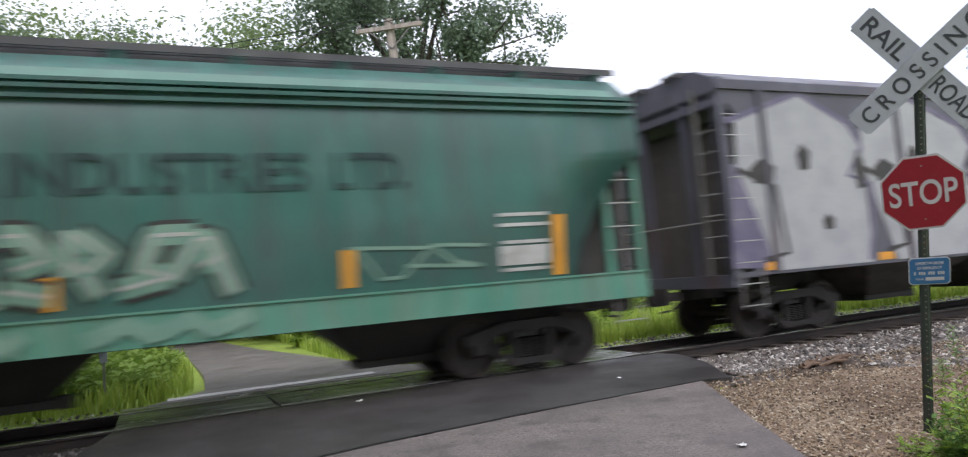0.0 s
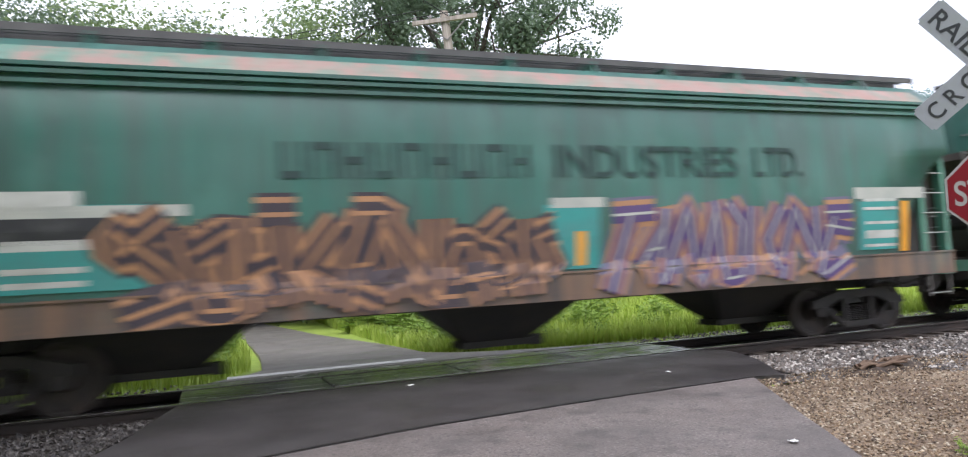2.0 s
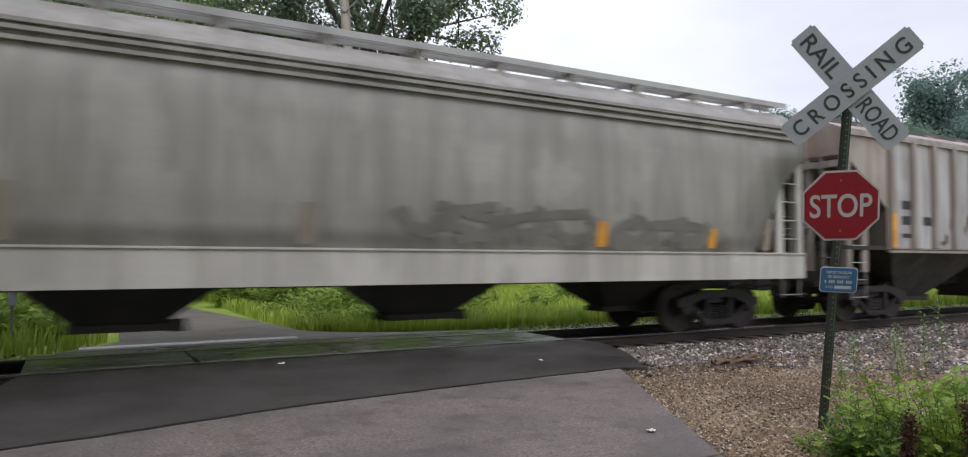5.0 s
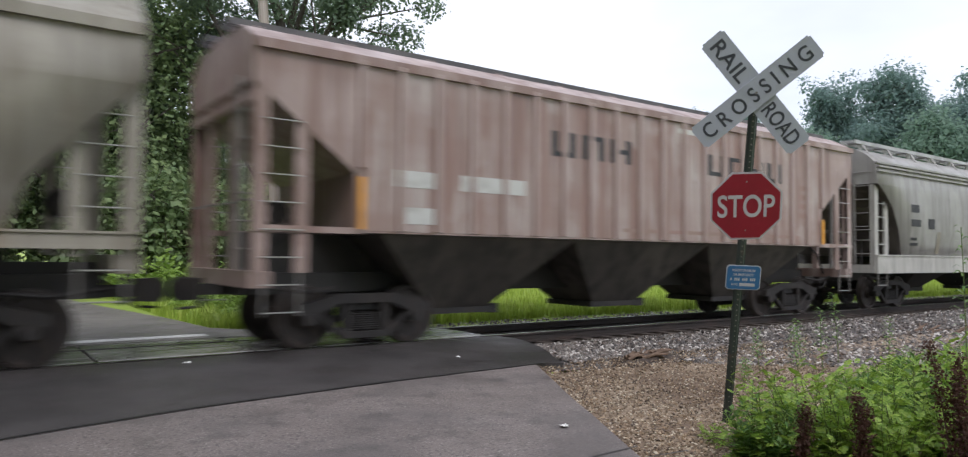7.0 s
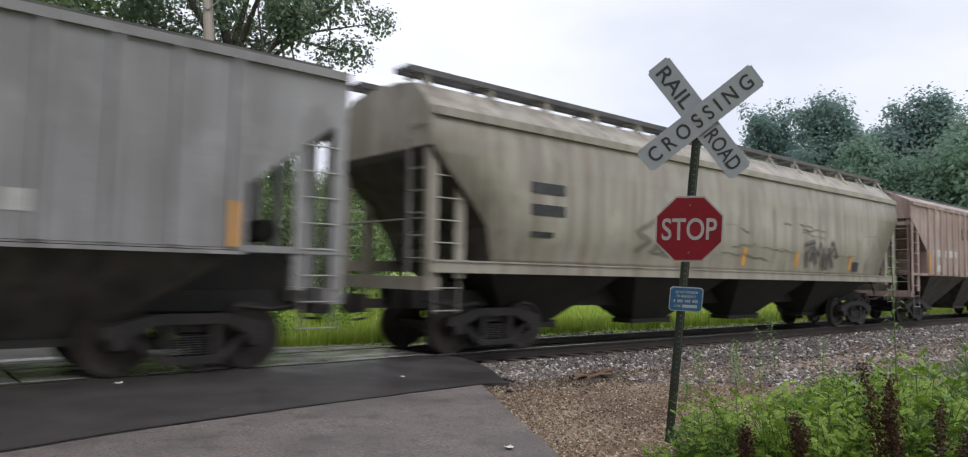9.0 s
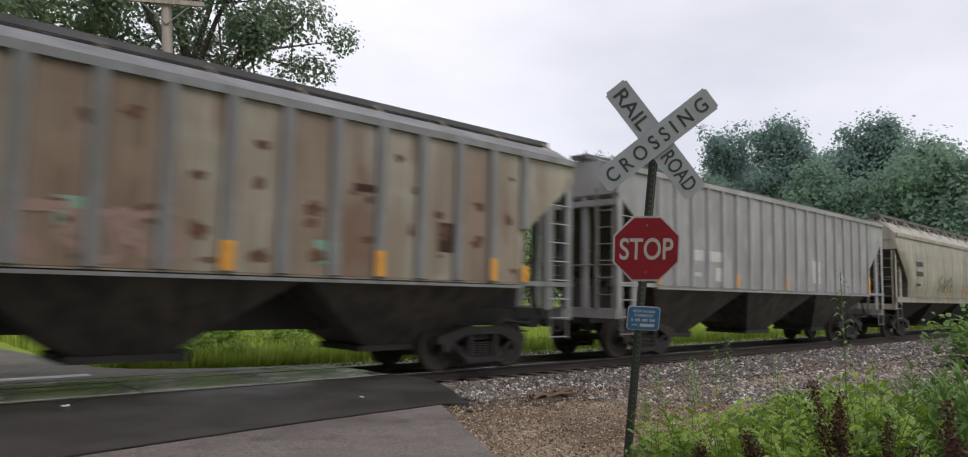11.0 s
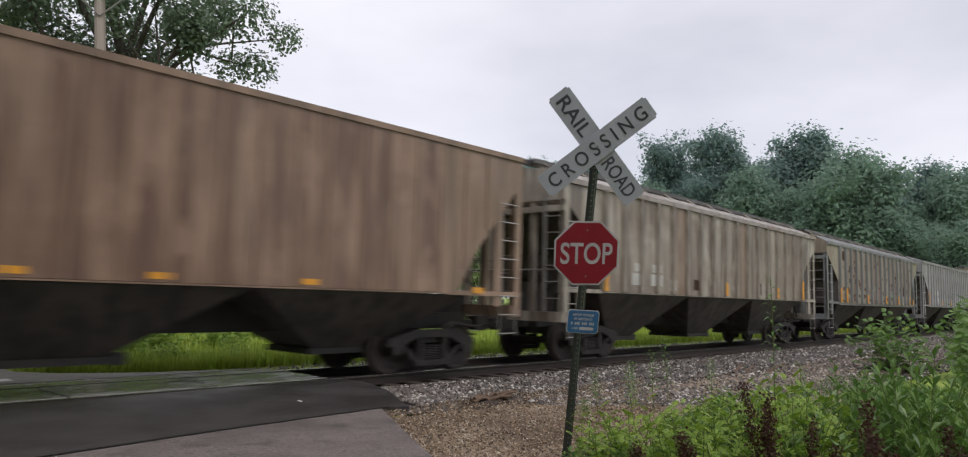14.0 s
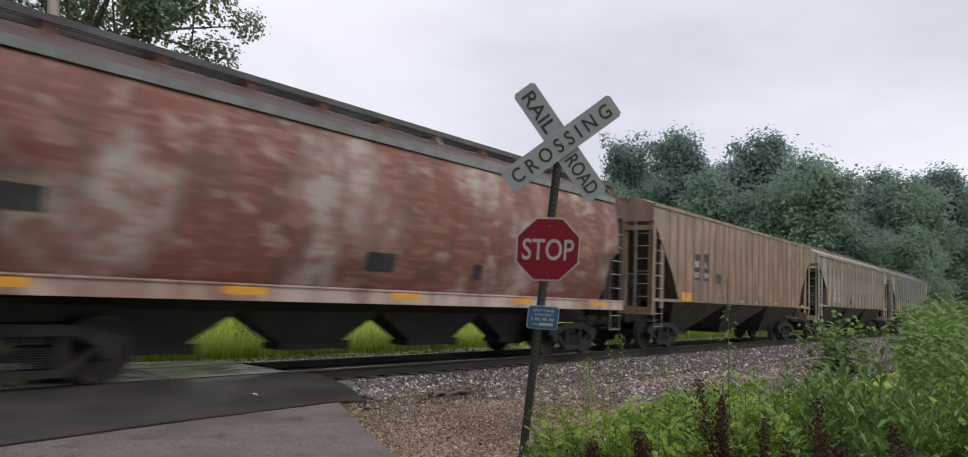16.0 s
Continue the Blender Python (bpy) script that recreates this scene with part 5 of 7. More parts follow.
def rust_stains(car, spec, spans, seed):
    """Ragged rusted-through spots on the side sheets: each a many-cornered blot."""
    rng = random.Random(seed)
    for x0, x1, z0, z1, n in spans:
        for k in range(n):
            bm = bmesh.new()
            cx, cz = rng.uniform(x0, x1), z0 + (z1 - z0) * rng.random() ** 1.6
            rx, rz = rng.uniform(0.04, 0.17), rng.uniform(0.04, 0.16)
            v = []
            for i in range(11):
                a = i * 6.283 / 11
                q = rng.uniform(0.55, 1.2)
                z = cz + rz * q * math.sin(a)
                v.append(bm.verts.new((cx + rx * q * math.cos(a), -side_y(spec, z) - 0.0150 - 0.0003 * k, z)))
            bm.faces.new(v)
            part("rust_stain", bm, "rust_stain", car, "dark brown rust stain")


def L_mid(rear, front):
    return (front - rear) / 2


def green_rails(zt):
    return [(zt - 0.22, 0.05, 0.06), (zt - 0.10, 0.05, 0.07), (zt + 0.0, 0.05, 0.07)]


def build_train():
    # dark car with a big pale graffiti piece
    s = dict(rear=9.3, front=26.4, label="dark navy freight car with large pale graffiti", paint="navy", section=ribbed(1.15, 4.60, 4.92), eave=4.55, cut=[(1.0, 0.45), (1.2, 0.45), (4.0, 0.40), (4.4, 0.0)],
             rails=[(4.42, 0.12, 0.05)], bays=[5, 9, 12.5], bay_half=1.6, walk=4.90, platform=1.2, strips=[(0.75 + 2.9 * k, 1.22, 0.42, 0.15) for k in range(5)],
             ribs=(1.0, 3.6, 5, 0.16, 0.06), rib_paint="navy")
    car, L = build_car(s)
    painted_shape(car, s, "painted_field", "spray_violet", [(-0.02, 1.3), (1.2, 1.25), (1.3, 2.3), (0.9, 3.0), (0.2, 3.1)], 0.012, "purple sprayed shading")
    for x0, tip, x1 in ((0.35, 1.95, 3.5), (3.55, 5.0, 6.9), (6.95, 8.4, 10.2)):
        painted_shape(car, s, "painted_field", "spray_grey", [(x0 + 0.65, 1.2), (x1, 1.2), (x1, 3.5), (x1 - 0.35, 3.86), (tip, 4.36), (x0, 3.86), (x0 - 0.05, 3.05), (x0 + 0.8, 2.7)], 0.016, "pale grey sprayed letter")
        for k, line in enumerate(([(x0 - 0.2, 3.85), (x0, 3.9), (tip, 4.40), (x1 - 0.35, 3.88), (x1, 3.4), (x1 - 0.45, 2.86), (x1 + 0.15, 2.7), (x1 + 0.1, 1.9), (x1 - 0.1, 1.25)], [(x0 - 0.05, 3.0), (x0 + 0.8, 2.68), (x0 + 0.95, 1.5), (x0 + 0.4, 1.4)])):
            bm = bmesh.new()
            ribbon(bm, line, 0.11, s, 0.021 + 0.001 * k)
            part("graffiti_outline", bm, "spray_violet" if k == 0 else "spray_black", car, "dark sprayed outline")
        for cx, cz, rx, rz in ((tip - 0.02, 3.2, 0.24, 0.27), (tip + 0.45, 2.0, 0.22, 0.16), (x1 - 0.12, 2.95, 0.2, 0.42), (x0 + 0.55, 2.95, 0.45, 0.24)):
            painted_shape(car, s, "painted_hole", "spray_black", [(cx + rx * math.cos(0.4 + k * 1.2566) * (1 if k % 2 else 0.75), cz + rz * math.sin(0.4 + k * 1.2566)) for k in range(5)], 0.024, "dark sprayed hollow of a letter")

    # two green cars
    for rear, front, tag in ((-10.37, 7.56, 0), (-29.31, -11.75, 1)):
        s = dict(rear=rear, front=front, label="green round-sided covered hopper car with pale faded graffiti" if tag == 0 else "green round-sided covered hopper car with orange and purple graffiti",
                 paint="green", web=True, round=True, section=rounded(1.40, 4.06, 4.70), eave=4.06, post=0.11, cut=CUT_GREEN, rails=green_rails(4.15), rail_paint="green", sill=(1.0, 1.42, "sill_green" if tag == 0 else "sill_tagged"),
                 end_paint="sill_green", bays=[3.9, L_mid(rear, front), front - rear - 3.9], bay_half=1.62, bay_lo=0.52, bay_low=0.30, sill_low=0.93, walk=4.80, walk_y=(-0.95, 0.95), platform=1.2,
                 strips=[(1.95, 1.45, 0.2, 0.95), (6.05, 1.45, 0.16, 0.55), (9.6, 1.5, 0.16, 0.5), (13.0, 1.5, 0.16, 0.5), (16.2, 1.45, 0.18, 0.9)])
        car, L = build_car(s)
        bm = bmesh.new()
        for side in (-1, 1):
            y = [side * side_y(s, z) for z in ((4.22, 4.34, 4.50) if tag else (4.22, 4.30, 4.38))]
            for k, (za, zb) in enumerate(((4.22, 4.34), (4.34, 4.50)) if tag else ((4.22, 4.30), (4.30, 4.38))):
                q = [(0.3, side * (abs(y[k]) + 0.012), za), (L - 0.3, side * (abs(y[k]) + 0.012), za), (L - 0.3, side * (abs(y[k + 1]) + 0.012), zb), (0.3, side * (abs(y[k + 1]) + 0.012), zb)]
                bm.faces.new([bm.verts.new(p) for p in q])
        part("roof_edge", bm, "green_roof" if tag else "green_edge", car, "faded pinkish roof edge" if tag else "faded pale green roof edge")
        bl = block_words(5.4, 2.80, 0.48, (9,), 0.40)
        for k in range(0, len(bl), 3):
            marks(car, s, "letter_block", "dark_letters", bl[k:k + 3], "dark block letter", True)
        for word, xw, ww in (("INDUSTRIES", 10.95, 3.3), ("LTD.", 13.45, 1.0)):
            part_mesh("lettering", text_mesh(word, 0.50, "dark_letters", ww), "dark_letters", car, "dark faded painted word").matrix_basis = pose(xw, -1.627, 3.04)
        marks(car, s, "number_bar", "white_mark", [(2.2, 2.42, 0.95, 0.24), (2.3, 1.98, 1.15, 0.24), (2.3, 1.72, 0.9, 0.07), (2.3, 1.56, 0.9, 0.07), (15.3, 2.35, 0.8, 0.05), (15.3, 2.2, 0.8, 0.05), (15.35, 1.55, 0.75, 0.05), (15.35, 1.95, 0.75, 0.05), (15.35, 1.70, 0.75, 0.14)], "white number and data bars")
        if tag == 0:
            wild_piece(car, s, 3.7, 5.9, 1.60, 2.45, (7, 1, 5), [("spray_black", 0.38), ("spray_bone", 0.30)], 21, "bone-coloured swollen graffiti letters", BLOCK, (-0.2, 0.2), 0.2)
            wild_piece(car, s, 3.8, 5.8, 1.75, 2.15, (2, 6, 0), [("spray_dark", 0.045)], 25, "thin dark graffiti lines", BLOCK)
            wild_piece(car, s, 6.0, 7.3, 1.60, 2.45, (4, 0), [("spray_black", 0.36), ("spray_bone", 0.28)], 23, "bone-coloured swollen graffiti letters", BLOCK, (-0.2, 0.2), 0.2)
            wild_piece(car, s, 7.7, 11.7, 1.56, 2.48, (1, 4, 0, 0, 2, 3), [("spray_black", 0.36), ("spray_mint", 0.25), ("spray_white", 0.05)], 22, "pale mint block graffiti letters outlined in black", BLOCK, (-0.4, 0.5), 0.34)
            wild_piece(car, s, 13.2, 15.0, 1.55, 2.1, (7, 2), [("spray_mint", 0.05)], 27, "faint pale sprayed tag", BLOCK, (-0.3, 0.3), 0.35)
            for k, (xa, xb, mat) in enumerate(((4.2, 5.0, "spray_bone"), (5.3, 6.3, "spray_mint"), (6.6, 7.2, "spray_pink"), (8.2, 9.4, "spray_mint"), (10.0, 11.8, "spray_mint"))):
                bm = bmesh.new()
                ribbon(bm, [(xa + (xb - xa) * i / 8, 1.2 + 0.09 * math.sin(i * 2.1 + k)) for i in range(9)], 0.20, s, 0.016)
                part("graffiti_swash", bm, mat, car, "pale sprayed swash along the sill")
            marks(car, s, "placard", "white_mark", [(15.3, 1.64, 0.82, 0.28)])
        else:
            marks(car, s, "painted_field", "spray_teal", [(1.9, 1.5, 2.0, 1.0), (9.1, 1.45, 0.9, 0.95), (15.2, 1.5, 0.9, 0.85)], "teal and white sprayed field")
            marks(car, s, "painted_highlight", "spray_white", [(1.7, 2.35, 2.6, 0.14), (9.2, 2.35, 0.9, 0.15), (15.1, 2.4, 1.7, 0.2)])
            wild_piece(car, s, 3.6, 9.3, 1.06, 2.44, (2, 7, 1, 4, 0, 5, 3, 2, 4), [("spray_dark", 0.56), ("spray_tan", 0.45), ("spray_dark", 0.30), ("spray_tan", 0.06)], 31, "black graffiti letters outlined in dull orange", BLOCK, (-0.3, 0.6), 0.30)
            wild_piece(car, s, 3.8, 9.2, 1.10, 2.40, (4, 1, 3, 0, 2), [("spray_tan", 0.11), ("spray_dark", 0.06)], 33, "dull orange graffiti streaks")
            wild_piece(car, s, 9.9, 15.0, 1.08, 2.56, (6, 3, 5, 7, 4, 5, 1), [("spray_violet", 0.52), ("spray_tan", 0.42), ("spray_purple", 0.26), ("spray_white", 0.04)], 34, "purple graffiti letters outlined in orange", BLOCK, (-0.2, 0.6), 0.26)
            wild_piece(car, s, 10.3, 14.8, 1.10, 2.50, (5, 1, 0, 2), [("spray_tan", 0.08)], 36, "orange graffiti shading lines")
            marks(car, s, "placard", "black_mark", [(2.2, 2.05, 1.6, 0.3)])

    # grey ribbed car with rust at its end
    s = dict(rear=-47.45, front=-30.73, label="grey ribbed covered hopper car with rust stains and black tags", paint="grey_rust", section=ribbed(1.64, 4.20, 4.50), eave=4.18, cut=CUT_RIB, rails=[(4.08, 0.13, 0.07), (1.56, 0.06, 0.05)],
             rail_paint="rib_grey", ribs=(1.62, 0.865, 17, 0.2, 0.10), rib_paint="rib_grey", panel_paint="panel_grey", panel_rust="panel_rusty", rusty=(13, 14, 15), bays=[3.9, 8.3, 12.7], bay_half=2.2, walk=4.60, platform=1.15, end_paint="rib_grey", platform_paint="under",
             strips=[(1.52, 1.68, 0.2, 0.75), (15.3, 1.68, 0.2, 0.85), (4.9, 1.7, 0.16, 0.5), (10.05, 1.7, 0.16, 0.5), (7.4, 1.7, 0.16, 0.5)])
    car, L = build_car(s)
    rust_stains(car, s, [(3.6 + 0.865 * k + 0.1, 3.6 + 0.865 * k + 0.62, 1.75, 2.55, 3 + k % 4) for k in range(0, 14)], 91)
    rust_stains(car, s, [(12.5, 15.2, 2.4, 3.9, 9)], 92)
    graffiti(car, s, 5.0, 7.4, 2.25, 2.85, 4, [("spray_black", 0.07)], 41, "thin black graffiti tag")
    graffiti(car, s, 7.4, 9.6, 1.75, 2.6, 5, [("spray_black", 0.08)], 43, "thin black graffiti tag")
    marks(car, s, "number_bar", "black_mark", [(2.05, 2.55, 0.4, 0.2), (2.05, 2.2, 0.4, 0.2), (2.9, 2.2, 0.35, 0.2), (2.05, 1.9, 0.35, 0.1)], "dark number bars")

    # pale round-sided car
    s = dict(rear=-66.16, front=-48.78, label="pale grey round-sided covered hopper car", paint="pale_grey", round=True, section=rounded(1.50, 3.95, 4.52), eave=3.95, cut=CUT_ROUND,
             rails=[(3.78, 0.05, 0.06), (3.90, 0.05, 0.07), (4.0, 0.05, 0.07)], sill=(1.02, 1.53, "sill_pale"), end_paint="sill_pale", bays=[5.0, 9.4, 13.8], bay_half=1.75, bay_lo=0.55, sill_low=0.95, walk=4.64, walk_y=(-1.05, 1.05),
             walk_paint="light_walk", platform=1.25, strips=[(12.0, 1.6, 0.2, 0.42), (14.6, 1.6, 0.18, 0.36)])
    car, L = build_car(s)
    marks(car, s, "panel_strip", "cream", [(3.6, 1.58, 0.24, 0.65), (7.0, 1.58, 0.22, 0.55), (16.1, 1.58, 0.2, 0.6)])
    marks(car, s, "number_bar", "black_mark", [(1.9, 2.75, 0.5, 0.22), (1.9, 2.35, 0.6, 0.2), (3.0, 2.3, 0.4, 0.3), (1.9, 1.95, 0.4, 0.08), (1.9, 1.8, 0.5, 0.08), (2.9, 1.15, 0.4, 0.2), (7.4, 1.25, 1.6, 0.05), (11.6, 1.3, 0.6, 0.04), (13.6, 1.25, 0.8, 0.06)], "dark data bars")
    M["spray_fog"] = surface("spray_fog", (0.19, 0.185, 0.17), [((0.13, 0.125, 0.12), 2.0, 0.42, 0.64, ONE, 0.7)], rough=0.5, bump_strength=0.0)
    graffiti(car, s, 8.4, 11.7, 1.66, 2.15, 4, [("spray_fog", 0.15)], 51, "faded grey graffiti letters")
    graffiti(car, s, 12.4, 14.4, 1.62, 2.1, 3, [("spray_fog", 0.17)], 52, "faded grey graffiti letters")

    # pinkish ribbed car
    s = dict(rear=-83.02, front=-67.5, label="faded pinkish-grey ribbed hopper car with dark block lettering", paint="pink_grey", section=ribbed(1.70, 4.25, 4.58), eave=4.22, cut=CUT_RIB, rails=[(4.12, 0.13, 0.06)],
             ribs=(1.55, 0.655, 20, 0.10, 0.07), rib_paint="pink_grey", panel_paint="panel_pink", bays=[3.9, 7.75, 11.6], bay_half=1.95, walk=4.66, platform=1.15, strips=[(1.45, 1.75, 0.16, 0.75), (13.9, 1.75, 0.16, 0.6)])
    car, L = build_car(s)
    bl = block_words(5.2, 3.14, 0.44, (3,), 0.72) + block_words(9.55, 3.12, 0.44, (4,), 0.72)
    for k in range(0, len(bl), 3):
        marks(car, s, "letter_block", "black_mark", bl[k:k + 3], "faded dark block letter", True)
    marks(car, s, "number_bar", "white_mark", [(2.1, 2.4, 0.7, 0.25), (3.3, 2.4, 1.3, 0.25), (2.3, 1.85, 0.5, 0.25), (8.6, 3.9, 1.1, 0.1)], "pale number bars")
    marks(car, s, "chevron", "spray_pink", [(13.0, 2.35 + 0.22 * k, 0.5, 0.12) for k in range(4)] + [(7.0, 1.86, 6.0, 0.07)])

    # cream car
    s = dict(rear=-103.57, front=-84.33, label="cream round-sided covered hopper car with grey scuffs", paint="cream", round=True, section=rounded(1.62, 4.05, 4.70), eave=4.05, cut=[(1.0, 1.5), (1.7, 1.35), (2.2, 1.17), (2.62, 0.82), (3.38, 0.06), (3.5, 0.0)],
             rails=[(4.0, 0.14, 0.06)], sill=(1.42, 1.63, "cream"), bays=[3.4, 7.5, 11.7, 15.85], bay_half=2.02, bay_lo=0.62, bay_low=0.34, walk=4.86, walk_y=(-1.0, 1.0), platform=1.35,
             strips=[(6.74, 1.75, 0.16, 0.5), (9.48, 1.75, 0.14, 0.45), (12.19, 1.75, 0.14, 0.42), (15.52, 1.75, 0.14, 0.45)])
    car, L = build_car(s)
    wild_piece(car, s, 12.6, 14.6, 1.75, 2.6, (5, 0, 1, 4), [("spray_scuff", 0.20), ("spray_dark", 0.07)], 61, "dark sprayed scribble", None, (-0.3, 0.4), 0.2)
    wild_piece(car, s, 5.2, 7.4, 1.9, 2.7, (2, 0, 3), [("spray_scuff", 0.12)], 62, "faded grey sprayed scribble")
    marks(car, s, "placard", "black_mark", [(15.75, 1.72, 0.45, 0.28)])
    rng = random.Random(63)
    for k in range(16):
        x, z, ln = rng.uniform(5.0, 17.0), rng.uniform(1.9, 3.0), rng.uniform(0.3, 1.5)
        rise = rng.uniform(-0.12, 0.10)
        bm = bmesh.new()
        ribbon(bm, [(x + ln * i / 8, z + rise * i / 8 + 0.025 * math.sin(i * 1.3 + k)) for i in range(9)], rng.choice((0.018, 0.025, 0.04)), s, 0.014 + 0.0002 * k)
        part("scratch", bm, "spray_scuff", car, "dark scuffed scratch")
    marks(car, s, "number_bar", "black_mark", [(2.2, 2.9, 0.9, 0.2), (2.2, 2.5, 0.9, 0.2), (2.2, 2.1, 0.6, 0.1)], "dark number bars")

    # three ribbed cars
    s = dict(rear=-121.74, front=-105.1, label="light grey ribbed covered hopper car", paint="light_grey", section=ribbed(1.66, 4.30, 4.50), eave=4.28, cut=CUT_RIB, rails=[(4.2, 0.12, 0.06), (1.6, 0.05, 0.03)], ribs=(1.55, 0.745, 19, 0.11, 0.07), rib_paint="light_grey", panel_paint="panel_light",
             bays=[3.7, 8.3, 12.9], bay_half=2.25, walk=4.58, platform=1.15, strips=[(1.35, 1.7, 0.18, 0.85), (5.0, 1.72, 0.12, 0.35), (8.4, 1.72, 0.12, 0.35), (15.1, 1.7, 0.16, 0.6)])
    car, L = build_car(s)
    marks(car, s, "number_bar", "white_mark", [(3.0, 2.35, 0.6, 0.26), (3.85, 2.35, 0.65, 0.26), (3.2, 1.95, 0.3, 0.1), (4.2, 1.85, 0.3, 0.35), (10.2, 1.95, 0.6, 0.7), (12.4, 2.0, 0.35, 0.25)], "pale number bars")
    s = dict(rear=-139.5, front=-123.24, label="beige ribbed covered hopper car with rust and blue-grey ribs", paint="beige_rust", section=ribbed(1.60, 4.12, 4.48), eave=4.10, cut=CUT_RIB, rails=[(4.02, 0.12, 0.07), (1.53, 0.05, 0.05)], rail_paint="rib_blue", end_paint="rib_blue", ribs=(1.62, 0.822, 17, 0.2, 0.09), rib_paint="rib_blue", panel_paint="panel_beige", panel_rust="panel_brown", rusty=(6, 7, 10, 14, 2), roof="roof_grey",
             bays=[3.7, 8.1, 12.5], bay_half=2.2, walk=4.62, platform=1.15, strips=[(1.5, 1.65, 0.18, 0.6), (2.5, 1.65, 0.16, 0.6), (6.0, 1.65, 0.16, 0.4), (9.0, 1.65, 0.2, 0.4), (11.6, 1.65, 0.16, 0.4), (14.1, 1.65, 0.14, 0.4), (14.75, 1.65, 0.14, 0.3)])
    car, L = build_car(s)
    rust_stains(car, s, [(1.95 + 0.822 * k, 2.35 + 0.822 * k, 1.72, 2.5, 3 + k % 3) for k in range(0, 5)] + [(1.95 + 0.822 * k, 2.35 + 0.822 * k, 1.7, 3.6, 3) for k in range(0, 16)], 93)
    graffiti(car, s, 6.4, 8.4, 1.72, 2.35, 3, [("spray_pink", 0.10)], 71, "faded pink graffiti")
    marks(car, s, "painted_highlight", "spray_mint", [(10.35, 1.8, 0.45, 0.35), (7.0, 2.1, 0.4, 0.35)])
    marks(car, s, "placard", "dock", [(12.7, 2.1, 0.35, 0.5), (2.05, 3.45, 0.4, 0.4), (11.0, 2.95, 0.4, 0.12)])
    marks(car, s, "number_bar", "black_mark", [(3.0, 3.0, 0.4, 0.25), (3.85, 3.0, 0.4, 0.25), (3.0, 2.5, 0.45, 0.2), (3.85, 2.5, 0.45, 0.2), (5.6, 2.6, 0.3, 0.25)], "dark number bars")
    s = dict(rear=-157.84, front=-141.0, label="drab brownish-grey ribbed covered hopper car streaked with dirt", paint="drab", section=ribbed(1.62, 4.15, 4.48), eave=4.13, cut=CUT_RIB, rails=[(4.05, 0.12, 0.07)], rail_paint="rib_grey", ribs=(1.62, 0.85, 17, 0.17, 0.08), rib_paint="drab", panel_paint="panel_drab", panel_rust="panel_brown", rusty=(4, 9),
             bays=[3.8, 8.4, 13.0], bay_half=2.3, walk=4.62, platform=1.15, strips=[(1.5, 1.66, 0.18, 0.8), (8.7, 1.68, 0.16, 0.4), (15.2, 1.66, 0.16, 0.7), (12.3, 1.68, 0.14, 0.35)])
    car, L = build_car(s)
    marks(car, s, "number_bar", "white_mark", [(3.0, 2.2, 0.5, 0.2), (3.9, 2.2, 0.5, 0.2), (2.9, 1.85, 0.6, 0.3), (3.85, 1.85, 0.6, 0.3), (4.9, 1.75, 0.35, 0.3)], "pale number bars")
    marks(car, s, "placard", "dock", [(10.9, 1.75, 0.4, 0.4), (11.7, 1.75, 0.3, 0.4), (6.3, 1.8, 0.4, 0.3)])

    # tan-brown car with fine seams
    s = dict(rear=-175.8, front=-159.34, label="tan-brown covered hopper car with dark patches and streaks", paint="tan_brown", section=ribbed(1.48, 4.30, 4.56), eave=4.28, cut=[(1.0, 2.0), (1.5, 1.88), (2.37, 1.32), (3.63, 0.19), (3.8, 0.0)], rails=[(4.24, 0.10, 0.04)],
             ribs=(1.1, 0.62, 24, 0.05, 0.028), rib_paint="tan_brown", panel_paint="panel_tan", bays=[3.8, 8.2, 12.7], bay_half=2.2, walk=4.50, walk_paint="tan_brown", platform=1.28,
             strips=[(2.05, 1.5, 0.75, 0.28), (7.2, 1.55, 0.32, 0.09), (8.9, 1.55, 0.32, 0.09), (11.2, 1.55, 0.3, 0.09), (15.0, 1.5, 0.3, 0.12)])
    car, L = build_car(s)
    marks(car, s, "patch", "black_mark", [(2.95, 2.2, 0.5, 0.85), (3.75, 2.2, 0.5, 0.9), (4.75, 2.15, 0.55, 0.33)], "black repaint patches")
    bm = bmesh.new()
    for x, z, w, h in ((3.0, 2.62, 0.38, 0.2), (3.0, 2.3, 0.38, 0.16), (3.82, 2.62, 0.2, 0.2), (3.82, 2.3, 0.35, 0.16)):
        for k in range(3):
            bm.faces.new([bm.verts.new(p) for p in ((x + w * k / 3, -1.578, z), (x + w * (k + 0.55) / 3, -1.578, z), (x + w * (k + 0.55) / 3, -1.578, z + h), (x + w * k / 3, -1.578, z + h))])
    part("number_bars", bm, "white_mark", car, "pale number bars")
    marks(car, s, "placard", "spray_pink", [(4.75, 1.72, 0.55, 0.14)])

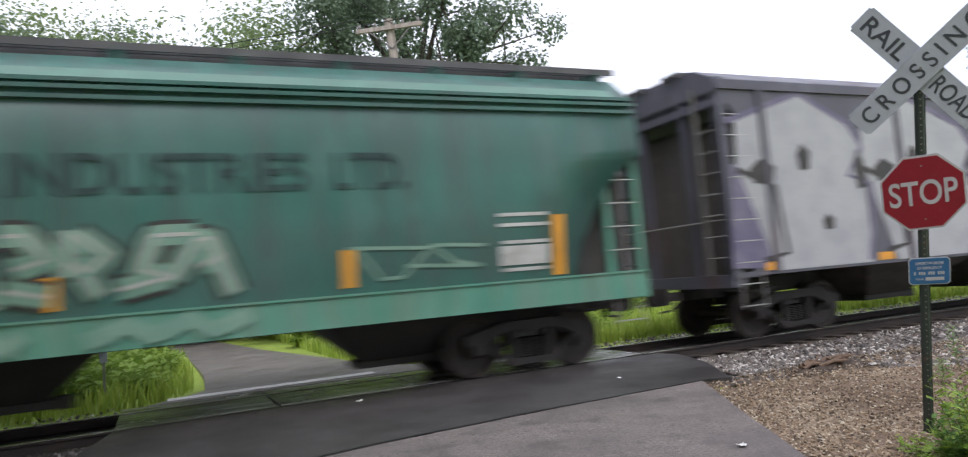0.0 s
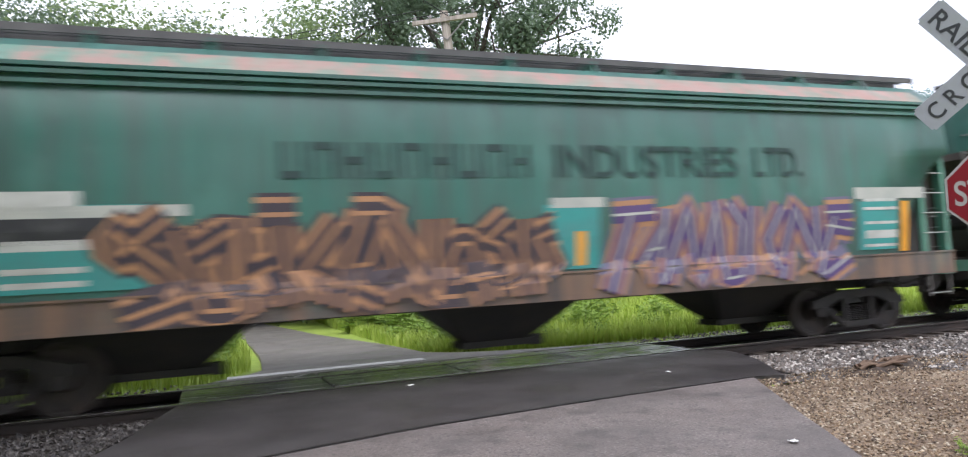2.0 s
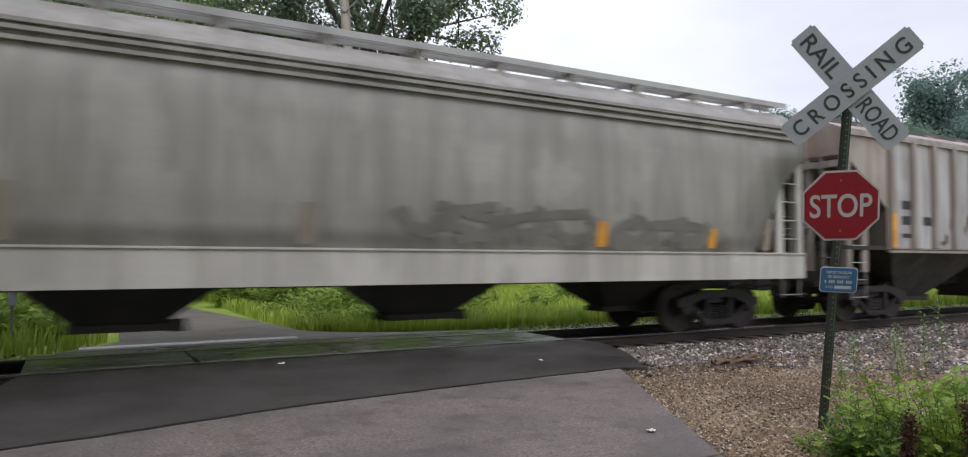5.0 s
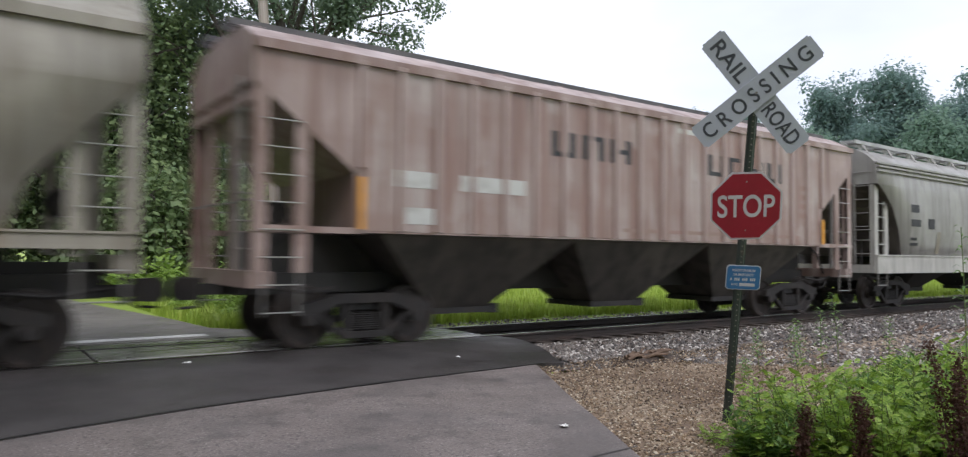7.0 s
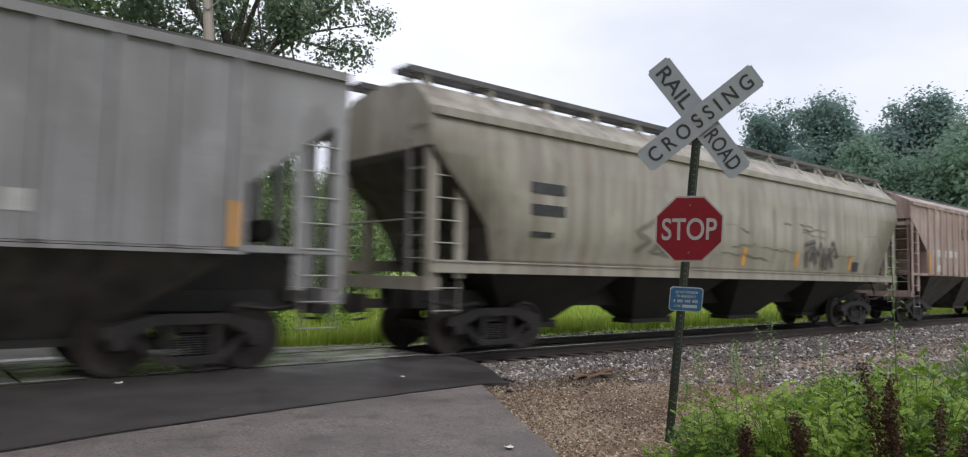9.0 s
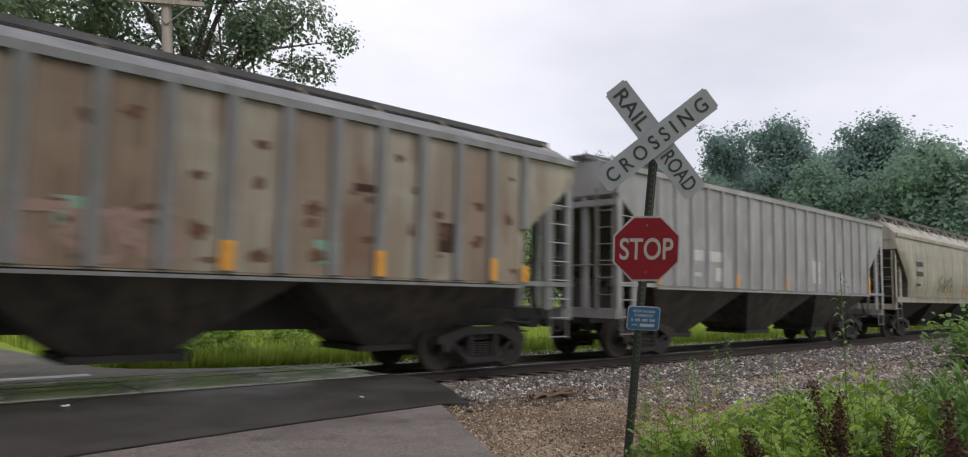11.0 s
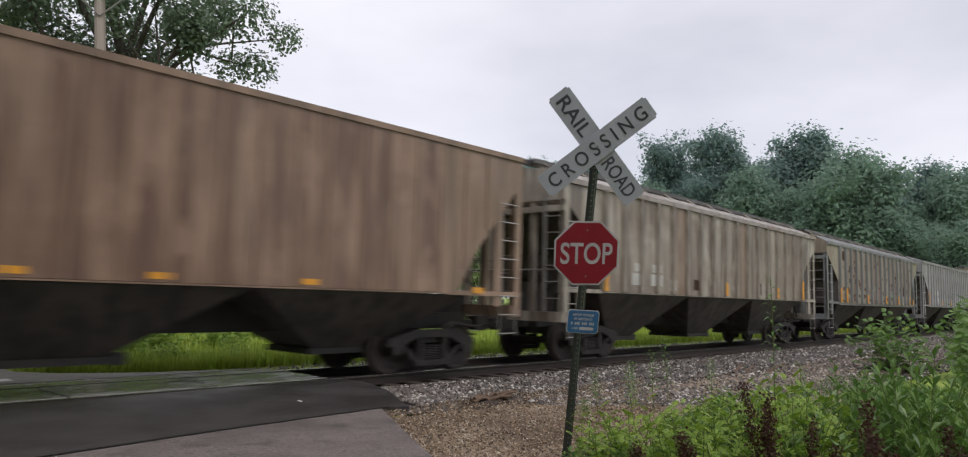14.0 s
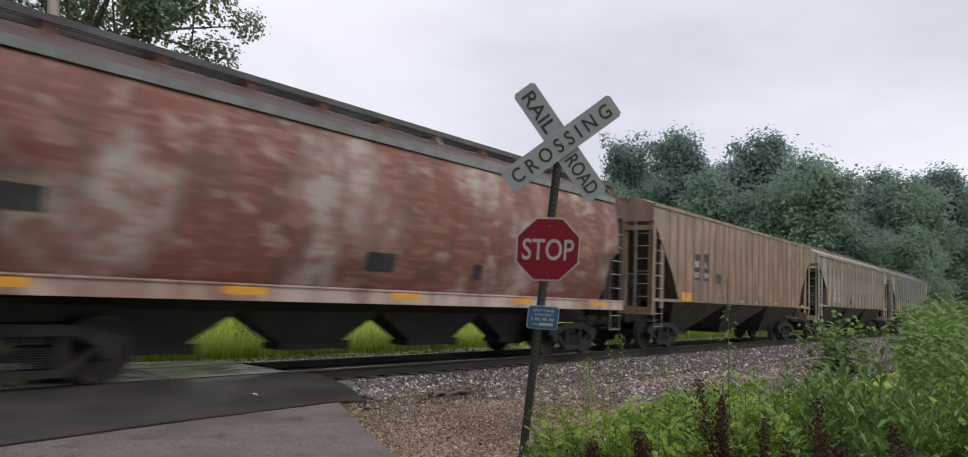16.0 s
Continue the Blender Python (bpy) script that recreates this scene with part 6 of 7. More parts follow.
    # rusty red car
    s = dict(rear=-193.6, front=-177.21, label="rust-red round-sided hopper car with white scoured patches", paint="rust_red", round=True, section=[(1.42, 1.36), (1.7, 1.47), (2.1, 1.57), (2.6, 1.62), (3.0, 1.62), (3.4, 1.585), (3.75, 1.51), (4.02, 1.42), (4.16, 1.33), (4.32, 1.2), (4.48, 0.98), (4.56, 0.45)], post_top=3.7, eave=4.02, cut=[(1.0, 1.36), (1.5, 1.3), (2.45, 1.22), (2.7, 0.76), (3.9, 0.72), (4.6, 0.72)], rails=[(4.04, 0.14, 0.05)], rail_paint="rib_blue",
             sill=(1.17, 1.43, "white_red"), end_paint="truck", bays=[3.65, 6.78, 9.91, 13.04], bay_half=1.555, bay_lo=0.62, bay_low=0.30, bay_join=0.98, sill_low=1.0, roof="roof_brown", walk=4.64, walk_paint="grate_dark", walk_y=(-1.05, 1.05), platform=1.2)
    car, L = build_car(s)
    for x in (0.9, 4.1, 7.4, 11.0, 14.3):
        bm = bmesh.new()
        box(bm, x, x + 0.75, -1.585, -1.570, 1.26, 1.38)
        part("reflector_strip", bm, "reflector", car, "yellow reflector strip")
    marks(car, s, "placard", "black_mark", [(0.9, 2.15, 0.8, 0.3), (6.8, 1.75, 0.7, 0.32), (9.7, 1.72, 0.3, 0.3)])


build_train()


def travel(t):
    """How far the train has gone at t seconds."""
    return 12.612 * t - 0.04582 * t * t + 0.001351 * t ** 3


def motions():
    ts = [0.5 * k for k in range(33)]
    for car, rear in CARS:
        walk(car, [(t, pose(rear + travel(t), MID, 0)) for t in ts])
    frames = [k / FPS for k in range(16 * FPS + 1)]
    turn = [math.degrees(travel(t) / WHEEL_R) for t in frames]
    for ws, x in WHEELS:
        walk(ws, [(t, pose(x, 0, WHEEL_R, 0, a, 0)) for t, a in zip(frames, turn)])

# ---- plants ----
def leaf_cloud(name, centres, per, spreadr, size, material, seed, aspect=1.7, droop=0.0):
    """Many small pointed leaves round the given clump centres, as one mesh."""
    rng = np.random.default_rng(seed)
    c = np.repeat(np.asarray(centres, float), per, axis=0)
    n = len(c)
    p = c + rng.normal(0, 1, (n, 3)) * np.array(spreadr)
    d = rng.normal(0, 1, (n, 3))
    d[:, 2] = d[:, 2] * 0.6 - droop
    d /= np.linalg.norm(d, axis=1)[:, None]
    u = np.cross(d, rng.normal(0, 1, (n, 3)))
    u /= np.linalg.norm(u, axis=1)[:, None]
    ln = rng.uniform(size[0], size[1], (n, 1))
    w = ln / aspect / 2
    v = np.stack([p, p + d * ln * 0.45 + u * w, p + d * ln, p + d * ln * 0.45 - u * w], 1).reshape(-1, 3)
    f = (np.arange(n)[:, None] * 4 + np.arange(4)[None]).tolist()
    me = bpy.data.meshes.new(name)
    me.from_pydata(v.tolist(), [], f)
    me.materials.append(M[material])
    return me


def lobed_crown(lobes, leaves, size, material, seed, fuzz=1.0):
    """Leaves on the rounded masses at the limbs' ends, thickest above and outside."""
    rng = np.random.default_rng(seed)
    c = np.array([l[:3] for l in lobes])
    r = np.array([l[3] for l in lobes])
    pick = rng.choice(len(lobes), leaves, p=r ** 2 / np.sum(r ** 2))
    d = rng.normal(0, 1, (leaves, 3)) + np.array([0, 0, 0.28])
    d /= np.linalg.norm(d, axis=1)[:, None]
    rad = r[pick] * (1.12 - 0.62 * rng.random(leaves) ** 1.4 + np.abs(rng.normal(0, 0.2 * fuzz, leaves)))
    wave = 1 + 0.24 * np.sin(d[:, 0] * 7 + pick) * np.sin(d[:, 1] * 8 + pick * 2.1) + 0.10 * np.sin(d[:, 2] * 11 + pick)
    p = c[pick] + d * (rad * wave)[:, None] * np.array([1, 1, 0.95])
    nrm = d * 0.9 + rng.normal(0, 0.5, (leaves, 3)) + np.array([0, 0, 0.75])
    e = np.cross(nrm, rng.normal(0, 1, (leaves, 3)))
    e /= np.linalg.norm(e, axis=1)[:, None]
    u = np.cross(nrm, e)
    u /= np.linalg.norm(u, axis=1)[:, None]
    ln = rng.uniform(size[0], size[1], (leaves, 1))
    v = np.stack([p - e * ln * 0.5, p + u * ln * 0.33, p + e * ln * 0.5, p - u * ln * 0.33], 1).reshape(-1, 3)
    me = bpy.data.meshes.new("crown")
    me.from_pydata(v.tolist(), [], (np.arange(leaves)[:, None] * 4 + np.arange(4)[None]).tolist())
    return me


def build_tree(label, height, crown_r, crown_lo, leaves, size, material, seed, trunk_r=0.3, lobe=0.33, fill=0, fuzz=1.0):
    """A tapered trunk with forking limbs; leaf clumps grow at the limbs' ends."""
    rng = np.random.default_rng(seed)
    ob = tagged(new("tree"), label, "tree")
    bm = bmesh.new()
    top = height * 0.72
    pts = [Vector((rng.uniform(-0.2, 0.2) * k, rng.uniform(-0.2, 0.2) * k, -0.3 + top * k / 5)) for k in range(6)]
    tube(bm, pts, trunk_r, trunk_r * 0.35, 8)
    lobes = [(pts[5].x, pts[5].y, height * 0.90, crown_r * lobe * 1.1)]
    n_limb = 13
    for k in range(n_limb):
        f = 0.30 + 0.68 * k / n_limb
        a = pts[min(4, int(f * 5))].lerp(pts[min(5, int(f * 5) + 1)], f * 5 % 1)
        ang = k * 2.4 + rng.uniform(-0.4, 0.4)
        zt = crown_lo + (height - crown_lo) * (0.15 + 0.75 * f) * rng.uniform(0.85, 1.08)
        rr = crown_r * math.sin(min(1.0, max(0.15, (height - zt) / (height - crown_lo)) ** 0.6) * math.pi * 0.62) * rng.uniform(0.7, 1.05)
        b = Vector((math.cos(ang) * rr, math.sin(ang) * rr, zt))
        mid = a.lerp(b, 0.5) + Vector((0, 0, rng.uniform(0.1, 0.6)))
        tube(bm, [a, mid, b], trunk_r * 0.36, 0.03, 6)
        for j in range(6):
            e = mid.lerp(b, rng.uniform(0.2, 1.0)) + Vector(rng.normal(0, 1, 3) * crown_r * 0.24)
            tube(bm, [mid.lerp(b, 0.25 + 0.12 * j), e], trunk_r * 0.12, 0.015, 5)
            lobes.append((e.x, e.y, min(e.z, height - crown_r * lobe * 0.4), crown_r * lobe * rng.uniform(0.5, 0.72)))
        lobes.append((b.x, b.y, min(b.z, height - crown_r * lobe * 0.7), crown_r * lobe * rng.uniform(0.85, 1.15)))
    # rounded masses between the limbs, piled up over the crown's whole height
    for k in range(fill):
        f = (k + 0.5) / fill
        ang = k * 2.4 + rng.uniform(-0.5, 0.5)
        z = crown_lo + (height - crown_lo) * (0.02 + 0.9 * f)
        rr = crown_r * (math.sin(math.pi * min(1.0, 0.22 + 0.75 * f)) ** 0.6) * rng.uniform(0.55, 0.92)
        lobes.append((pts[3].x + math.cos(ang) * rr, pts[3].y + math.sin(ang) * rr, z, crown_r * rng.uniform(0.2, 0.34)))
        if k % 3 == 0:
            lobes.append((pts[3].x, pts[3].y, z, crown_r * 0.5))
    part("trunk", bm, "bark", ob)
    part_mesh("crown", lobed_crown(lobes, leaves, size, material, seed + 1, fuzz), material, ob)
    return ob


def grow(src, spots, seed, zf=0.0):
    rng = random.Random(seed)
    for x, y, sc in spots:
        m = pose(x, y, ground_z(x, y) + zf, 0, 0, rng.uniform(0, 360))
        ob = copy_thing(src, m)
        ob.scale = (sc * rng.uniform(0.92, 1.08), sc * rng.uniform(0.92, 1.08), sc)


def build_trees():
    # the broad tree behind the pole
    big = build_tree("large broad-leaved tree with a dense dark green crown", 16.6, 4.7, 5.6, 44000, (0.11, 0.21), "leaf_big", 11, trunk_r=0.42, lobe=0.22, fuzz=0.25)
    big.matrix_basis = pose(10.0, 27.5, 0, 0, 0, 20)
    # the wood to the west, leafy down to the ground
    a = build_tree("leafy woodland tree at the edge of the wood", 11.5, 4.0, 0.8, 26000, (0.12, 0.24), "leaf_wood", 21, trunk_r=0.2, fill=36)
    b = build_tree("slender leafy woodland tree", 13.0, 3.4, 1.5, 24000, (0.12, 0.24), "leaf_big", 31, trunk_r=0.18, fill=30)
    a.matrix_basis, b.matrix_basis = pose(-7.5, 26.5, 0), pose(-10.5, 24.0, 0, 0, 0, 60)
    grow(a, [(-13, 24, 1.0), (-18, 27, 1.1), (4.6, 35, 0.85), (-2.0, 31, 0.9), (7.5, 34, 0.6), (14, 38, 0.6), (-24, 30, 1.2), (-10, 34, 1.15)], 3)
    grow(b, [(-5.8, 29, 0.95), (9.5, 38, 0.62), (-15, 31, 1.1), (-21, 24, 1.0), (6.0, 41, 0.95), (-1.5, 38, 0.9), (-30, 27, 1.2)], 4)
    grow(a, [(-1.0, 31.5, 1.05), (4.6, 30.0, 1.12), (5.6, 32, 1.0), (-4.2, 31.5, 1.1), (8.2, 31.5, 0.5), (12.2, 32, 0.48)], 16)
    grow(b, [(1.8, 36, 1.0), (4.4, 33, 0.95), (-0.8, 33, 1.0)], 17)
    grow(a, [(17, 40, 0.75), (21, 37, 0.62), (25, 42, 0.75), (30, 40, 0.65), (36, 46, 0.8), (12, 44, 0.8)], 13)
    # unseen trees added behind whoever stands there, to keep sky light off the cars
    grow(b, [(-8.6, 3.5, 1.15), (-9.5, -3, 1.2), (-4.5, -9, 1.2), (-12.5, 7.5, 1.1), (3.5, -12, 1.1)], 14)
    grow(a, [(-8.0, -7, 1.1), (-13, 1, 1.2), (9, -11, 1.1)], 15)
    # shrubs under the trees, seen between the cars
    s = build_tree("bushy shrub below the trees", 4.2, 2.2, 0.1, 3200, (0.16, 0.32), "leaf_wood", 41, trunk_r=0.06)
    s.matrix_basis = pose(5.8, 28, 0)
    grow(s, [(8.6, 28.5, 0.95), (11.8, 29, 1.0), (14.5, 31.5, 0.9), (-4.4, 29, 1.1), (-7, 22.5, 1.0), (-11, 22, 1.0), (3.2, 37, 1.2), (-15, 22, 1.1), (4.9, 26.5, 1.0), (0.4, 29.5, 1.0), (1.2, 38, 1.4), (3.6, 34.5, 1.3), (6.6, 25.5, 0.9), (-5.2, 26, 1.0), (9.6, 26.0, 0.9), (13, 27.5, 1.0), (16.5, 30, 1.0), (19, 33, 1.1)], 5)
    grow(s, [(20, 46, 1.6), (24, 48, 1.7), (28, 47, 1.6), (32, 50, 1.8), (37, 52, 1.9), (42, 52, 1.9), (48, 54, 2.0), (54, 55, 2.0), (60, 56, 2.1), (66, 54, 2.1), (0, 42, 1.6), (12, 40, 1.3), (16, 44, 1.5), (-6, 36, 1.5)], 19)
    build_spruce(SPRUCE[0], SPRUCE[1], SPRUCE[2], 2.3)
    # the row of tall trees far down the line, haze in their leaf colours
    f1 = build_tree("tall distant tree, leaves tinted hazy blue-green", 24.2, 5.4, 2.5, 30000, (0.28, 0.58), "leaf_haze", 51, trunk_r=0.4, lobe=0.30, fill=48, fuzz=0.7)
    f2 = build_tree("broad distant tree, leaves tinted paler hazy green", 17.6, 5.6, 0.4, 28000, (0.28, 0.58), "leaf_haze2", 61, trunk_r=0.35, lobe=0.30, fill=42, fuzz=0.7)
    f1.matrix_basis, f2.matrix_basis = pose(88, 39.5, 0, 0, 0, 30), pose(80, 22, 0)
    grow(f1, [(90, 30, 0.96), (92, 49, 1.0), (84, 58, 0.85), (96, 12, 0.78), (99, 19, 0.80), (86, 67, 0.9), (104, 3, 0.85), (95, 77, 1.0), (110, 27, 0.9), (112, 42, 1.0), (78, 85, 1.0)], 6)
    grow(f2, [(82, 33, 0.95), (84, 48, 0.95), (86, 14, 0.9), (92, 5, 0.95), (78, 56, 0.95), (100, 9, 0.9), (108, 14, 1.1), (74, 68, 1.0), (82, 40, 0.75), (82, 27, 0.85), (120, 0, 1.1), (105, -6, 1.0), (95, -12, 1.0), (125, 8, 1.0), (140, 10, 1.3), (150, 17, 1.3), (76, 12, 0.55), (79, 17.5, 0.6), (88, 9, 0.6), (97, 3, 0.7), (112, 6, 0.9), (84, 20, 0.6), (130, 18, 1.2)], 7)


SPRUCE = (23.3, 40.0, 8.3)


def build_spruce(x, y, h, r):
    """A narrow conifer: whorls of drooping boughs on a straight trunk."""
    rng = np.random.default_rng(5)
    ob = tagged(new("spruce_tree"), "narrow dark spruce standing beyond the track", "tree")
    bm = bmesh.new()
    rod(bm, (0, 0, -0.3), (0, 0, h), 0.16, 0.015, 8)
    P, D, U, L, W = [], [], [], [], []
    z = h * 0.12
    while z < h * 0.98:
        reach = r * (1 - z / h) ** 0.85 + 0.08
        for k in range(7):
            az = k * 0.9 + z * 2.3 + rng.uniform(-0.2, 0.2)
            d = np.array([math.cos(az), math.sin(az), -0.22])
            ln = reach * rng.uniform(0.75, 1.1)
            rod(bm, (0, 0, z), tuple(np.array([0, 0, z]) + d * ln), 0.018, 0.006, 4)
            side = np.array([-math.sin(az), math.cos(az), 0.0])
            for f in np.arange(0.2, 1.0, 0.09):
                for sg in (-1, 1):
                    dd = d * 0.7 + side * sg * 0.7 + np.array([0, 0, -0.25])
                    P.append(np.array([0, 0, z]) + d * ln * f), D.append(dd / np.linalg.norm(dd)), U.append(np.array([0, 0, 1.0])), L.append(0.34 * (1.15 - f * 0.6)), W.append(0.05)
        z += 0.34
    part("trunk", bm, "bark", ob)
    part_mesh("crown", leaf_quads("needles", np.array(P), np.array(D), np.array(U), np.array(L), np.array(W), 0.3), "leaf_big", ob)
    ob.matrix_basis = pose(x, y, ground_z(x, y))


def leaf_quads(name, p, d, u, ln, w, droop=0.25):
    """Pointed leaves from roots p along d, half-width w along u, tips hanging a little."""
    mid = p + d * (ln * 0.45)[:, None]
    tip = p + d * ln[:, None] - np.array([0, 0, 1.0]) * (ln * droop)[:, None]
    v = np.stack([p, mid + u * w[:, None], tip, mid - u * w[:, None]], 1).reshape(-1, 3)
    me = bpy.data.meshes.new(name)
    me.from_pydata(v.tolist(), [], (np.arange(len(p))[:, None] * 4 + np.arange(4)[None]).tolist())
    return me


def build_bush(name, label, r, h, stems, material, seed, leaf=(0.05, 0.10), feathery=True):
    """A weedy bush of leaning stems; each bears feathery fronds or long single leaves."""
    rng = np.random.default_rng(seed)
    ob = tagged(new(name), label, "bush")
    bm = bmesh.new()
    P, D, U, L, W = [], [], [], [], []
    for k in range(stems):
        a, rad = rng.uniform(0, 6.28), r * math.sqrt(rng.random())
        x, y = rad * math.cos(a) * 0.55, rad * math.sin(a) * 0.55
        hh = h * rng.uniform(0.5, 1.08) * (1 - 0.3 * (rad / r) ** 2)
        base, mid = Vector((x * 0.7, y * 0.7, -0.05)), Vector((x * 1.15, y * 1.15, hh * 0.55))
        top = Vector((x * 1.75 + rng.uniform(-0.07, 0.07), y * 1.75 + rng.uniform(-0.07, 0.07), hh))
        tube(bm, [base, mid, top], 0.005, 0.0018, 4)
        n = 9 if feathery else 24
        for j in range(n):
            f = 0.22 + 0.78 * j / (n - 1)
            q = np.array(base.lerp(mid, f * 2) if f < 0.5 else mid.lerp(top, f * 2 - 1))
            az = j * 2.4 + rng.uniform(-0.4, 0.4)
            rise = 0.25 + 0.9 * f * f + rng.uniform(-0.15, 0.15)
            d = np.array([math.cos(az), math.sin(az), rise])
            d /= np.linalg.norm(d)
            side = np.array([-math.sin(az), math.cos(az), rng.uniform(-0.25, 0.25)])
            ln = rng.uniform(leaf[0], leaf[1]) * (1.25 - 0.6 * f)
            if not feathery:
                P.append(q), D.append(d), U.append(side), L.append(ln), W.append(ln * 0.17)
                continue
            # a frond: leaflets in pairs along a short stalk
            fl = ln * 1.9
            for i in range(4):
                g = (i + 0.6) / 4
                root = q + d * fl * g - np.array([0, 0, 0.35]) * fl * g * g
                for sgn in (-1, 1):
                    dd = d * 0.75 + side * sgn * 0.8
                    dd /= np.linalg.norm(dd)
                    ll = ln * (0.75 - 0.45 * abs(g - 0.45)) * rng.uniform(0.8, 1.2)
                    P.append(root), D.append(dd), U.append(np.cross(dd, np.cross(d, side))), L.append(ll), W.append(ll * 0.36)
            P.append(q + d * fl * 0.9 - np.array([0, 0, 0.28]) * fl), D.append(d), U.append(side), L.append(ln * 0.6), W.append(ln * 0.1)
    part("stalk", bm, "stem", ob)
    part_mesh("foliage", leaf_quads("leaves", np.array(P), np.array(D), np.array(U), np.array(L), np.array(W)), material, ob)
    return ob


def build_dock(x, y, h, lean, seed):
    """A dead dock: a brown stalk thick with dry seed."""
    rng = np.random.default_rng(seed)
    ob = tagged(new("dead_dock_plant"), "dry reddish-brown seed stalk standing in green weeds", "weed")
    bm = bmesh.new()
    cs = []
    for k in range(2):
        lx, ly = lean + rng.uniform(-0.10, 0.10), rng.uniform(-0.12, 0.12)
        pts = [Vector((lx * f * f, ly * f, h * f * rng.uniform(0.97, 1.03) * (1 - 0.14 * k))) for f in (0, 0.35, 0.7, 1)]
        tube(bm, pts, 0.008, 0.003, 5)
        for j in range(30):
            f = 0.30 + 0.70 * j / 29
            i = min(2, int(f * 3))
            cs.append(tuple(pts[i].lerp(pts[i + 1], f * 3 - i)))
    part("stalk", bm, "deadwood", ob)
    part_mesh("seed_head", leaf_cloud("seeds", cs, 20, (0.024, 0.024, 0.022), (0.014, 0.030), "dock", seed, aspect=1.3), "dock", ob)
    ob.matrix_basis = pose(x, y, ground_z(x, y))


def build_tall_weed(x, y, h, seed):
    """A tall single weed with long narrow leaves."""
    rng = np.random.default_rng(seed)
    ob = tagged(new("tall_weed"), "tall thin green weed with narrow leaves", "weed")
    bm = bmesh.new()
    pts = [Vector((0.05 * math.sin(f * 3 + seed), 0.04 * f, h * f)) for f in (0, 0.25, 0.5, 0.75, 1)]
    tube(bm, pts, 0.007, 0.003, 5)
    part("stalk", bm, "stem", ob)
    v, fs = [], []
    for k in range(46):
        f = 0.35 + 0.65 * (k / 45) ** 0.9
        i = min(3, int(f * 4))
        p = np.array(pts[i].lerp(pts[i + 1], f * 4 - i))
        a = k * 2.4
        ln = rng.uniform(0.10, 0.19) * (1.15 - 0.5 * f)
        d = np.array([math.cos(a), math.sin(a), 0.35])
        w = np.array([-math.sin(a), math.cos(a), 0]) * ln * 0.09
        m = p + d * ln * 0.55 + np.array([0, 0, 0.01])
        e = p + d * ln - np.array([0, 0, 0.05 * ln / 0.15])
        b = len(v)
        v += [tuple(p), tuple(m + w), tuple(e), tuple(m - w)]
        fs.append((b, b + 1, b + 2, b + 3))
    me = bpy.data.meshes.new("leaves")
    me.from_pydata(v, [], fs)
    part_mesh("foliage", me, "leaf_weed2", ob)
    ob.matrix_basis = pose(x, y, ground_z(x, y))


def blades(name, n, where, h, material, seed, label, width=0.012):
    """Grass: bent narrow blades as one sheet of growth."""
    rng = np.random.default_rng(seed)
    p = np.array([where(rng) for _ in range(n)])
    a = rng.uniform(0, 6.28, n)
    hh = rng.uniform(h[0], h[1], n)
    b = rng.uniform(0.1, 0.5, n) * hh
    dx, dy = np.cos(a), np.sin(a)
    w = width * rng.uniform(0.6, 1.4, n)
    lo1, lo2 = p + np.stack([-dy * w, dx * w, 0 * w], 1), p + np.stack([dy * w, -dx * w, 0 * w], 1)
    mi = p + np.stack([dx * b * 0.35, dy * b * 0.35, hh * 0.6], 1)
    m1, m2 = mi + np.stack([-dy * w, dx * w, 0 * w], 1) * 0.8, mi + np.stack([dy * w, -dx * w, 0 * w], 1) * 0.8
    tip = p + np.stack([dx * b, dy * b, hh], 1)
    v = np.stack([lo1, lo2, m2, m1, tip], 1).reshape(-1, 3)
    k = np.arange(n) * 5
    f = np.stack([k, k + 1, k + 2, k + 3], 1).tolist() + np.stack([k + 3, k + 2, k + 4], 1).tolist()
    me = bpy.data.meshes.new(name)
    me.from_pydata(v.tolist(), [], f)
    tagged(part_mesh(name, me, material), label=label, category="grass", kind="stuff")


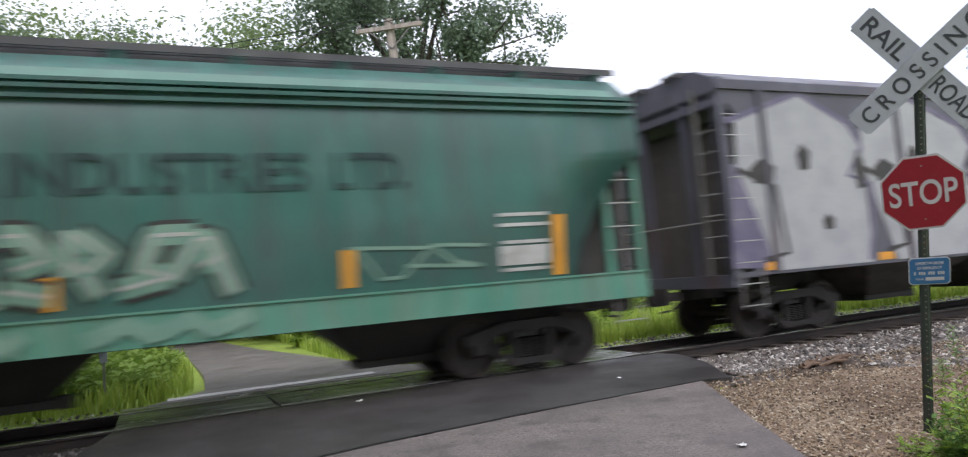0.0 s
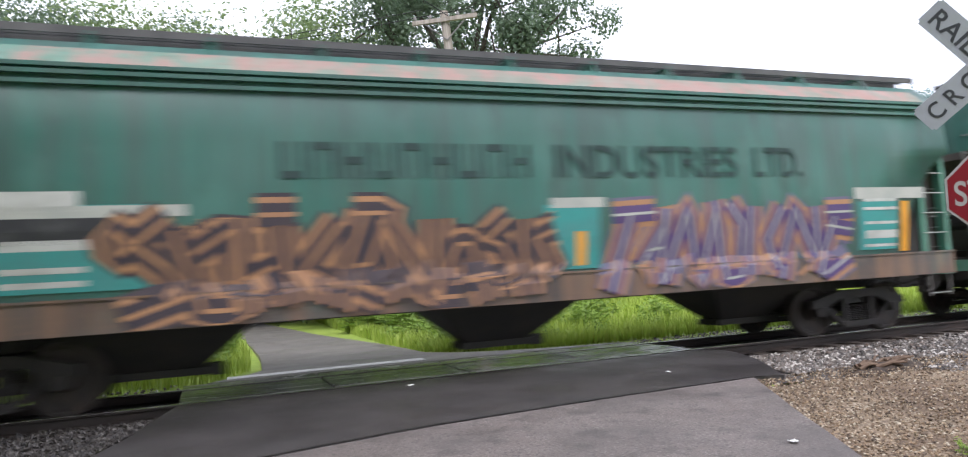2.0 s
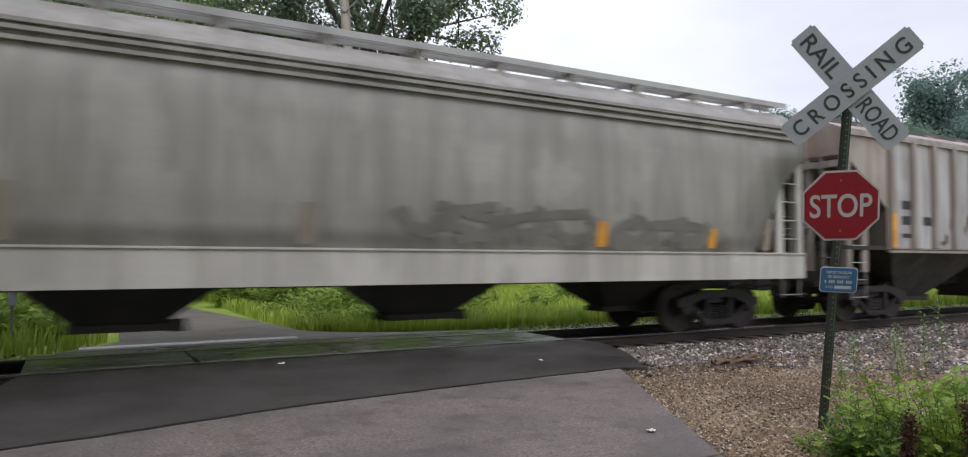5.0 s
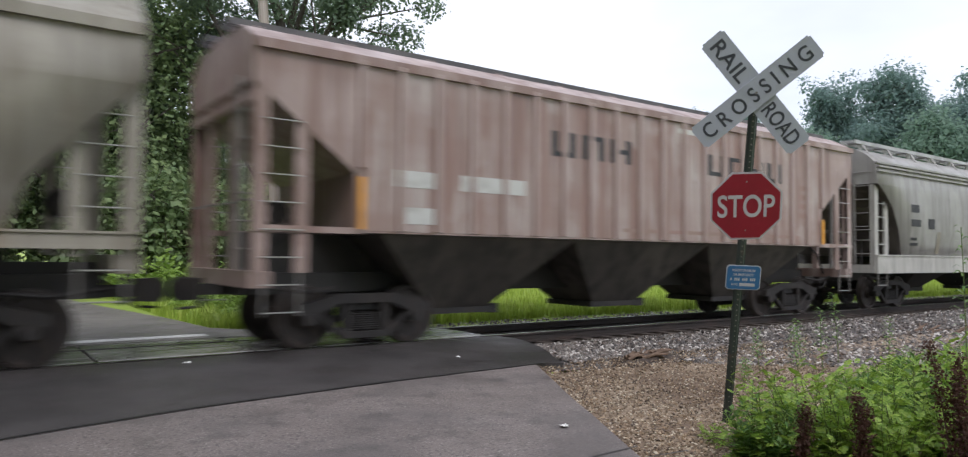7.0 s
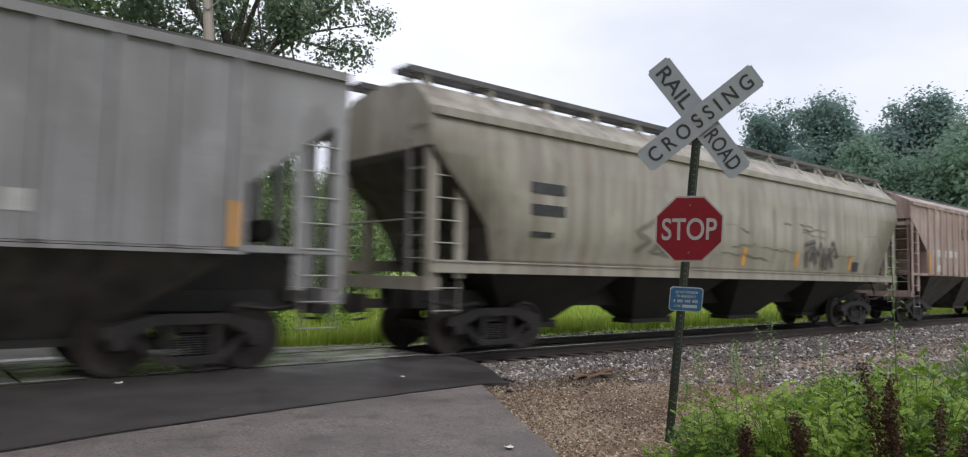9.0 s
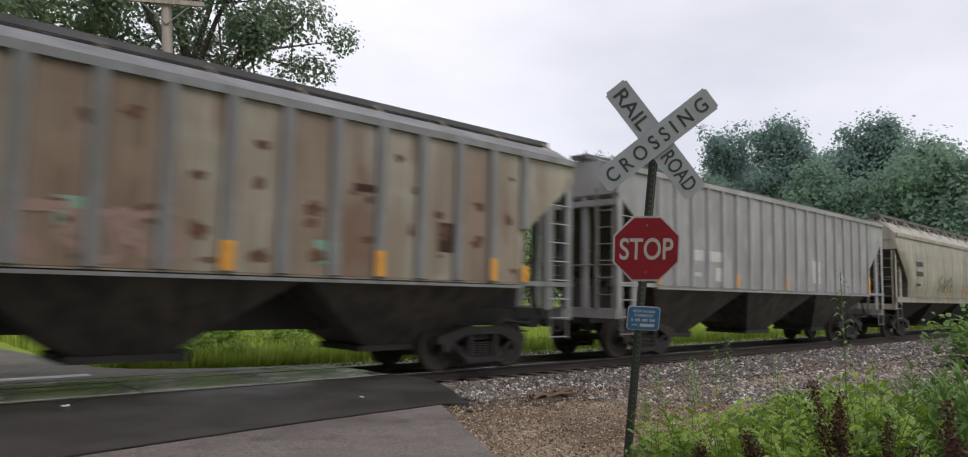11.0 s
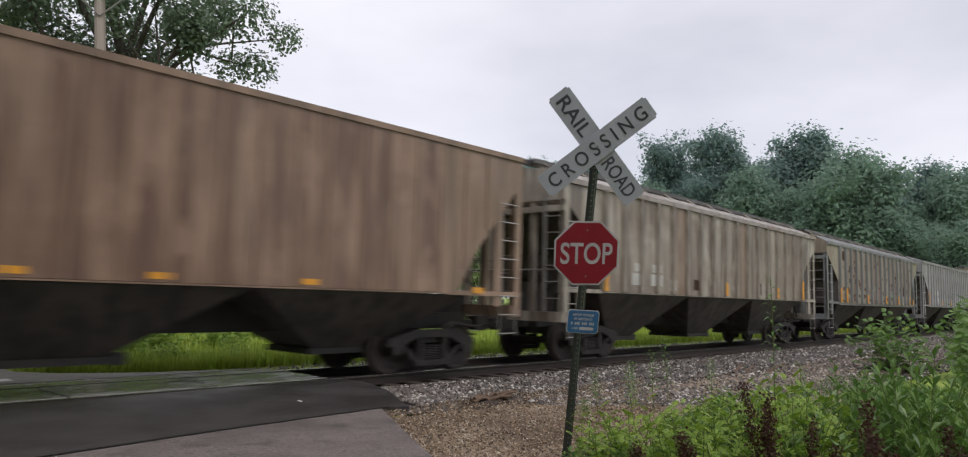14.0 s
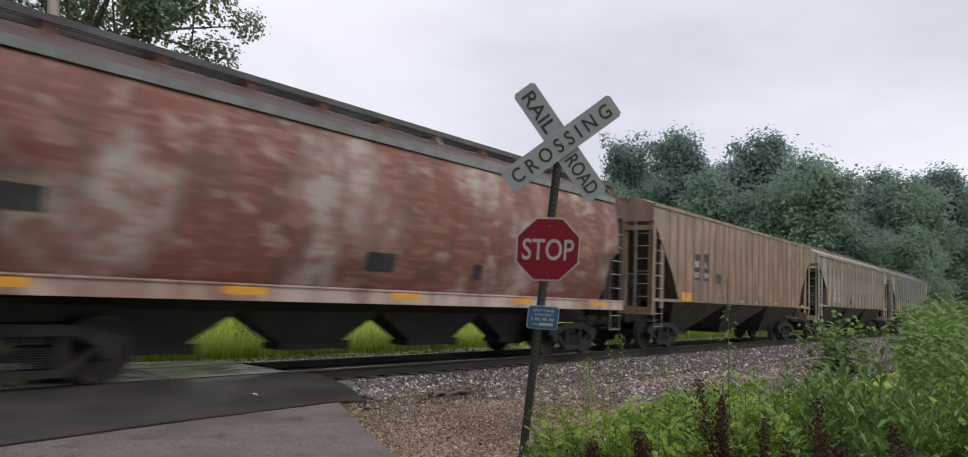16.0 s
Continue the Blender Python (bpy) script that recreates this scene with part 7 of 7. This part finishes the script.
def build_undergrowth():
    a = build_bush("weed_bush", "bright green leafy weed bush beside the gravel", 0.44, 0.66, 24, "leaf_weed", 71, (0.045, 0.085))
    b = build_bush("weed_bush", "mid-green leafy weed clump beside the gravel", 0.38, 0.66, 34, "leaf_weed2", 72, (0.09, 0.17), feathery=False)
    c = build_bush("tall_bush", "dense green bush at the edge of the ballast", 1.1, 1.7, 46, "leaf_weed2", 73, (0.11, 0.20))
    a.matrix_basis, b.matrix_basis, c.matrix_basis = pose(7.3, 4.2, -0.25), pose(6.8, 3.9, -0.25), pose(21.5, 5.6, -0.3)
    rng = random.Random(8)
    for k in range(128):
        ang, d = 39 * rng.random(), 5.9 + 5.2 * rng.random() ** 1.3
        x, y = 0.4 + d * math.cos(radians(ang)), 0.8 + d * math.sin(radians(ang))
        if ang > 33 and d > 6.9:
            continue
        top = lerp(ang, [(0, 1.28), (3, 1.06), (7, 0.90), (13, 0.90), (20, 0.72), (25, 0.60), (31, 0.40), (35, 0.22), (39, -0.05)])
        top = 1.41 - (1.41 - top) * d / 6.1 + 0.16 * noise.noise((x * 1.1, y * 1.1, 4)) + rng.choice((0.22, 0.06, -0.04, -0.14, -0.28, -0.42))
        sc = (top + 0.28) / 0.68
        if sc < 0.22:
            continue
        copy_thing(a if rng.random() < 0.62 else b, pose(x, y, ground_z(x, y) - 0.02, 0, 0, rng.uniform(0, 360))).scale = (max(0.55, min(1.2, sc)), max(0.55, min(1.2, sc)), sc)
    for x, y, sc in ((23.5, 5.2, 1.1), (25.5, 6.4, 0.9), (19.5, 4.6, 0.9), (27, 4.6, 1.3), (17.8, 3.8, 0.8), (30, 6, 1.2), (34, 5.5, 1.5), (22.5, 3.5, 1.2), (38, 7, 1.4), (44, 7, 1.6), (52, 7.0, 1.8), (60, 7, 2.0), (16.2, 4.4, 0.55), (18.6, 5.2, 0.6)):
        y = min(y, 0.8 + (x - 0.4) * 0.122)
        copy_thing(c, pose(x, y, ground_z(x, y) - 0.05, 0, 0, rng.uniform(0, 360))).scale = (sc, sc, sc)
    for x, y, h, ln, sd in ((5.55, 2.75, 1.16, -0.16, 1), (5.58, 2.66, 1.05, -0.05, 7), (5.65, 2.1, 1.12, -0.34, 2), (5.75, 2.0, 0.95, -0.22, 8), (5.4, 3.3, 0.78, -0.10, 3), (5.8, 1.75, 0.95, 0.12, 4), (5.3, 3.7, 0.6, 0.05, 6), (5.6, 2.45, 0.9, 0.12, 5)):
        build_dock(x, y, h, ln, sd)
    for x, y, h, sd in ((7.0, 3.23, 1.95, 31), (9.1, 5.9, 0.75, 21), (9.9, 6.0, 0.95, 22), (10.9, 6.35, 1.12, 1), (10.2, 6.5, 0.75, 2), (9.35, 6.6, 0.62, 3), (11.6, 5.9, 0.8, 4), (8.4, 6.2, 0.35, 5), (7.3, 3.6, 0.85, 6), (7.9, 2.6, 1.05, 7), (6.9, 4.1, 0.6, 8), (8.6, 3.5, 0.95, 9), (9.2, 2.9, 1.15, 10), (7.5, 1.9, 1.15, 11), (8.3, 4.2, 0.75, 12), (6.7, 2.9, 0.8, 13), (9.8, 3.9, 1.0, 14), (7.1, 2.2, 1.0, 15)):
        build_tall_weed(x, y, h, sd)
    # growth behind the track
    d = build_bush("verge_bush", "bright green weed bush on the verge behind the track", 1.0, 1.05, 36, "leaf_bank", 74, (0.11, 0.19))
    d.matrix_basis = pose(-1.3, 15.6, -0.15)
    for x, y, sc in ((-0.5, 16.4, 0.95), (-2.4, 15.3, 0.95), (-3.6, 15.8, 1.05), (-4.9, 15.2, 1.0), (-6.2, 15.6, 1.1), (-1.9, 17, 1.2), (-0.4, 18.4, 1.1), (-7.8, 15.4, 1.1), (-9.5, 15.9, 1.2), (-0.6, 21, 1.2),
                     (5.0, 15.4, 0.5), (5.2, 16.6, 0.55), (4.9, 18.4, 0.6), (0.1, 15.6, 0.6), (0.3, 17.2, 0.7), (0.4, 19.5, 0.8), (5.9, 15.3, 0.55), (7.1, 15.5, 0.5), (8.7, 15.7, 0.45), (6.4, 16.3, 0.65), (10.5, 16.3, 0.45), (5.6, 17.4, 0.8), (6.3, 18.4, 1.0), (7.3, 17.2, 0.85), (8.2, 18.6, 1.05), (5.3, 20.2, 1.1), (9.4, 17.6, 0.75), (7.0, 20.5, 1.2), (10.6, 19.2, 0.9), (12.2, 18.2, 0.7), (4.9, 22.5, 1.3), (8.8, 22.0, 1.3), (15, 20.5, 0.8), (18.5, 19, 0.7)):
        copy_thing(d, pose(x, y, ground_z(x, y) - 0.04, 0, 0, rng.uniform(0, 360))).scale = (sc, sc, sc)

    def meadow(r):
        x = 4.2 + 56 * r.random() ** 1.6
        y = 14.6 + 16 * r.random() ** 1.7
        x = max(x, lerp(y, BEYOND_R) + 0.15 + 0.8 * r.random())
        return x, y, ground_z(x, y)

    def verge(r):
        x = 0.3 - 13 * r.random()
        y = 14.4 + 8 * r.random() ** 1.4
        x += lerp(y, BEYOND_L) - 0.5 - 0.6 * max(0.0, 15.2 - y)
        return x, y, ground_z(x, y)

    def front(r):
        x = 6.6 + 12 * r.random()
        y = lerp(x, [(6.6, 4.3), (9, 5.4), (12, 6.0), (18.6, 5.9)]) - 3.6 * r.random() ** 1.2
        return x, y, ground_z(x, y)

    blades("meadow_grass", 56000, meadow, (0.15, 0.42), "blade", 81, "tall bright green meadow grass behind the track", 0.016)
    blades("verge_grass", 12000, verge, (0.18, 0.45), "blade", 82, "tall green verge grass behind the track", 0.014)
    blades("weed_grass", 9000, front, (0.10, 0.30), "leaf_weed2", 83, "green grass growing among the weeds", 0.008)


build_trees()
build_undergrowth()


# ---- small things on the ground ----
def build_litter():
    rng = random.Random(5)
    for x, y, s in ((2.77, 10.40, 0.045), (6.09, 9.2, 0.03), (4.80, 5.62, 0.035)):
        bm = bmesh.new()
        bmesh.ops.create_grid(bm, x_segments=4, y_segments=3, size=s)
        for v in bm.verts:
            v.co += Vector((rng.uniform(-0.3, 0.3) * s, rng.uniform(-0.3, 0.3) * s, rng.uniform(0.0, 0.5) * s))
        geom = bmesh.ops.solidify(bm, geom=bm.faces[:], thickness=0.002)
        ob = tagged(part("litter", bm, "litter"), "crumpled pale scrap of litter lying on the asphalt", "litter")
        ob.matrix_basis = pose(x, y, road_z(y) + 0.010, 0, 0, rng.uniform(0, 180))
    # a low heap of dark soil with a broken branch and bark by the ballast
    rows = []
    for i in range(9):
        v = -0.32 + 0.08 * i
        rows.append([(8.75 - 0.75 + 0.1 * j + 0.05 * noise.noise((i, j * 0.7, 2)), 8.05 + v + 0.05 * noise.noise((j * 0.8, i, 5)), -0.15 + 0.10 * max(0.0, 1 - (v / 0.32) ** 2) * max(0.0, 1 - ((j - 7.5) / 7.5) ** 2) + 0.035 * noise.noise((i * 0.9, j * 0.9, 8))) for j in range(16)])
    structure(sheet("soil_heap", rows, "soil", skirt=0.1), "low heap of dark damp soil beside the ballast", "soil")
    heap = tagged(new("broken_branch"), "broken brown rotting branch lying on the gravel", "branch")
    for k in range(16):
        bm = bmesh.new()
        x, y = 8.75 + rng.uniform(-0.5, 0.4), 8.05 + rng.uniform(-0.22, 0.22)
        a = rng.uniform(-0.5, 0.5)
        ln = rng.uniform(0.15, 0.42)
        p = Vector((x, y, -0.10 + rng.uniform(0, 0.07)))
        d = Vector((math.cos(a), math.sin(a), rng.uniform(-0.1, 0.25)))
        tube(bm, [p, p + d * ln * 0.5 + Vector((0, 0, 0.03)), p + d * ln], rng.uniform(0.02, 0.045), 0.012, 7)
        part("stick", bm, "deadwood", heap)
    heap = tagged(new("brushwood"), "heap of dead brown brushwood beside the ballast", "branch")
    for k in range(9):
        bm = bmesh.new()
        a = rng.uniform(-0.6, 0.6)
        p = Vector((16.8 + rng.uniform(-0.8, 0.8), 7.6 + rng.uniform(-0.3, 0.3), -0.2))
        d = Vector((math.cos(a), math.sin(a), rng.uniform(0.0, 0.35)))
        tube(bm, [p, p + d * 0.5, p + d * rng.uniform(0.7, 1.0)], 0.04, 0.012, 6)
        part("stick", bm, "deadwood", heap)
    bm = bmesh.new()
    box(bm, -0.09, 0.09, -0.09, 0.09, -0.3, 0.55)
    bmesh.ops.bevel(bm, geom=bm.edges[:], offset=0.015, segments=1, affect="EDGES")
    tagged(part("timber_post", bm, "deadwood"), "short weathered brown timber post in the verge grass", "post").matrix_basis = pose(7.93, 20.71, -0.1, 2, -3, 20)
    ob = tagged(new("marker_post"), "thin pale marker post in the verge", "post")
    bm = bmesh.new()
    box(bm, -0.02, 0.02, -0.02, 0.02, -0.3, 0.95)
    part("post", bm, "galv", ob)
    bm = bmesh.new()
    box(bm, -0.06, 0.06, -0.03, -0.02, 0.72, 0.98)
    part("plate", bm, "sign_white", ob)
    ob.matrix_basis = pose(-0.45, 15.0, -0.12)


build_litter()

motions()
